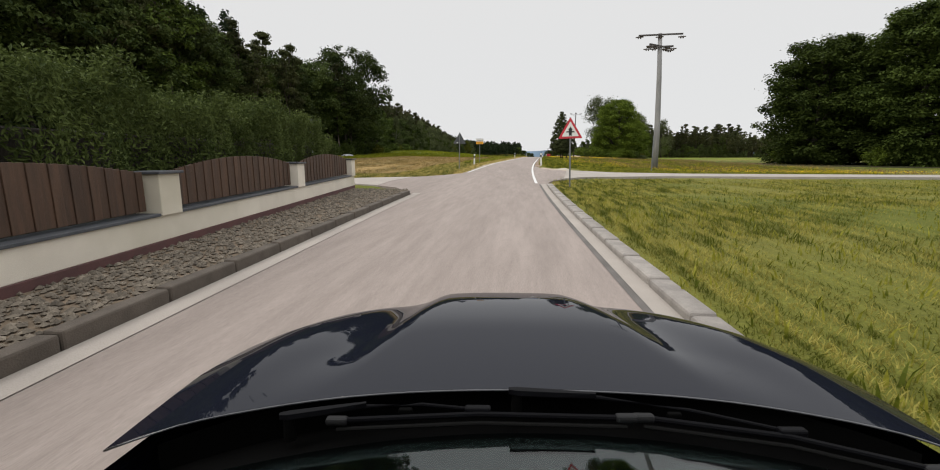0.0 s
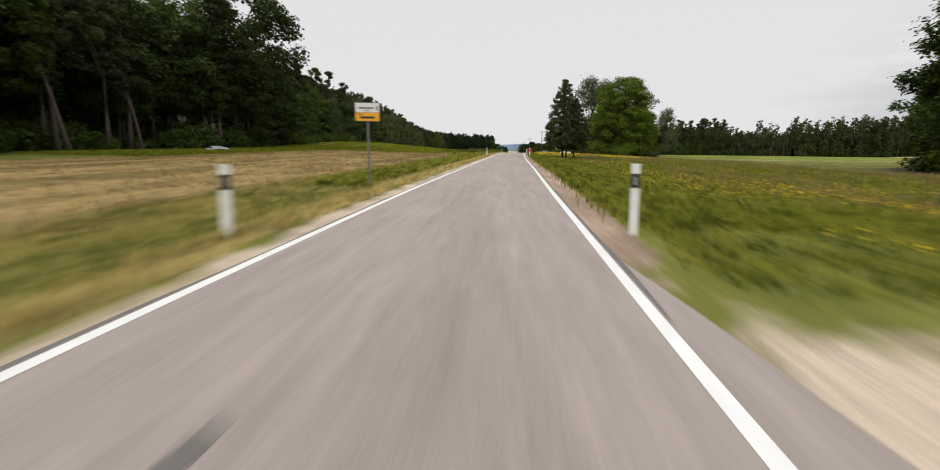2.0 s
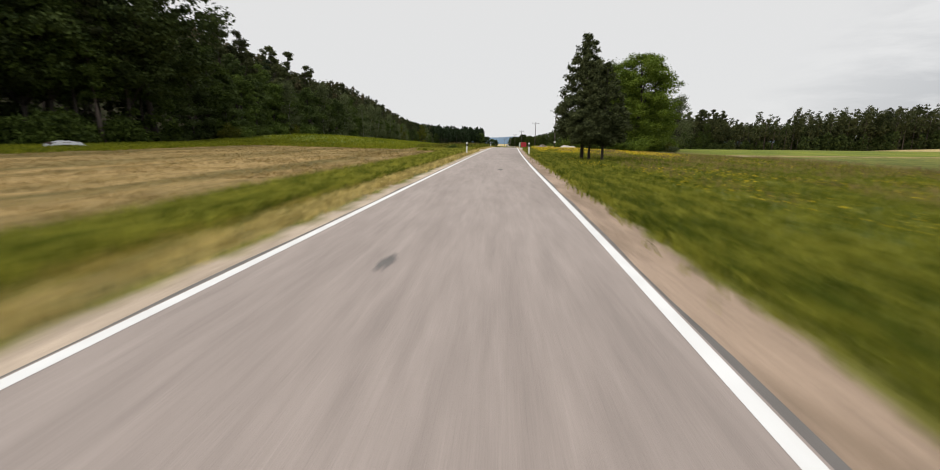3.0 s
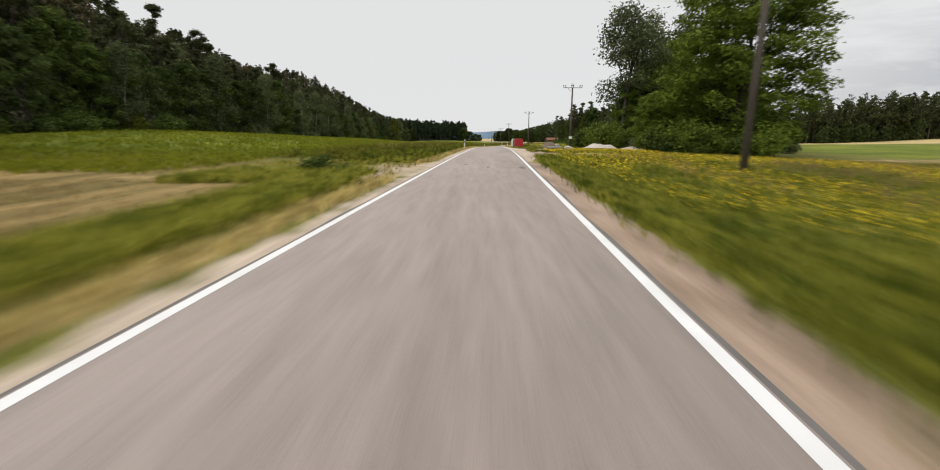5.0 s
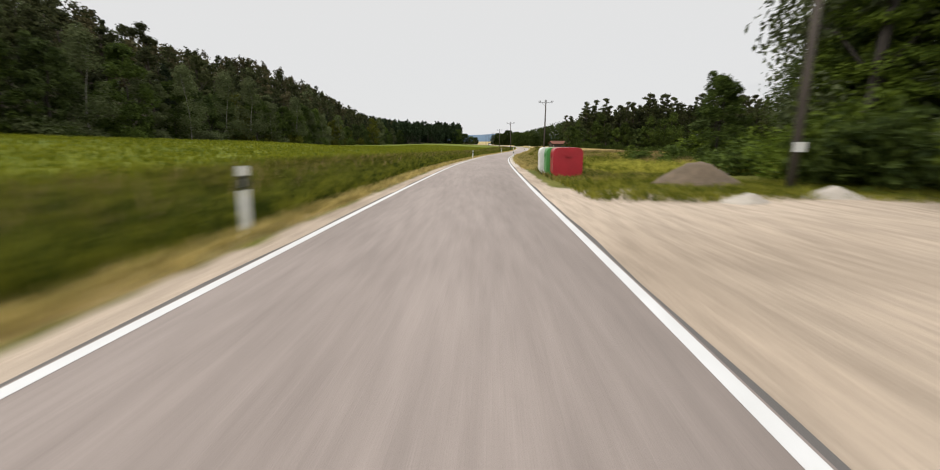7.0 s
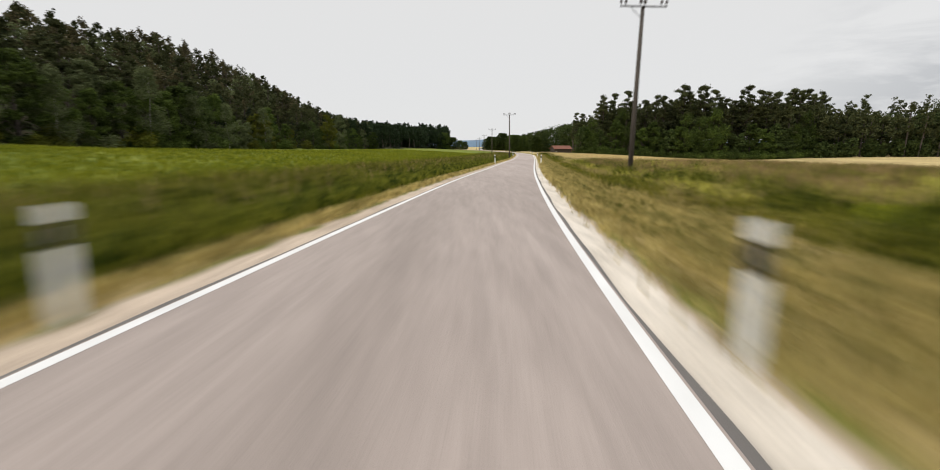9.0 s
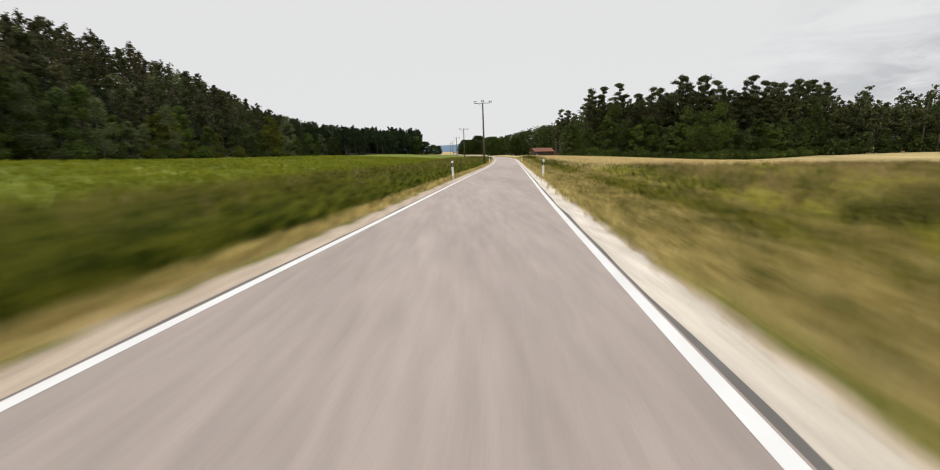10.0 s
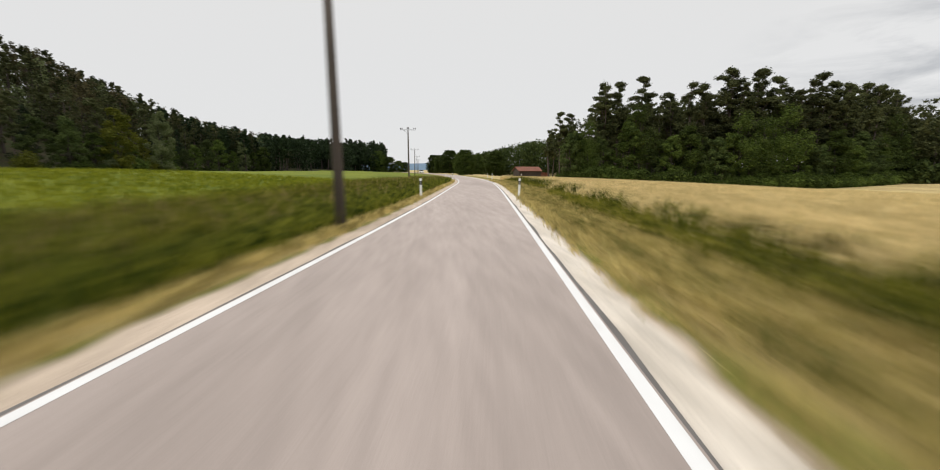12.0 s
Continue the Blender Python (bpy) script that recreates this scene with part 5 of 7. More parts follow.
def wood_pole(x, y, high, lean, plate=False, label="slim dark wooden power pole with a crossarm"):
    top = new("power_pole")
    bm = bmesh.new()
    tube(bm, [(0, 0, -0.4), (0, 0, high * 0.5), (0, 0, high)], [0.135, 0.115, 0.09], 12)
    part("pole_shaft", bm, POLE_WOOD, top, smooth=True)
    bm = bmesh.new()
    box(bm, 0, -0.11, high - 0.03, 2.34, 0.07, 0.06, 0.008)
    arm = part("crossarm", bm, IRON, top)
    bm = bmesh.new()
    tube(bm, [(-0.66, -0.11, high - 0.05), (0, -0.11, high - 0.66)], [0.016, 0.016], 6)
    part("brace", bm, IRON, top)
    for ix, iy, size in ((-1.13, -0.11, 1.25), (-0.89, -0.11, 1.25), (0.89, -0.11, 1.25), (1.13, -0.11, 1.25), (-0.10, 0.0, 1.6), (0.11, 0.0, 1.5)):
        bm = bmesh.new()
        insulator(bm, ix, iy, high - 0.01, size)
        part("insulator", bm, CERAMIC, arm if abs(ix) > 0.5 else top)
    bm = bmesh.new()
    tube(bm, [(-0.09, 0, high + 0.36), (-0.05, 0, high + 0.47), (0.08, 0, high + 0.40), (0.13, 0, high + 0.33)], [0.018] * 4, 6)
    part("jumper_loop", bm, CERAMIC, top, "black wire loop between the insulators")
    if plate:
        bm = bmesh.new()
        box(bm, 0, -0.16, 1.32, 0.40, 0.012, 0.30, 0.004)
        part("notice_plate", bm, SIGN_WHITE, top, "small white notice plate")
    top.matrix_basis = Matrix.Translation((x, y, float(ground_z(x, y)))) @ Matrix.Rotation(radians(lean), 4, "Y")
    return tagged(top, label, "power pole", "poles of the power line")


wood_pole(12.0, 106.2, 9.3, 1.0)
wood_pole(14.87, 149.2, 7.4, 0.5, True, "slim dark wooden power pole with a white notice plate")
wood_pole(17.02, 212.36, 8.55, 0.6)
wood_pole(17.0, 277.0, 8.2, -1.2)
wood_pole(17.25, 337.4, 7.6, -0.4)
wood_pole(17.4, 402.0, 7.4, 0.4)
wood_pole(17.6, 470.0, 7.4, 0)
wood_pole(17.8, 540.0, 7.4, 0)

# ---- the yard: cover slab, heaps and containers ----


def cover_slab():
    top = tagged(new("cover_slab"), "grey slatted concrete cover over a shaft", "cover slab")
    z = float(road_z(132.0)) - 0.085
    turn = Matrix.Rotation(radians(-8), 4, "Z")
    for k in range(17):
        bm = bmesh.new()
        box(bm, 0, 0, 0.03, 0.165, 4.7, 0.12, 0.012)
        p = part("plank", bm, DECK, top)
        p.matrix_basis = Matrix.Translation((10.0, 132.0, z)) @ turn @ Matrix.Translation((0.205 * (k - 8), 0.0, 0.0))
    bm = bmesh.new()
    box(bm, 10.0, 132.0, z - 0.02, 3.45, 4.6, 0.10, 0.01, turn)
    part("slab_bed", bm, DECK_DARK, top, "dark bed under the planks")
    bm = bmesh.new()
    box(bm, 10.05, 132.6, z + 0.15, 1.45, 1.35, 0.26, 0.015)
    part("shaft_ring", bm, DECK_DARK, top, "dark concrete shaft ring")
    bm = bmesh.new()
    box(bm, 10.05, 132.6, z + 0.305, 1.25, 1.15, 0.05, 0.012)
    hat = part("hatch", bm, ZINC, top, "zinc sheet hatch")
    bm = bmesh.new()
    tube(bm, [(10.3, 132.9, z + 0.3), (10.3, 132.9, z + 0.50)], [0.10, 0.10], 14)
    tube(bm, [(10.3, 132.9, z + 0.50), (10.3, 132.9, z + 0.56)], [0.18, 0.16], 14)
    part("vent", bm, ZINC, top, "zinc vent pipe with a cap")
    bm = bmesh.new()
    tube(bm, [(11.15, 131.9, z), (11.15, 131.9, z + 0.26)], [0.15, 0.15], 16)
    tube(bm, [(11.15, 131.9, z + 0.26), (11.15, 131.9, z + 0.30)], [0.19, 0.19], 16)
    part("vent", bm, ZINC, top, "short zinc vent with a lid")


cover_slab()


def heap(name, x, y, a, b, h, mat, label, seed):
    """A tipped heap: an uneven low mound."""
    n1, n2 = 40, 14
    v, f = [(x, y, float(ground_z(x, y)) + h)], []
    for j in range(1, n2 + 1):
        q = j / n2
        for i in range(n1):
            t = i * math.tau / n1
            w = 1 + 0.22 * noise.noise((math.cos(t) * 1.5, math.sin(t) * 1.5, seed))
            px, py = x + a * q * w * math.cos(t), y + b * q * w * math.sin(t)
            hz = h * (math.cos(q * math.pi / 2) ** 1.2) * (1 + 0.45 * noise.noise((px * 0.9, py * 0.9, seed))) + 0.05 * noise.noise((px * 4, py * 4, seed))
            v.append((px, py, float(ground_z(px, py)) + (hz if j < n2 else -0.08)))
    for i in range(n1):
        f.append((0, 1 + i, 1 + (i + 1) % n1))
    for j in range(n2 - 1):
        for i in range(n1):
            p, q = 1 + j * n1 + i, 1 + j * n1 + (i + 1) % n1
            f.append((p, p + n1, q + n1, q))
    return tagged(new(name, mesh_of(name, v, f, mat, True)), label, "heap")


heap("sand_heap", 15.9, 138.6, 2.3, 1.4, 0.62, STONE_PALE, "low heap of pale sand in the yard", 1)
heap("sand_heap", 19.2, 138.4, 2.0, 1.3, 0.40, SAND, "low heap of brownish sand in the yard", 2)
heap("rubble_heap", 12.6, 150.5, 1.7, 1.0, 0.75, SOIL, "dark weathered rubble heap among weeds", 3)
heap("rubble_heap", 14.1, 146.5, 0.8, 0.5, 0.28, STONE_PALE, "small pale stone heap", 4)
heap("rubble_heap", 11.6, 146.0, 0.6, 0.4, 0.22, STONE_PALE, "small pale stone heap", 6)
heap("gravel_heap", 4.2, 36.9, 0.7, 0.5, 0.10, STONE_PALE, "spilt pale gravel beside the lane", 5)


def container(x, y, turn, mats, label):
    """A bottle bank: a box with a round shoulder over the top."""
    top = new("recycling_container")
    w, d, h = 1.20, 1.15, 1.26
    out = rounded([(-w / 2, 0.08), (w / 2, 0.08), (w / 2, h), (-w / 2, h)], 0.24, 6)
    bands = len(mats)
    for k, mat in enumerate(mats):
        bm = bmesh.new()
        prism(bm, out, -d / 2 + d * k / bands, -d / 2 + d * (k + 1) / bands - 0.01)
        bmesh.ops.bevel(bm, geom=[e for e in bm.edges if abs(e.verts[0].co.y - e.verts[1].co.y) < 1e-5], offset=0.02, segments=2, affect="EDGES")
        part("shell", bm, mat, top)
    for s in (-1, 1):
        bm = bmesh.new()
        box(bm, s * 0.4, 0, 0.05, 0.12, d * 0.9, 0.12, 0.01)
        part("skid", bm, IRON, top)
    for a, b in (((0, -d / 2 - 0.01, 1.0), (0, -d / 2 - 0.05, 1.0)), ((-w / 2 - 0.02, 0, 0.95), (-w / 2 - 0.05, 0, 0.95))):
        bm = bmesh.new()
        tube(bm, [a, b], [0.10, 0.11], 16)
        part("slot_rim", bm, IRON if len(mats) > 1 else mats[0], top)
    bm = bmesh.new()
    tube(bm, [(-0.15, 0, h - 0.02), (-0.12, 0, h + 0.04), (0.12, 0, h + 0.04), (0.15, 0, h - 0.02)], [0.018] * 4, 8)
    part("lifting_eye", bm, IRON, top)
    top.matrix_basis = Matrix.Translation((x, y, float(ground_z(x, y)) + 0.02)) @ Matrix.Rotation(turn, 4, "Z")
    return tagged(top, label, "recycling container")


container(8.85, 154.2, radians(-4), [RED_PAINT], "red round-shouldered recycling container beside the lane")
container(8.79, 155.5, radians(-4), [GREEN_PAINT], "green round-shouldered recycling container beside the red one")
container(8.70, 156.8, radians(-4), [POST_WHITE], "white round-shouldered recycling container behind the green one")

# ---- timber stacks under sheets at the wood's edge ----


def wood_stack(x, y, length, deep, high, sheet, turn, label):
    top = new("timber_stack")
    r = random.Random(int(x * 7 + y))
    n = int(length / 0.28)
    bm = bmesh.new()
    tube(bm, [(0, -deep / 2, 0), (0, deep / 2, 0)], [0.125, 0.13], 9)
    log = part("log", bm, LOG, top)
    first = True
    for row in range(max(2, int(high / 0.24))):
        for k in range(n - row % 2):
            ob = log if first else log.copy()
            if not first:
                scene.collection.objects.link(ob)
            first = False
            ob.matrix_basis = Matrix.Translation(((k - n / 2 + 0.5 * (row % 2)) * 0.28, r.uniform(-0.07, 0.07), 0.12 + row * 0.23)) @ Matrix.Rotation(r.uniform(0, 3), 4, "Y")
    bm = bmesh.new()
    g = [[bm.verts.new(((i / 14 - 0.5) * (length + 0.3), (j / 6 - 0.5) * (deep + 0.4),
                        high + 0.22 - 0.8 * max(0, abs(j / 6 - 0.5) * 2 - 0.6) - 0.35 * (2 * abs(i / 14 - 0.5)) ** 3 + r.uniform(-0.05, 0.06))) for j in range(7)] for i in range(15)]
    for i in range(14):
        for j in range(6):
            bm.faces.new((g[i][j], g[i + 1][j], g[i + 1][j + 1], g[i][j + 1]))
    part("cover_sheet", bm, sheet, top, smooth=True)
    top.matrix_basis = Matrix.Translation((x, y, float(ground_z(x, y)))) @ Matrix.Rotation(turn, 4, "Z")
    return tagged(top, label, "timber stack")


wood_stack(-39.2, 63.0, 3.6, 1.2, 0.95, TARP, radians(70), "stacked logs under a dark green tarpaulin")
wood_stack(-40.0, 67.0, 2.6, 1.2, 0.55, TARP, radians(80), "low stack of brown logs half under a dark sheet")
wood_stack(-37.6, 56.6, 3.2, 1.2, 0.6, TARP, radians(75), "low stack of logs under a dark weathered sheet")
wood_stack(-37.8, 48.0, 5.4, 1.3, 0.75, TARP_PALE, radians(66), "stacked logs under a pale sheet")
wood_stack(-33.0, 88.5, 2.4, 1.0, 0.35, TARP_PALE, radians(60), "low pile under a pale sheet")

# ---- barn ----


def barn():
    top = new("barn")
    W, D, H, RZ = 10.6, 7.0, 2.85, 4.55
    bm = bmesh.new()
    prism(bm, [(-W / 2, -0.3), (W / 2, -0.3), (W / 2, H), (-W / 2, H)], -D / 2, D / 2)
    part("wall", bm, DARK_WOOD, top)
    for k in range(40):
        bm = bmesh.new()
        box(bm, -W / 2 + W * (k + 0.5) / 40, -D / 2 - 0.02, H / 2 - 0.1, W / 40 * 0.9, 0.03, H + 0.2)
        part("board", bm, DARK_WOOD, top)
    bm = bmesh.new()
    prism(bm, [(-0.9, 0), (0.9, 0), (0.9, 1.8), (-0.9, 1.8)], -D / 2 - 0.06, -D / 2 - 0.02, Matrix.Translation((-2.2, 0, 0)))
    part("door", bm, DARK_WOOD, top, "dark board door")
    bm = bmesh.new()
    box(bm, -W / 2 + 1.0, -D / 2 - 0.04, 1.1, 0.35, 0.04, 0.7)
    part("window", bm, SIGN_WHITE, top, "small pale window")
    for s in (-1, 1):
        slope = math.atan2(RZ - H + 0.25, D / 2 + 0.6)
        bm = bmesh.new()
        long = math.hypot(D / 2 + 0.6, RZ - H + 0.25)
        box(bm, 0, 0, 0, W + 1.2, long, 0.09)
        bmesh.ops.transform(bm, matrix=Matrix.Translation((0, s * (D / 4 + 0.3), (RZ + H - 0.25) / 2)) @ Matrix.Rotation(-s * slope, 4, "X"), verts=bm.verts[:])
        roof = part("roof", bm, ROOF_TILE, top, "red clay tile roof")
        bm = bmesh.new()
        for c in range(14):
            q = (c + 0.5) / 14
            box(bm, 0, -s * (-long / 2 + q * long), 0.07, W + 1.2, long / 14 * 1.05, 0.05, 0, Matrix.Rotation(s * 0.05, 4, "X"))
        bmesh.ops.transform(bm, matrix=Matrix.Translation((0, s * (D / 4 + 0.3), (RZ + H - 0.25) / 2)) @ Matrix.Rotation(-s * slope, 4, "X"), verts=bm.verts[:])
        part("tile_courses", bm, ROOF_TILE, roof)
    bm = bmesh.new()
    prism(bm, [(-D / 2, H), (D / 2, H), (0, RZ - 0.1)], -W / 2, W / 2, Matrix.Rotation(radians(90), 4, "Z"))
    part("gable", bm, DARK_WOOD, top)
    bm = bmesh.new()
    box(bm, -2.0, 0, RZ + 0.2, 0.4, 0.4, 0.5, 0.02)
    part("chimney", bm, ROOF_TILE, top)
    bm = bmesh.new()
    box(bm, W / 2 + 2.2, 0.4, 0.9, 4.2, 5.0, 1.8)
    box(bm, W / 2 + 2.3, 0.4, 1.95, 5.0, 6.0, 0.14, 0, Matrix.Rotation(radians(8), 4, "Y"))
    part("lean_to", bm, ROOF_TILE, top, "low tiled lean-to")
    top.matrix_basis = Matrix.Translation((67.6, 472.0, float(ground_z(67.6, 472.0)))) @ Matrix.Rotation(radians(11), 4, "Z")
    tagged(top, "dark timber barn with a red tiled roof", "barn")


barn()

# ---- trees ----
P_PINE = [make_tree("pine_tree", "pine", 20, NEEDLE, BARK_PINE, s, 6000, 0.19, "tall Scots pine with a bare trunk", 0.24, 9, 0.02) for s in (1, 2, 3)]
P_EDGE = [make_tree("edge_tree", "edge", 14, lf, BARK, s, 7000, 0.21, lab, 0.2, 8) for s, lf, lab in
          ((4, LEAF_OAK, "leafy green tree at the wood's edge"), (5, LEAF_DARK, "dark green tree at the wood's edge"), (6, LEAF_PALE, "pale grey-green willow-like tree at the wood's edge"), (7, LEAF_OAK, "leafy green tree at the wood's edge"), (24, LEAF_YELLOW, "yellowish-green tree at the wood's edge"))]
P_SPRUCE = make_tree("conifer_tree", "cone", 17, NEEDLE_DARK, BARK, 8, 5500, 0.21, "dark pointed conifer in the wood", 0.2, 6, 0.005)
P_TALL = [make_tree("tall_tree", "tall", 19, lf, BARK, s, 6800, 0.18, "tall slender deciduous tree", 0.25, 10) for s, lf in ((9, LEAF_PALE), (10, LEAF_OAK))]
P_ROUND = [make_tree("broad_tree", kd, h, lf, BARK, s, n, 0.18, lab, 0.4, 16, 0.02) for s, kd, h, n, lf, lab in
           ((12, "maple", 20, 56000, LEAF_BRIGHT, "large broad-crowned bright green tree"), (13, "round", 18, 18000, LEAF_OAK, "large broad-crowned green tree"))]
P_BUSH = [make_tree("bush", "bush", 3.0, lf, BARK, s, 1700, 0.14, lab, 0.05, 6) for s, lf, lab in
          ((14, LEAF_BRIGHT, "bright green rounded bush in the grass"), (15, LEAF_OAK, "green rounded bush in the grass"), (16, LEAF_YELLOW, "yellow-green shrub at the wood"), (17, LEAF_PALE, "grey-green rounded bush in the grass"))]
P_SMALL = make_tree("young_conifer", "yew", 8.6, NEEDLE_OLIVE, BARK, 18, 24000, 0.085, "dark green conical tree with a bare stem", 0.11, 14, 0.004)

P_BIRCH = make_tree("birch_tree", "tall", 14, LEAF_PALE, BARK_BIRCH, 44, 4200, 0.17, "slender birch with a pale trunk at the wood's edge", 0.085, 6, 0.04)
P_OAK = [make_tree("oak_tree", "oak", 18, lf, BARK, sd, 15000, 0.21, "dark green oak with a high crown at the wood's edge", 0.27, 14, 0.03) for sd, lf in ((40, LEAF_DARK), (41, LEAF_OAK))]

# two slim conifers beside the lane
P_SMALL.matrix_basis = Matrix.LocRotScale((7.55, 83.9, float(ground_z(7.55, 83.9)) - 0.05), None, (1.0, 1.0, 0.98))
put(P_SMALL, 7.75, 82.6, 2.1, 0.78, 0.92)
put(P_SMALL, 8.35, 81.6, 4.0, 0.76, 0.98)
# the broad trees of the meadow
P_ROUND[0].matrix_basis = Matrix.LocRotScale((25.8, 131.8, float(ground_z(25.8, 131.8)) - 0.3), Euler((0, 0, 1.0)), (0.92, 0.92, 0.82))
r = random.Random(20)
for i in range(9):
    put(P_BUSH[i % 2], 18.0 + 0.9 * i + r.uniform(-0.7, 0.7), 128.5 + r.uniform(-2.0, 2.0) - 0.2 * i, r.uniform(0, 6), r.uniform(0.5, 1.0))
r = random.Random(21)
P_MASS = make_tree("broad_tree", "mass", 22, LEAF_OAK, BARK, 19, 48000, 0.22, "large dense green tree beside the meadow", 0.4, 16, 0.02)
P_MASS.matrix_basis = Matrix.LocRotScale((44.3, 77, float(ground_z(44.3, 77)) - 0.1), Euler((0, 0, 0.4)), (1.04, 1.04, 0.84))
for x, y, s, h in ((50, 80, 1.15, 0.84), (52, 69, 1.05, 1.05), (60, 74, 1.2, 1.05), (56, 89, 1.05, 0.95), (68, 66, 1.2, 1.0), (61, 60, 1.05, 1.0)):
    put(P_MASS, x, y, r.uniform(0, 6), s, h)
P_ROUND[1].matrix_basis = Matrix.LocRotScale((33.0, 164, float(ground_z(33.0, 164)) - 0.3), Euler((0, 0, 0.4)), (0.8, 0.8, 0.85))
for i in range(16):
    put(P_BUSH[i % 2], 40 + i * 1.9 + r.uniform(-1, 1), 71.5 - 0.9 * i + r.uniform(-1.5, 1.5) + (6 if i < 4 else 0), r.uniform(0, 6), r.uniform(0.8, 1.5))
# the copse behind the yard
P_TALL[0].matrix_basis = Matrix.LocRotScale((24.3, 158.5, float(ground_z(24.3, 158.5)) - 0.1), None, (1.2, 1.2, 1.06))
P_TALL[1].matrix_basis = Matrix.LocRotScale((37.0, 172, float(ground_z(37.0, 172)) - 0.1), None, (1.1, 1.1, 0.95))
for x, y, k, s in ((28.5, 163, 0, 1.0), (38, 180, 1, 0.8), (43, 182, 0, 0.8), (33, 171, 0, 0.9), (44, 176, 1, 0.75), (31, 169, 1, 0.75), (49, 172, 0, 0.7), (32, 158, 1, 0.95)):
    put(P_TALL[k], x, y, r.uniform(0, 6), s, r.uniform(0.9, 1.05))
for x, y, s in ((22.8, 142, 0.40), (26.5, 147, 0.46), (28, 160, 0.7), (33, 160, 0.78), (34, 150, 0.74), (32, 145, 0.64), (29, 151, 0.5), (31, 156, 0.55)):
    put(P_ROUND[0], x, y, r.uniform(0, 6), s)
for i in range(46):
    put(P_BUSH[(0, 1, 0, 3)[i % 4]], r.uniform(17.5, 36), r.uniform(141, 149) + (5 if i % 3 else 0), r.uniform(0, 6), r.uniform(0.45, 1.25))
for i in range(18):
    put(P_BUSH[(0, 3, 2)[i % 3]], r.uniform(20, 36), r.uniform(136.5, 141), r.uniform(0, 6), r.uniform(0.35, 0.8))
for i in range(16):
    put(P_BUSH[i % 2], r.uniform(16, 24), r.uniform(152, 172), r.uniform(0, 6), r.uniform(0.5, 0.95))
for x, y, k, s in ((21, 165, 3, 0.42), (23, 170, 1, 0.5), (25, 160, 0, 0.55)):
    put(P_EDGE[k], x, y, r.uniform(0, 6), s)

# the wood on the hill: its edge, tree by tree
P_PINE[0].matrix_basis = Matrix.Translation((-41, 50, float(ground_z(-41, 50))))
P_PINE[1].matrix_basis = Matrix.Translation((-46, 63, float(ground_z(-46, 63))))
P_PINE[2].matrix_basis = Matrix.Translation((-45, 79, float(ground_z(-45, 79))))
P_OAK[0].matrix_basis = Matrix.Translation((-43, 31, float(ground_z(-43, 31)) - 0.1))
P_OAK[1].matrix_basis = Matrix.Translation((-44.5, 97, float(ground_z(-44.5, 97)) - 0.1))
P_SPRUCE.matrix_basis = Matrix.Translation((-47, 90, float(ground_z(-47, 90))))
for k, (x, y) in enumerate(((-41, 121), (-43, 133), (-50, 262), (-45, 146), (-45, 372))):
    P_EDGE[k].matrix_basis = Matrix.Translation((x, y, float(ground_z(x, y)) - 0.1))
put(P_EDGE[2], -45, 388, 1.0, 0.9, 1.2)
put(P_BUSH[1], -2.7, 106.9, 1.0, 0.42, 1.0, 0.25)
big = put(P_OAK[0], -39.5, 108, 2.0, 1.42, 0.97)
tagged(big, "very tall dark green oak at the wood's edge")
y = 14.0
while y < 470:
    e = float(forest_edge(y))
    tall = 1.15 if y < 110 else 1.0 if y < 300 else 0.85
    if y < 104:
        grown = float(np.interp(y, [14, 58, 70, 100, 104], [1.03, 1.03, 0.95, 0.86, 0.93]))
        if r.random() < 0.45:
            put(P_PINE[r.randrange(3)], e - r.uniform(0, 2), y, r.uniform(0, 6), r.uniform(1.0, 1.2) * grown)
        if r.random() < 0.6:
            put(P_OAK[r.choice([0, 0, 1])], e - r.uniform(1.5, 4.5), y + r.uniform(-1, 1), r.uniform(0, 6), r.uniform(0.85, 1.15) * grown)
        # dark-needled conifers mixed in here, their colour standing in for shade under the canopy
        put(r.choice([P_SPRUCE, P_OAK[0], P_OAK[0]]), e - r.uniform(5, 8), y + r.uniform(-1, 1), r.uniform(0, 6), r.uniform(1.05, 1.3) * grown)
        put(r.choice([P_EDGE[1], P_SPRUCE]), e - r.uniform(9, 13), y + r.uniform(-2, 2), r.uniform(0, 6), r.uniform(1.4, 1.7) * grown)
        y += r.uniform(3.4, 5.0)
    else:
        k = r.choice([0, 1, 1, 3, 3, 2, 4 if y > 200 else 1])
        put(P_EDGE[k], e - r.uniform(0, 2.5), y, r.uniform(0, 6), r.uniform(0.6, 1.05) * tall, r.uniform(0.85, 1.1))
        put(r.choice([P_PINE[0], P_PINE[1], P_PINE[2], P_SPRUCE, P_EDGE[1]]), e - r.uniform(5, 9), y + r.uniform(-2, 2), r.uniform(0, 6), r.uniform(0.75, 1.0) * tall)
        y += r.uniform(4.2, 6.5) if y < 330 else r.uniform(6, 9)
for x, y, k, lean, s in ((-39.3, 61.5, 0, 13, 0.95), (-40.3, 68.5, 2, -7, 0.85), (-40.0, 76.5, 1, 11, 0.8), (-39.2, 84.5, 0, 8, 0.7), (-38.9, 53.0, 1, 10, 1.0), (-39.0, 44.0, 2, 9, 1.0)):
    tree = put(P_PINE[k], x, y, r.uniform(0, 6), s)
    tree.matrix_basis = Matrix.Translation(tree.matrix_basis.translation) @ Matrix.Rotation(radians(-lean), 4, "Y") @ Matrix.Translation(-tree.matrix_basis.translation) @ tree.matrix_basis
    tagged(tree, "slim Scots pine leaning at the wood's edge")
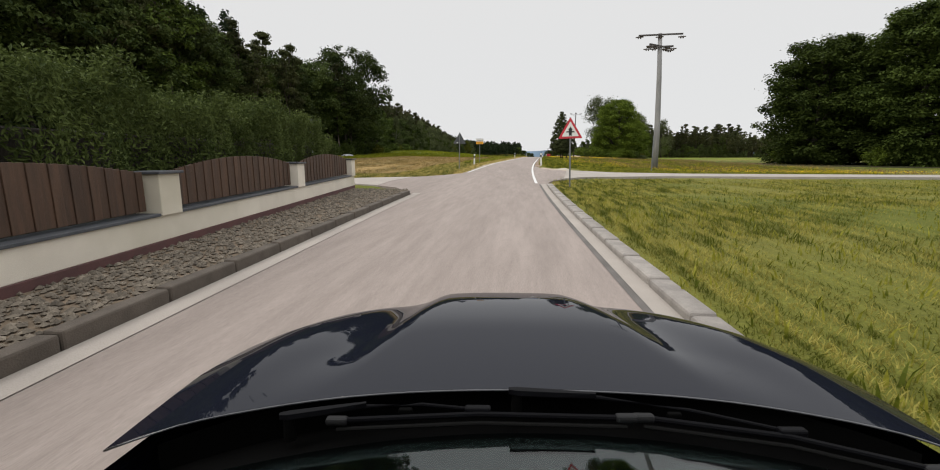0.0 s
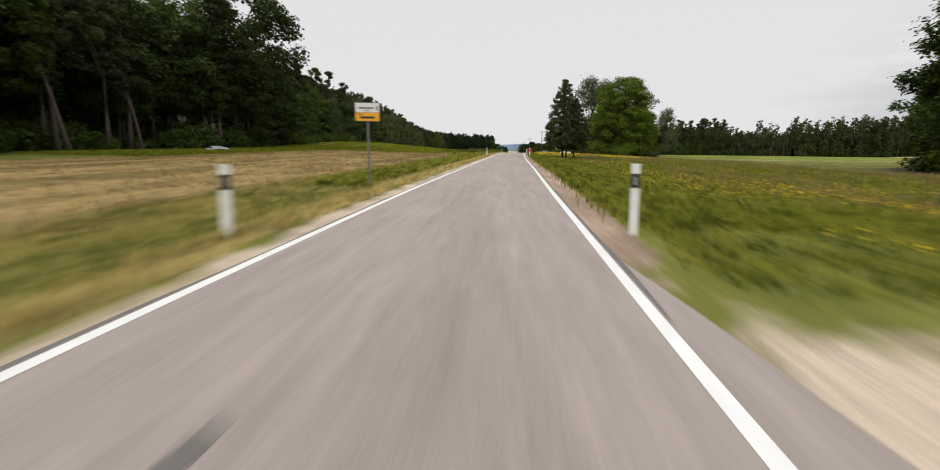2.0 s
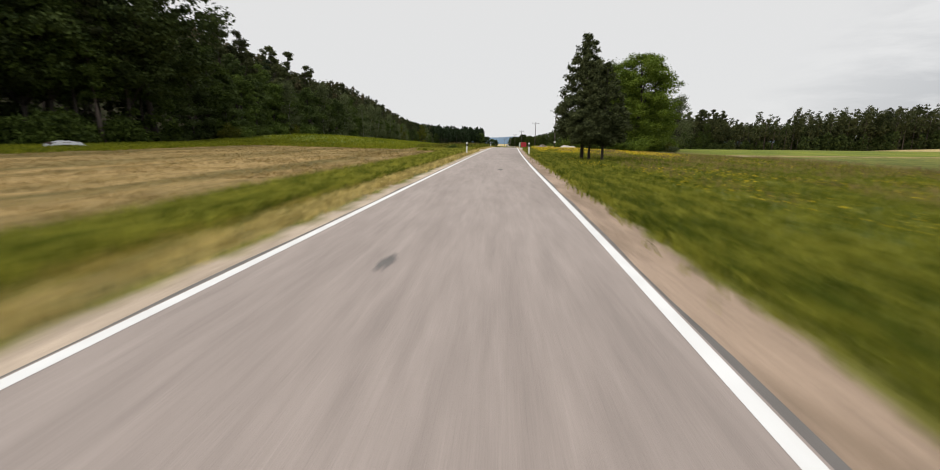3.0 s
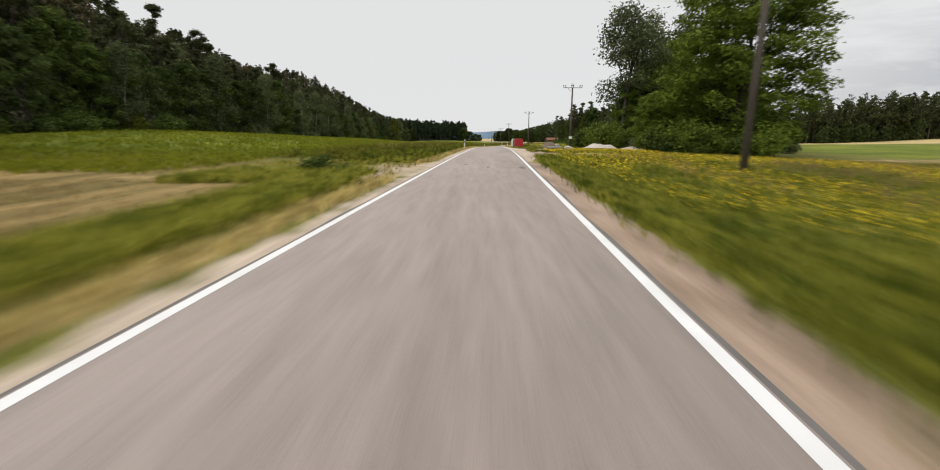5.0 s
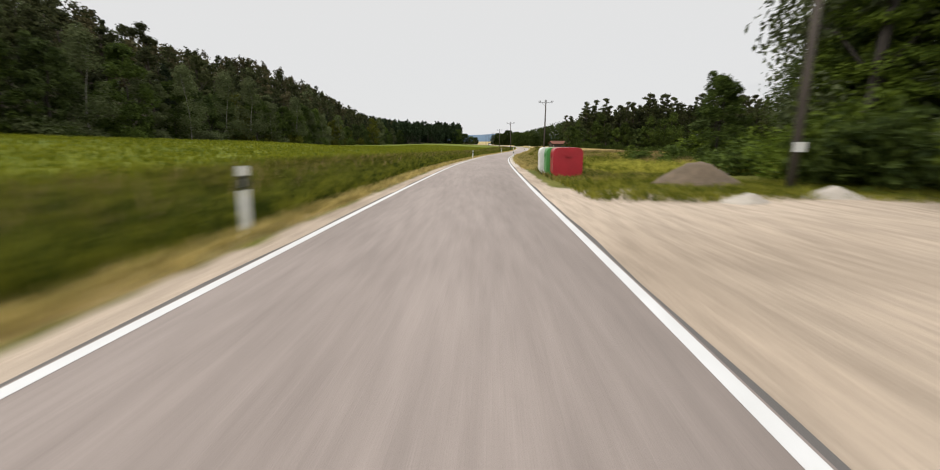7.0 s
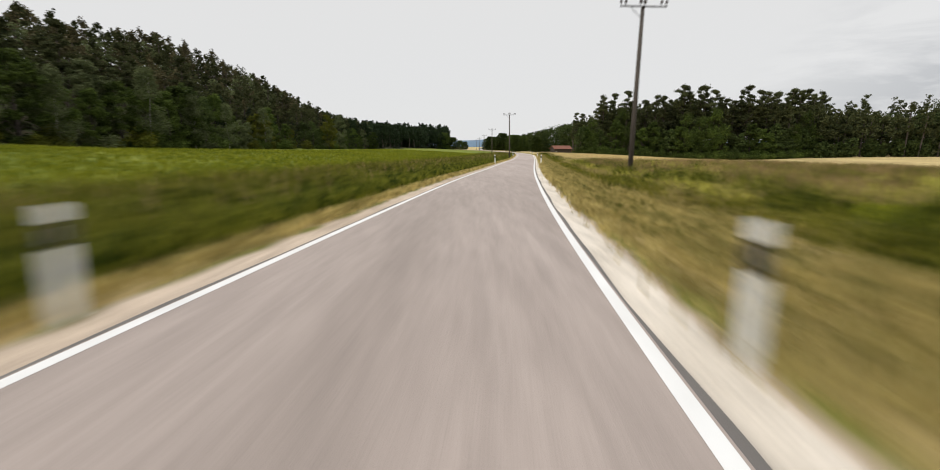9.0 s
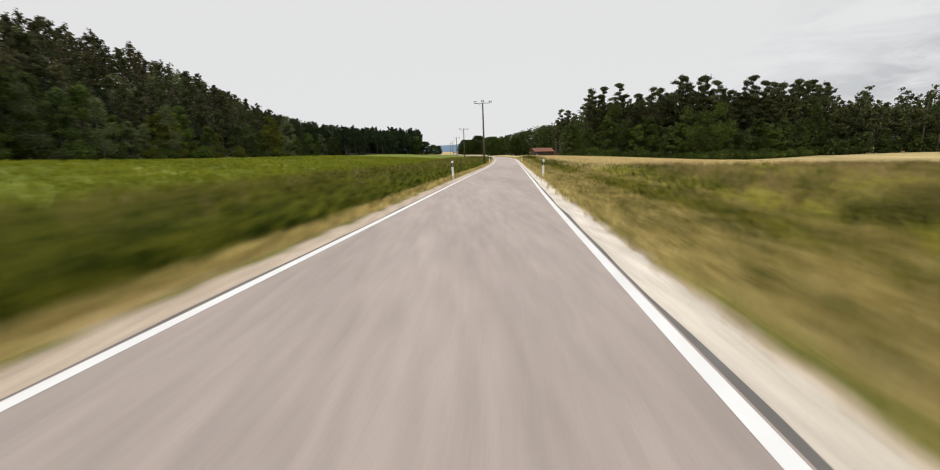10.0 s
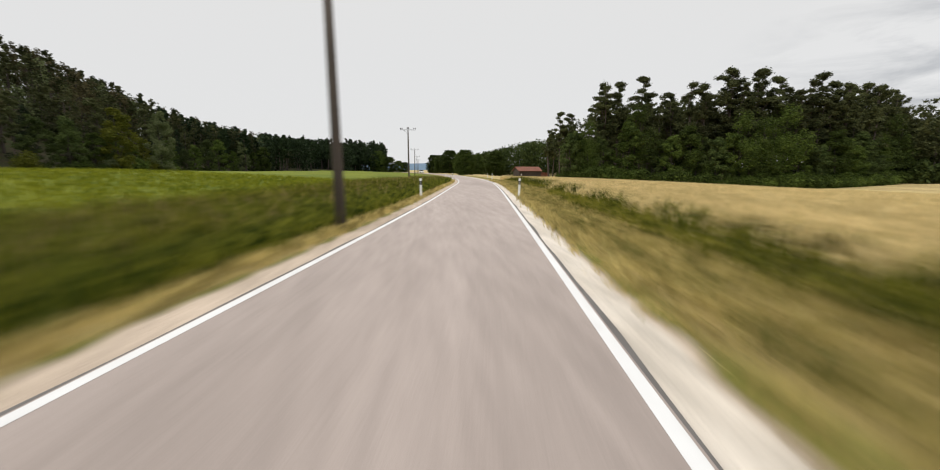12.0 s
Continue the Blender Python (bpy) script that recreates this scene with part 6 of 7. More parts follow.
for i in range(34):
    yy = r.uniform(40, 104)
    put(P_BUSH[1], float(forest_edge(yy)) - r.uniform(0.5, 5.0), yy, r.uniform(0, 6), r.uniform(0.7, 1.5))
for i in range(60):
    yy = r.uniform(105, 400)
    put(P_BUSH[r.choice([1, 1, 3, 2])], float(forest_edge(yy)) + r.uniform(0.3, 2.0), yy, r.uniform(0, 6), r.uniform(0.5, 1.4))
P_BIRCH.matrix_basis = Matrix.Translation((-42.5, 236, float(ground_z(-42.5, 236)) - 0.1))
for yy in (148, 171, 193, 214, 228, 249, 268, 281, 297, 318):
    put(P_BIRCH, float(forest_edge(yy)) + r.uniform(0.6, 2.0), yy, r.uniform(0, 6), r.uniform(0.7, 1.05))
# the wood across the wheat
for i in range(46):
    x = 54 + i * 2.6 + r.uniform(-1, 1)
    front = 372 - 10 * math.sin((x - 50) / 38.0) if x < 110 else 362 + (x - 110) * 0.45
    put(r.choice([P_EDGE[0], P_EDGE[1], P_EDGE[1], P_EDGE[3], P_TALL[1]]), x, front + r.uniform(0, 3), r.uniform(0, 6), r.uniform(0.6, 1.05) * (0.8 if x < 64 else 1.0))
    put(P_PINE[r.randrange(3)], x + r.uniform(-2, 2), front + r.uniform(5, 14), r.uniform(0, 6), r.uniform(0.98, 1.38) * float(np.interp(x, [54, 64, 80], [0.66, 0.9, 1.06])))
for i in range(75):
    x = 53 + i * 1.75 + r.uniform(-0.8, 0.8)
    front = 371 - 10 * math.sin((x - 50) / 38.0) if x < 110 else 361 + (x - 110) * 0.45
    put(P_BUSH[1], x, front, r.uniform(0, 6), r.uniform(0.9, 1.7))
# lone trees by the far bend
for x, y, s in ((33.6, 415, 0.46), (41.6, 403, 0.41)):
    tagged(put(P_MASS, x, y, r.uniform(0, 6), s, 1.0), "round-crowned dark green tree by the lane's bend")
for x, y, s in ((26.0, 503, 0.50), (29.5, 498, 0.56), (33.5, 492, 0.66), (38.5, 482, 0.55), (43, 488, 0.56), (47.5, 500, 0.6), (5, 570, 0.42), (9, 572, 0.38), (-1, 566, 0.6), (-8, 562, 0.75)):
    put(P_MASS, x, y, r.uniform(0, 6), s, r.uniform(0.9, 1.05))


def far_wood(name, label, places, seed, leaf_mat, size=0.9, per=420, forms=("pine", "edge", "pine", "tall", "cone", "pine"), trunks=0.0):
    """Woods too deep to count: rough crowns joined into one, and the slim trunks that show under them."""
    q = np.random.default_rng(seed)
    vs, fs, k = [], [], 0
    kinds = [tree_blobs(kd, 1.0, np.random.default_rng(seed + j)) for j, kd in enumerate(forms)]
    tv, tf = [], []
    for x, y, h in places:
        z = float(ground_z(x, y))
        p, n = crown_points(kinds[q.integers(len(kinds))], per, q, 0.4, 0.5, 0.25)
        a = q.uniform(0, math.tau)
        p = np.stack([p[:, 0] * math.cos(a) - p[:, 1] * math.sin(a), p[:, 0] * math.sin(a) + p[:, 1] * math.cos(a), p[:, 2]], -1) * h
        v, f = cards(p, n, size, q)
        vs.append(v + np.array([x, y, z]))
        fs.append(f + k)
        k += len(v)
        if q.uniform() < trunks:
            lx, ly, w = q.normal() * 0.5, q.normal() * 0.5, q.uniform(0.13, 0.24)
            o = len(tv)
            for t, g in ((-0.3, 1.0), (0.8 * h, 0.45)):
                for cx, cy in ((-1, -1), (1, -1), (1, 1), (-1, 1)):
                    tv.append((x + cx * w * g + lx * (t > 0), y + cy * w * g + ly * (t > 0), z + t))
            tf += [(o + i, o + (i + 1) % 4, o + 4 + (i + 1) % 4, o + 4 + i) for i in range(4)]
    ob = new(name, mesh_of(name, np.concatenate(vs), np.concatenate(fs), leaf_mat))
    tagged(ob, label, "wood", kind="stuff")
    if tv:
        tagged(new("wood_trunks", mesh_of("wood_trunks", tv, tf, BARK_PINE)), "slim brown trunks inside the wood", "trunks", kind="stuff")
    return ob


def slope_places(n, lo, hi, d0, d1):
    out = []
    for i in range(n):
        y = r.uniform(10, 500)
        d = d0 + (d1 - d0) * r.random() ** 0.8
        out.append((float(forest_edge(y)) - d, y, r.uniform(lo, hi) * (1.1 if y < 110 else 1.0)))
    return out


far_wood("hill_wood", "dense dark pine wood on the hillside", slope_places(620, 13.5, 17.5, 7, 75), 31, NEEDLE, 0.35, 640, ("pine", "edge", "pine", "cone"), 0.8)
far_wood("hill_wood", "brownish pines among the dark ones on the hillside", slope_places(230, 13.5, 17, 8, 60), 32, NEEDLE_BROWN, 0.33, 560, ("pine", "pine"), 1.0)
far_wood("hill_wood", "leafy grey-green trees among the pines on the hillside", slope_places(130, 11, 16, 7, 50), 34, LEAF_PALE, 0.34, 600, ("edge", "tall"), 0.3)
pl = []
for i in range(260):
    y = r.uniform(440, 640)
    pl.append((float(forest_edge(y)) - r.uniform(0, 45), y, r.uniform(13, 16.5)))
pl += [(r.uniform(-85, -6), r.uniform(562, 600), r.uniform(16, 20)) for i in range(150)]
pl += [(r.uniform(-85, -8), r.uniform(556, 564), r.uniform(8, 12)) for i in range(60)]
far_wood("valley_wood", "dark wood at the end of the field", pl, 33, NEEDLE_DARK, 0.65, 320, ("pine", "edge", "pine"), 0.7)
pl = [(x, r.uniform(380, 430), r.uniform(18, 24) * min(1, 0.65 + (x - 62) / 50)) for x in (r.uniform(62, 180) for i in range(230))]
pl += [(r.uniform(170, 440), 372 + 55 * r.random() ** 1.6, r.uniform(13.5, 22)) for i in range(130)]
pl += [(r.uniform(205, 460), 372 + 55 * r.random() ** 1.6, r.choice([r.uniform(20, 25), r.uniform(24.5, 29.5)])) for i in range(320)]
pl += [(r.uniform(150, 245), r.uniform(376, 420), r.uniform(15, 20)) for i in range(120)]
far_wood("meadow_wood", "dark pine wood beyond the wheat", pl, 35, NEEDLE, 0.5, 480, ("pine", "edge", "pine", "pine"), 0.8)
pl = []
for i in range(240):
    x = r.uniform(50, 185)
    pl.append((x, r.uniform(545, 610), float(np.interp(x, [50, 70, 95, 180], [12, 18, 25, 28])) * r.uniform(0.88, 1.02)))
pl += [(r.uniform(150, 460), r.uniform(372, 380), r.uniform(5, 8)) for i in range(200)]
pl += [(r.uniform(205, 460), 366 + 20 * r.random(), r.uniform(9, 13)) for i in range(150)]
pl += [(r.uniform(195, 470), 380 + 40 * r.random(), r.uniform(16, 20.5)) for i in range(220)]
pl += [(r.uniform(30, 70), r.uniform(640, 700), r.uniform(9, 13)) for i in range(60)]
far_wood("meadow_wood", "dark leafy wood beyond the wheat", pl, 36, LEAF_DARK, 0.7, 300, ("edge", "mass", "edge"))

# distant ridge, the blue haze painted into its colour
v, f = [], []
for i in range(121):
    x = -2400 + 40 * i
    h = 46 + 20 * noise.noise((x * 0.0016, 0.3, 0)) + 7 * noise.noise((x * 0.008, 2.0, 0))
    for yy, z in ((3600, -20), (3700, h * 0.7), (3800, h), (4000, -20)):
        v.append((x, yy, z))
    if i:
        for j in range(3):
            f.append((4 * i - 4 + j, 4 * i + j, 4 * i + j + 1, 4 * i - 3 + j))
tagged(new("backdrop", mesh_of("backdrop", v, f, FAR_HILL, True)), "wooded ridge on the horizon, its blue haze painted in", "hills", kind="structure")

# ---- grass, crops and flowers ----
blades("verge_grass", strip(3600, 29, 52, -2.9, -6.5), 0.20, 0.012, GRASS_MIX, "dry brownish bank grass beside the lane", "grass", per=5)
blades("verge_grass", np.concatenate([strip(6200, 50, 103.5, -3.15, -5.6), strip(2600, 113, 150, -2.8, -5.6), strip(250, 103.5, 113, -2.8, -8)]), 0.20, 0.012, GRASS_BANK, "short green and dry verge grass", "grass", per=5)
blades("bank_grass", np.concatenate([strip(2000, 48, 62, -3.7, -5.2), strip(6500, 62, 103.5, -3.5, -5.4), strip(500, 113, 118, -3.7, -5.6), strip(1100, 103.3, 107.4, -3.9, -9.5), strip(200, 107.4, 112.5, -5.0, -10)]), 0.36, 0.014, GRASS_GREEN, "rough green bank grass", "grass", per=5)
blades("tall_grass", strip(32000, 114, 330, -3.15, -7.4), 0.62, 0.013, GRASS_LUSH, "tall rank green verge grass and weeds", "grass", per=6, spread=0.16)
blades("seed_heads", strip(1500, 122, 330, -3.9, -9.0), 0.85, 0.016, WEED_BROWN, "brown seeding weeds in the verge", "weeds", per=3, spread=0.1, lean=0.2)
blades("mixed_tall_grass", np.concatenate([strip(14000, 116, 330, -3.6, -9.5), strip(7000, 116, 330, -6.5, -12.5, 1.3)]), 0.58, 0.013, GRASS_OLIVE, "tall green and straw-coloured grass in the verge", "grass", per=5, spread=0.18)
blades("dry_edge_grass", np.concatenate([strip(10000, 112, 330, -2.6, -3.3), strip(2600, 30, 103.5, -2.5, -3.1)]), 0.20, 0.010, GRASS_DRY, "dry straw-coloured grass along the lane", "grass", per=5)
blades("verge_grass", strip(4500, 25.2, 30, -3.4, -36, 1.3), 0.16, 0.012, GRASS_MIX, "short green and dry verge grass", "grass", per=5, spread=0.14)
blades("crop", np.concatenate([strip(26000, 118, 320, -7.5, -40, 1.6), strip(5500, 70, 118, -29, -40), strip(2500, 106, 118, -12, -40)]), 0.34, 0.035, CROP, "low bright green clover crop", "crop", per=4, spread=0.2)
blades("stubble", strip(18000, 28, 116, -5.5, -30, 1.4), 0.13, 0.012, STUBBLE, "mown straw-coloured hay stubble", "stubble", per=4, spread=0.25, lean=0.8)
blades("meadow_grass", strip(52000, -6, 25, 2.75, 24, 1.7), 0.075, 0.0055, GRASS_LAWN, "short fresh green meadow grass", "grass", per=5, spread=0.12, lean=0.6)
blades("meadow_grass", np.concatenate([strip(2500, -6, 25, 2.8, 26, 1.4), strip(6000, 31, 39, 5.5, 24, 1.2), strip(4000, 39, 45, 2.9, 24, 1.3)]), 0.15, 0.012, GRASS_GREEN, "uneven green meadow grass", "grass", per=5, spread=0.15)
blades("deep_meadow_grass", np.concatenate([strip(33000, 42, 117.5, 2.85, 30, 1.5), strip(1500, 117.5, 119.4, 3.6, 30, 1.2)]), 0.27, 0.014, GRASS_MEADOW, "deep green meadow grass", "grass", per=5, spread=0.15)


blades("verge_grass", np.concatenate([strip(7500, 42, 112, 2.95, 5.4, 1.2), strip(1200, 42, 112, 2.6, 3.1)]), 0.24, 0.012, GRASS_GREEN, "fresh green grass beside the lane", "grass", per=5, spread=0.14)


def patches(n, y0, y1, u0, u1, cut, seed):
    """Places beside the road in long drifts, as one kind of plant gathers."""
    y = rng.uniform(y0, y1, n * 5)
    u = rng.uniform(u0, u1, n * 5)
    keep = [i for i in range(n * 5) if noise.noise((u[i] * 0.55, y[i] * 0.09, seed)) > cut][:n]
    return np.stack([road_x(y[keep]) + u[keep], y[keep]], -1)


blades("meadow_seed_heads", patches(5200, 42, 118, 6.5, 34, 0.0, 21.0), 0.42, 0.012, WEED_BROWN, "brownish seeding grasses in the meadow", "grass", per=4, spread=0.2)
blades("verge_grass", strip(17000, 152, 330, 3.1, 7.5, 1.2), 0.28, 0.012, GRASS_MIX, "dry and green verge grass", "grass", per=5, spread=0.12)
blades("green_weeds", patches(6500, 160, 330, 4.6, 7.2, 0.02, 3.0), 0.46, 0.016, GRASS_OLIVE, "green weeds along the ditch", "weeds", per=5, spread=0.14)
blades("brown_weeds", np.concatenate([patches(1200, 165, 181, 6.5, 26, 0.05, 5.0), patches(3200, 199, 246, 6.5, 30, 0.08, 5.0)]), 0.85, 0.018, WEED_BROWN, "brown seeding docks and sorrel", "weeds", per=4, spread=0.12, lean=0.2)
blades("bleached_grass", np.concatenate([patches(1500, 165, 182, 6.0, 24, 0.05, 8.0), patches(13000, 199, 246, 5.2, 30, -0.12, 8.0)]), 0.52, 0.014, GRASS_DRY, "bleached grass among the weeds", "grass", per=5, spread=0.15)


def clumps(n, per, y0, y1, u0, u1, wide):
    """Places gathered into clumps beside the road."""
    c = np.repeat(strip(n, y0, y1, u0, u1), per, axis=0)
    return c + rng.normal(size=c.shape) * wide


blades("weed_clumps", np.concatenate([clumps(170, 26, 199, 246, 7.5, 34, 0.3), clumps(90, 26, 160, 246, 6.0, 9.5, 0.28), clumps(70, 20, 246, 330, 5.3, 6.4, 0.22)]), 0.78, 0.018, GRASS_LUSH, "dark green clumps of tall weeds", "weeds", per=4, spread=0.1)
blades("weed_clumps", np.concatenate([clumps(90, 24, 199, 246, 7.0, 32, 0.3), clumps(40, 22, 160, 182, 7.0, 22, 0.3)]), 0.8, 0.018, WEED_BROWN, "brown seeding clumps of docks", "weeds", per=3, spread=0.1, lean=0.2)
blades("verge_clumps", clumps(330, 22, 118, 330, -3.9, -8.5, 0.28), 0.82, 0.016, GRASS_OLIVE, "pale olive clumps of tall grass in the verge", "grass", per=4, spread=0.12)
blades("verge_clumps", clumps(200, 24, 118, 330, -3.6, -6.5, 0.3), 0.74, 0.016, GRASS_LUSH, "dark green clumps of nettles in the verge", "weeds", per=4, spread=0.1)
blades("dry_verge_grass", np.concatenate([strip(17000, 160, 330, 2.52, 5.2), patches(4000, 165, 262, 4.8, 7.0, 0.0, 12.0)]), 0.26, 0.011, GRASS_DRY, "bleached dry verge grass", "grass", per=5, spread=0.12)
blades("rank_weeds", np.concatenate([strip(9000, 156, 181, 6.0, 26.0, 1.3), strip(7500, 199, 246, 6.0, 30.0, 1.2)]), 0.62, 0.016, WEEDS, "rank green weeds before the wheat", "weeds", per=5, spread=0.2)
ears = np.concatenate([strip(95000, 246, 345, 6.4, 70, 1.6), strip(22000, 244, 310, 6.0, 15)])
blades("wheat", ears, 0.62, 0.02, WHEAT, "ripe golden wheat", "crop", per=4, spread=0.25, lean=0.2)
blades("crop", strip(5000, 186.5, 199, 8.0, 36, 1.3), 0.32, 0.03, CROP, "low bright green clover crop", "crop", per=4, spread=0.2)
def off_slab(p):
    return p[(p[:, 0] < 8.0) | (p[:, 0] > 12.1) | (p[:, 1] < 129.3) | (p[:, 1] > 134.7)]


blades("yard_grass", off_slab(np.concatenate([strip(3200, 126.5, 137, 4.4, 12.5), strip(2500, 146, 160, 3.2, 9.0), strip(900, 146, 152, 8.0, 14.0), strip(4200, 123.5, 129.0, 5.2, 18.0), strip(900, 128.6, 134.6, 3.5, 4.5), strip(2400, 126.4, 129.6, 4.4, 10.0)])), 0.24, 0.013, GRASS_GREEN, "tufts of green grass in the yard", "grass", per=5)


def flowers(name, xy, z, size):
    """Yellow flower heads on the meadow: tilted little discs of six corners."""
    n = len(xy)
    a = np.arange(6) * math.tau / 6
    s = size * rng.uniform(0.6, 1.3, (n, 1))
    tx, ty = rng.normal(size=(n, 1)) * 0.35, rng.normal(size=(n, 1)) * 0.35
    ox, oy = s * np.cos(a)[None], s * np.sin(a)[None]
    g = (ground_z(xy[:, 0], xy[:, 1]) + z * rng.uniform(0.6, 1.2, n))[:, None]
    v = np.stack([xy[:, :1] + ox, xy[:, 1:] + oy, g + ox * tx + oy * ty], -1).reshape(-1, 3)
    f = np.arange(6 * n).reshape(-1, 6)
    return tagged(new(name, mesh_of(name, v, f, FLOWER)), "yellow meadow flowers", "flowers", kind="stuff")


def drifts(n, y0, y1, u0, u1, cut):
    """Places for flowers, in drifts."""
    p = strip(n * 6, y0, y1, u0, u1)
    keep = [i for i in range(len(p)) if noise.noise((p[i, 0] * 0.35, p[i, 1] * 0.11, 4.0)) > cut]
    return p[keep[:n]]


flowers("flowers", np.concatenate([drifts(5200, 38, 56, 5, 30, -0.1), drifts(2400, 31, 40, 9, 30, -0.1), drifts(2600, 56, 98, 4, 26, 0.1), drifts(13000, 94, 120, 3.8, 20, -0.18), drifts(3600, 123.6, 129.6, 4.4, 13, -0.3)]), 0.27, 0.020)

# ---- the car that carries the camera, where it stands as the clip begins ----
CAR_PAINT = gloss("blue_black_car_paint", (0.0095, 0.0105, 0.0165), 0.5, 0.0, 0.72, 0.0)
CAR_PAINT.node_tree.nodes["Principled BSDF"].inputs["Coat Tint"].default_value = (0.86, 0.92, 1.0, 1)
# black plastic, its base lowered further to paint the cowl gap's deep shade
CAR_TRIM = gloss("black_trim", (0.002, 0.002, 0.002), 0.7, 0, 0, 0.05)
RUBBER = gloss("black_rubber", (0.007, 0.007, 0.007), 0.6, 0, 0, 0.08)
# lighter and glossier than the body: the edge's sky highlight put into the colour
CAR_EDGE = gloss("painted_edge_highlight", (0.06, 0.062, 0.07), 0.22, 0.3, 1.0, 0.5)
WIPER = gloss("satin_black_steel", (0.004, 0.004, 0.005), 0.4, 0, 0, 0.05)
WIPER_CAP = gloss("dark_grey_plastic", (0.014, 0.014, 0.015), 0.5, 0, 0, 0.15)
RIM = gloss("alloy_rim", (0.35, 0.36, 0.38), 0.3, 0.9)
DASH = gloss("dark_grey_dashboard", (0.022, 0.026, 0.026), 0.7, 0, 0, 0.1)
GLASS = bpy.data.materials.new("tinted_glass")
GLASS.use_nodes = True
_g = GLASS.node_tree.nodes["Principled BSDF"]
_g.inputs["Base Color"].default_value, _g.inputs["Roughness"].default_value = (0.30, 0.42, 0.41, 1), 0.0
_g.inputs["Transmission Weight"].default_value, _g.inputs["IOR"].default_value = 1.0, 1.25


def skin(name, fn, nu, nv, mat, parent, label="", thick=0.0):
    """A smooth sheet: fn(u, v) for u, v in 0 to 1."""
    bm = bmesh.new()
    g = [[bm.verts.new(fn(i / nu, j / nv)) for j in range(nv + 1)] for i in range(nu + 1)]
    for i in range(nu):
        for j in range(nv):
            bm.faces.new((g[i][j], g[i + 1][j], g[i + 1][j + 1], g[i][j + 1]))
    bmesh.ops.recalc_face_normals(bm, faces=bm.faces[:])
    ob = part(name, bm, mat, parent, label, True)
    if thick:
        s = ob.modifiers.new("thickness", "SOLIDIFY")
        s.thickness = thick
    return ob


def cowl_y(w):
    return 0.945 - 0.13 * w * w


def hood_point(u, v):
    """u from the cowl to the nose, v across."""
    w = v * 2 - 1
    half = float(np.interp(u, [0, 0.35, 0.6, 0.8, 0.92, 1], [0.865, 0.878, 0.855, 0.790, 0.705, 0.61]))
    nose = 1.99 - 0.20 * abs(w) ** 2.4
    y = cowl_y(w) + (nose - cowl_y(w)) * u
    x = half * w
    crease = 0.43 - 0.19 * u
    a = abs(x) - crease
    dome = 0.020 * (1 - float(step(a, -0.03, 0.07)))
    hollow = -0.014 * math.exp(-((a - 0.13) / 0.10) ** 2) * (0.3 + u)
    wing = 0.014 * math.exp(-((abs(w) - 0.84) / 0.12) ** 2) * math.sin(math.pi * min(1, u * 0.95 + 0.1))
    z = 0.785 - 0.03 * u - 0.078 * u ** 3 - 0.05 * max(0, u - 0.9) / 0.1 - 0.070 * abs(w) ** 3.4 + dome * float(step(u, 0.0, 0.45)) + hollow * float(step(u, 0.0, 0.3)) + wing
    return (x, y, z)


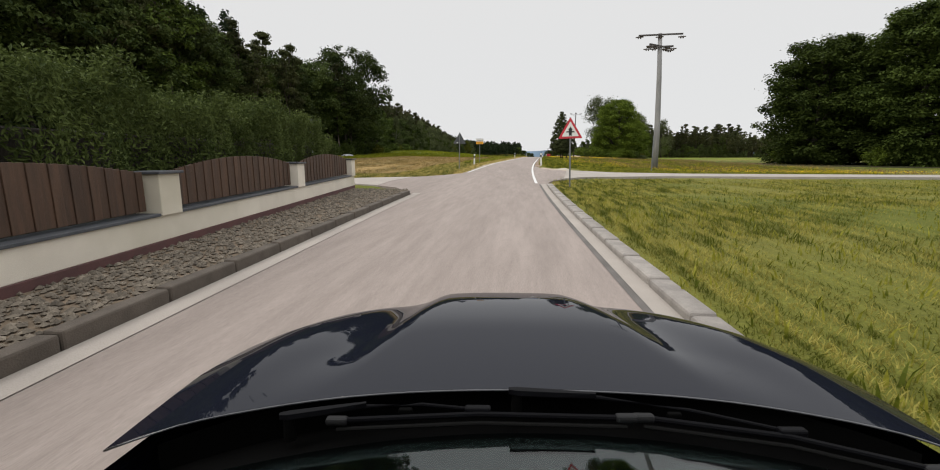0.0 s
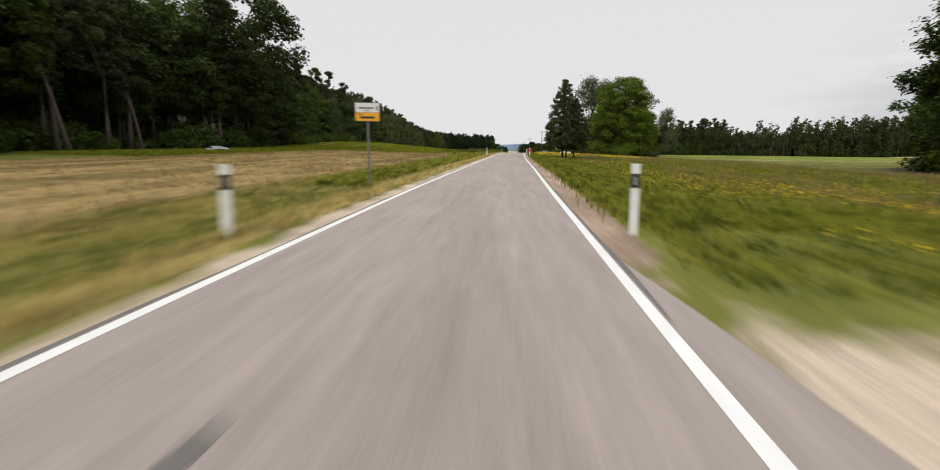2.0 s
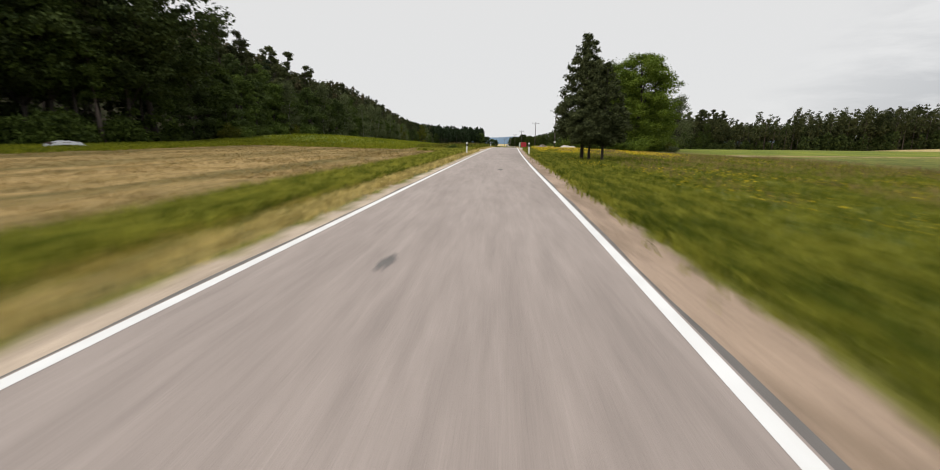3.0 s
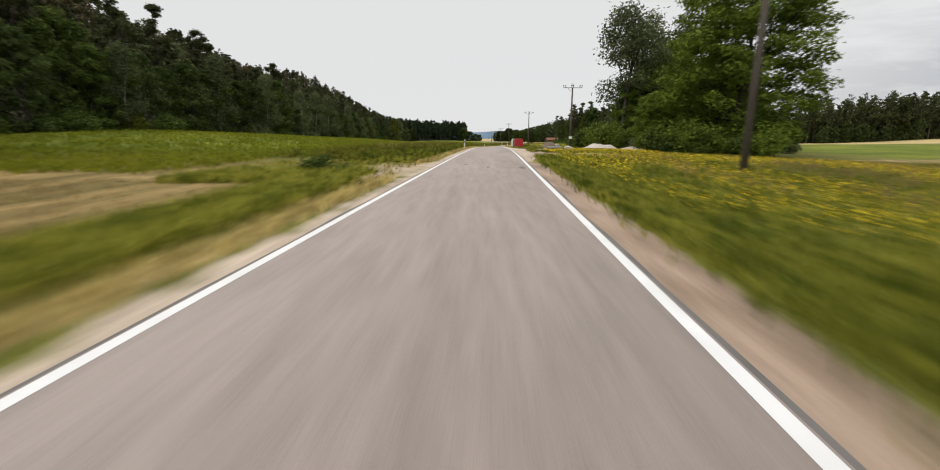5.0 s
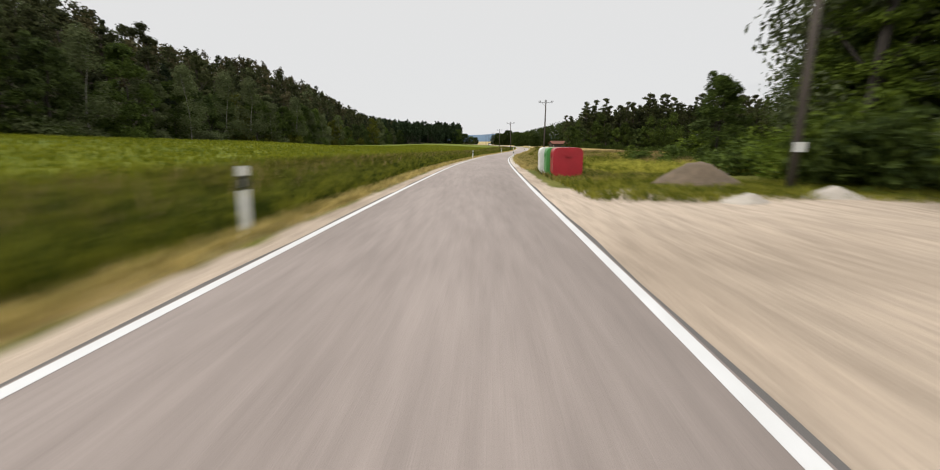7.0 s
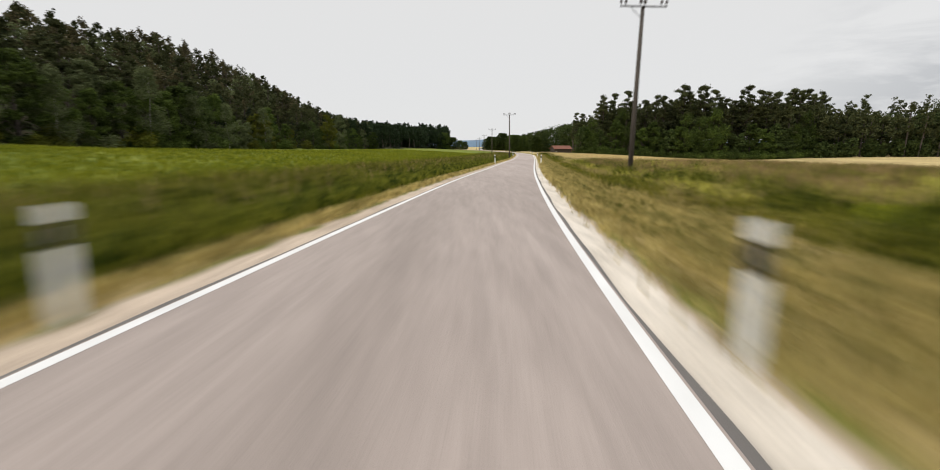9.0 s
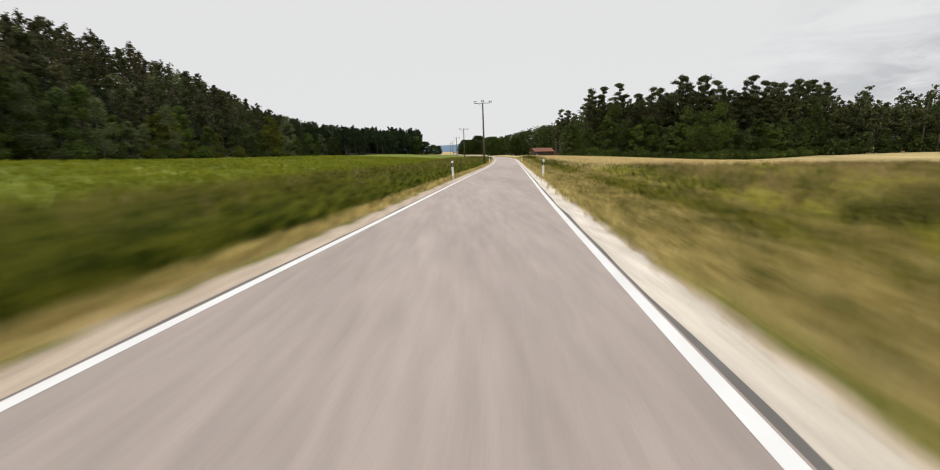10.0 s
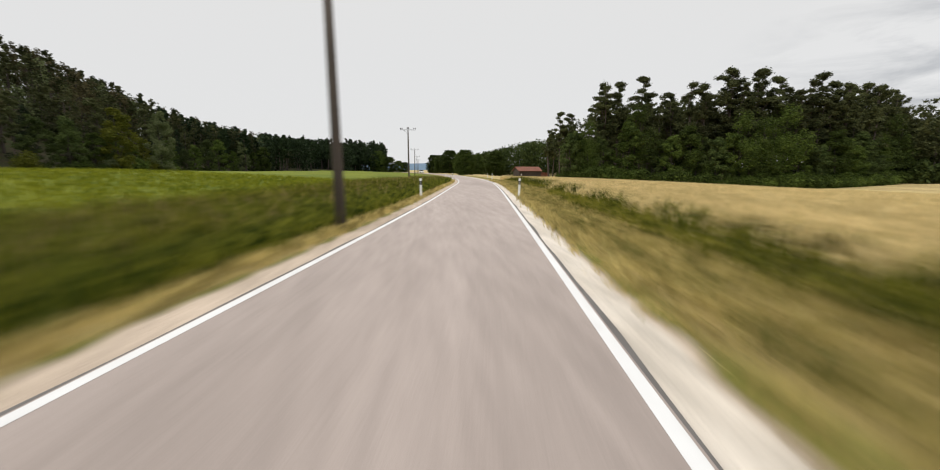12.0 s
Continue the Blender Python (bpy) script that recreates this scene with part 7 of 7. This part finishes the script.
def car(eye_x, eye_y, ground, heading):
    top = new("car")
    skin("hood", hood_point, 40, 56, CAR_PAINT, top, "glossy blue-black hood with a raised centre")

    def side(s):
        """A wing and door side from the hood's edge down to the sill."""
        def fn(u, v):
            y = 2.0 - 4.2 * u
            half = 0.835 + 0.06 * math.sin(min(1, max(0, (2.1 - y) / 4.2)) * math.pi) ** 0.5
            hi = float(np.interp(y, [-2.2, -1.2, 0.4, 0.66, 1.1, 1.4, 1.7, 2.0], [0.72, 0.78, 0.74, 0.705, 0.675, 0.62, 0.56, 0.48]))
            z = hi - (hi - 0.2) * v
            x = half * (0.985 + 0.06 * math.sin(v * 3.0) - 0.06 * v)
            if v == 0:
                x = 0.835 + (half - 0.835) * 0.1
            arch = 0.0
            for wy in (1.25, -1.35):
                d = math.hypot(y - wy, z - 0.31)
                if d < 0.36:
                    arch = 0.36 - d
            return (s * (x - arch * 0.5), y, z)
        return fn
    for s in (-1, 1):
        skin("side_panel", side(s), 60, 14, CAR_PAINT, top)
    skin("front_bumper", lambda u, v: ((v * 2 - 1) * (0.60 + 0.15 * u), 1.99 - 0.20 * abs(v * 2 - 1) ** 2.4 + 0.10 * math.sin(u * 3.1), 0.655 - 0.07 * abs(v * 2 - 1) ** 3.4 - 0.45 * u), 8, 24, CAR_PAINT, top)
    skin("rear_panel", lambda u, v: ((v * 2 - 1) * 0.76, -2.2 - 0.08 * math.sin(u * 3.1), 0.74 - 0.5 * u), 6, 12, CAR_PAINT, top)
    skin("boot_lid", lambda u, v: ((v * 2 - 1) * 0.74, -1.2 - 1.0 * u, 0.84 - 0.05 * u - 0.05 * (v * 2 - 1) ** 2), 8, 12, CAR_PAINT, top)
    # cowl tray, windscreen, roof and cabin
    skin("bulkhead", lambda u, v: ((v * 2 - 1) * 0.78, cowl_y(v * 2 - 1) + 0.03, 0.775 - 0.07 * abs(v * 2 - 1) ** 3.4 - 0.3 * u), 3, 24, CAR_TRIM, top)
    skin("cowl_tray", lambda u, v: ((v * 2 - 1) * 0.78, cowl_y(v * 2 - 1) + 0.05 - 0.30 * u, 0.70 + 0.03 * u - 0.06 * abs(v * 2 - 1) ** 3), 6, 24, CAR_TRIM, top, "black plastic cowl tray, the gap's shade painted in")

    def screen(u, v):
        w = v * 2 - 1
        y = cowl_y(w) - 0.115 - 0.87 * u + 0.06 * u * w * w
        return (w * (0.76 - 0.16 * u), y, 0.752 + 0.16 * u + 0.235 * u * u - 0.05 * w * w * (1 - u) - 0.03 * w * w * u)
    glass = skin("windscreen", screen, 14, 24, GLASS, top, "dark tinted windscreen", 0.005)
    glass.visible_shadow = False
    skin("dashboard", lambda u, v: ((v * 2 - 1) * 0.70, 0.72 - 0.1 * (v * 2 - 1) ** 2 - 0.55 * u, 0.68 + 0.03 * math.sin(u * 3)), 6, 16, DASH, top, "dark grey dashboard")
    skin("roof", lambda u, v: ((v * 2 - 1) * (0.58 - 0.03 * u), -0.10 - 1.05 * u, 1.14 + 0.03 * math.sin(u * 2.8) - 0.05 * (v * 2 - 1) ** 2), 8, 12, CAR_PAINT, top)
    skin("rear_window", lambda u, v: ((v * 2 - 1) * (0.55 + 0.12 * u), -1.15 - 0.35 * u, 1.12 - 0.28 * u - 0.05 * (v * 2 - 1) ** 2), 6, 10, CAR_TRIM, top)
    for s in (-1, 1):
        skin("side_window", lambda u, v: (s * (0.73 - 0.16 * v), 0.36 - 0.45 * v - (1.5 - 0.6 * v) * u, 0.75 + 0.34 * v), 10, 6, CAR_TRIM, top)
        bm = bmesh.new()
        box(bm, s * 0.90, 0.28, 0.86, 0.20, 0.12, 0.14, 0.04)
        part("mirror", bm, CAR_PAINT, top)
        for wy in (1.25, -1.35):
            bm = bmesh.new()
            tube(bm, [(s * 0.60, wy, 0.31), (s * 0.62, wy, 0.31), (s * 0.80, wy, 0.31), (s * 0.82, wy, 0.31)], [0.28, 0.315, 0.315, 0.28], 28)
            wheel = part("wheel", bm, RUBBER, top, "black tyre on an alloy rim")
            bm = bmesh.new()
            tube(bm, [(s * 0.80, wy, 0.31), (s * 0.825, wy, 0.31)], [0.22, 0.20], 24)
            part("rim", bm, RIM, wheel)
    for s in (-1, 1):
        bm = bmesh.new()
        box(bm, s * 0.50, 1.80, 0.54, 0.26, 0.20, 0.09, 0.03)
        part("headlight", bm, REFLECTOR, top)
    bm = bmesh.new()
    lip = [hood_point(0.0, j / 40) for j in range(41)]
    tube(bm, [(x, y - 0.002, z - 0.002) for x, y, z in lip], [0.0024] * 41, 8)
    part("hood_edge", bm, CAR_EDGE, top, "rounded rear edge of the hood with a painted highlight", True)
    # wipers lie along the foot of the windscreen
    def drop(x):
        return 0.05 * (x / 0.72) ** 2

    def wiper(hinge, knee, hook, start, end, tip):
        """An arm from its hinge to a hook on the blade; the blade runs from start over the hook to its tip."""
        hx, hy, hz = hinge
        bm = bmesh.new()
        tube(bm, [(hx, hy, hz - 0.05), (hx, hy, hz + 0.006)], [0.013, 0.010], 14)
        part("wiper_hinge", bm, CAR_TRIM, top)
        bm = bmesh.new()
        a, b = Vector(hinge), Vector(knee)
        d = (b - a).normalized()
        n = Vector((-d.y, d.x, 0))
        for p, w in ((a - d * 0.018, 0.007), (a, 0.012), (a + (b - a) * 0.5, 0.010), (b, 0.005)):
            for sgn in (-1, 1):
                bm.verts.new(p + n * w * sgn)
                bm.verts.new(p + n * w * sgn * 0.7 + Vector((0, 0, 0.010)))
        bmesh.ops.convex_hull(bm, input=bm.verts[:])
        arm = part("wiper_arm", bm, WIPER, top, "black pressed-steel wiper arm")
        bm = bmesh.new()
        tube(bm, [knee, (Vector(knee) + Vector(hook)) * 0.5 + Vector((0, 0.004, 0.006)), hook], [0.0052, 0.0042, 0.0042], 8)
        part("arm_rod", bm, WIPER, arm)
        bm = bmesh.new()
        box(bm, hook[0], hook[1] - 0.004, hook[2] + 0.002, 0.055, 0.020, 0.016, 0.005)
        part("blade_hook", bm, WIPER, arm)
        pts = []
        for i in range(13):
            q = i / 12
            p = Vector(start).lerp(Vector(end), q * 2) if q < 0.5 else Vector(end).lerp(Vector(tip), q * 2 - 1)
            pts.append(p)
        for name, up, rad, mat in (("wiper_blade", 0.004, 0.0062, WIPER), ("wiper_rubber", -0.012, 0.0045, RUBBER)):
            bm = bmesh.new()
            tube(bm, [(p.x, p.y - 0.006 * (up < 0), p.z + up) for p in pts], [rad] * 13, 8)
            part(name, bm, mat, top)
        for i in (0, 12):
            bm = bmesh.new()
            box(bm, pts[i].x, pts[i].y, pts[i].z + 0.004, 0.045, 0.020, 0.016, 0.006)
            part("blade_clip", bm, WIPER_CAP, top)

    wiper((-0.508, 0.862, 0.762), (-0.354, 0.895, 0.768), (-0.115, 0.880, 0.772), (-0.404, 0.851, 0.758), (-0.115, 0.866, 0.766), (0.188, 0.858, 0.766))
    wiper((-0.030, 0.925, 0.786), (0.140, 0.917, 0.782), (0.507, 0.838, 0.756), (0.224, 0.863, 0.764), (0.496, 0.824, 0.750), (0.739, 0.779, 0.715))
    for x in (-0.27, 0.30):
        bm = bmesh.new()
        box(bm, x, cowl_y(x / 0.72) - 0.03, 0.765 - drop(x), 0.03, 0.012, 0.012, 0.003)
        part("washer_jet", bm, CAR_TRIM, top)
    top.matrix_basis = Matrix.Translation((eye_x, eye_y, ground)) @ Matrix.Rotation(heading, 4, "Z") @ Matrix.Translation((0.115, 0, 0))
    tagged(top, "glossy blue-black sports car on the lane", "car")


car(1.490, 1.997, -0.176, 0.1014)


# ---- a white car far off on the lane ----


def far_car(x, y, turn):
    top = new("car")
    bm = bmesh.new()
    prism(bm, [(-2.1, 0.25), (2.1, 0.25), (2.15, 0.7), (1.2, 0.92), (-2.0, 0.95), (-2.15, 0.6)], -0.85, 0.85)
    part("body", bm, POST_WHITE, top)
    bm = bmesh.new()
    prism(bm, [(-1.9, 0.95), (1.15, 0.92), (0.35, 1.42), (-1.3, 1.45)], -0.74, 0.74)
    part("cabin", bm, CAR_TRIM, top, "dark windows")
    bm = bmesh.new()
    box(bm, -0.5, 0, 1.46, 1.7, 1.4, 0.05, 0.02)
    part("roof", bm, POST_WHITE, top)
    for wx in (-1.35, 1.35):
        for s in (-1, 1):
            bm = bmesh.new()
            tube(bm, [(wx, s * 0.70, 0.32), (wx, s * 0.87, 0.32)], [0.32, 0.30], 18)
            part("wheel", bm, RUBBER, top)
    top.matrix_basis = Matrix.Translation((x, y, float(road_z(y)))) @ Matrix.Rotation(turn, 4, "Z")
    tagged(top, "small white car far off on the lane", "car")


far_car(19.6, 503.0, radians(-78))
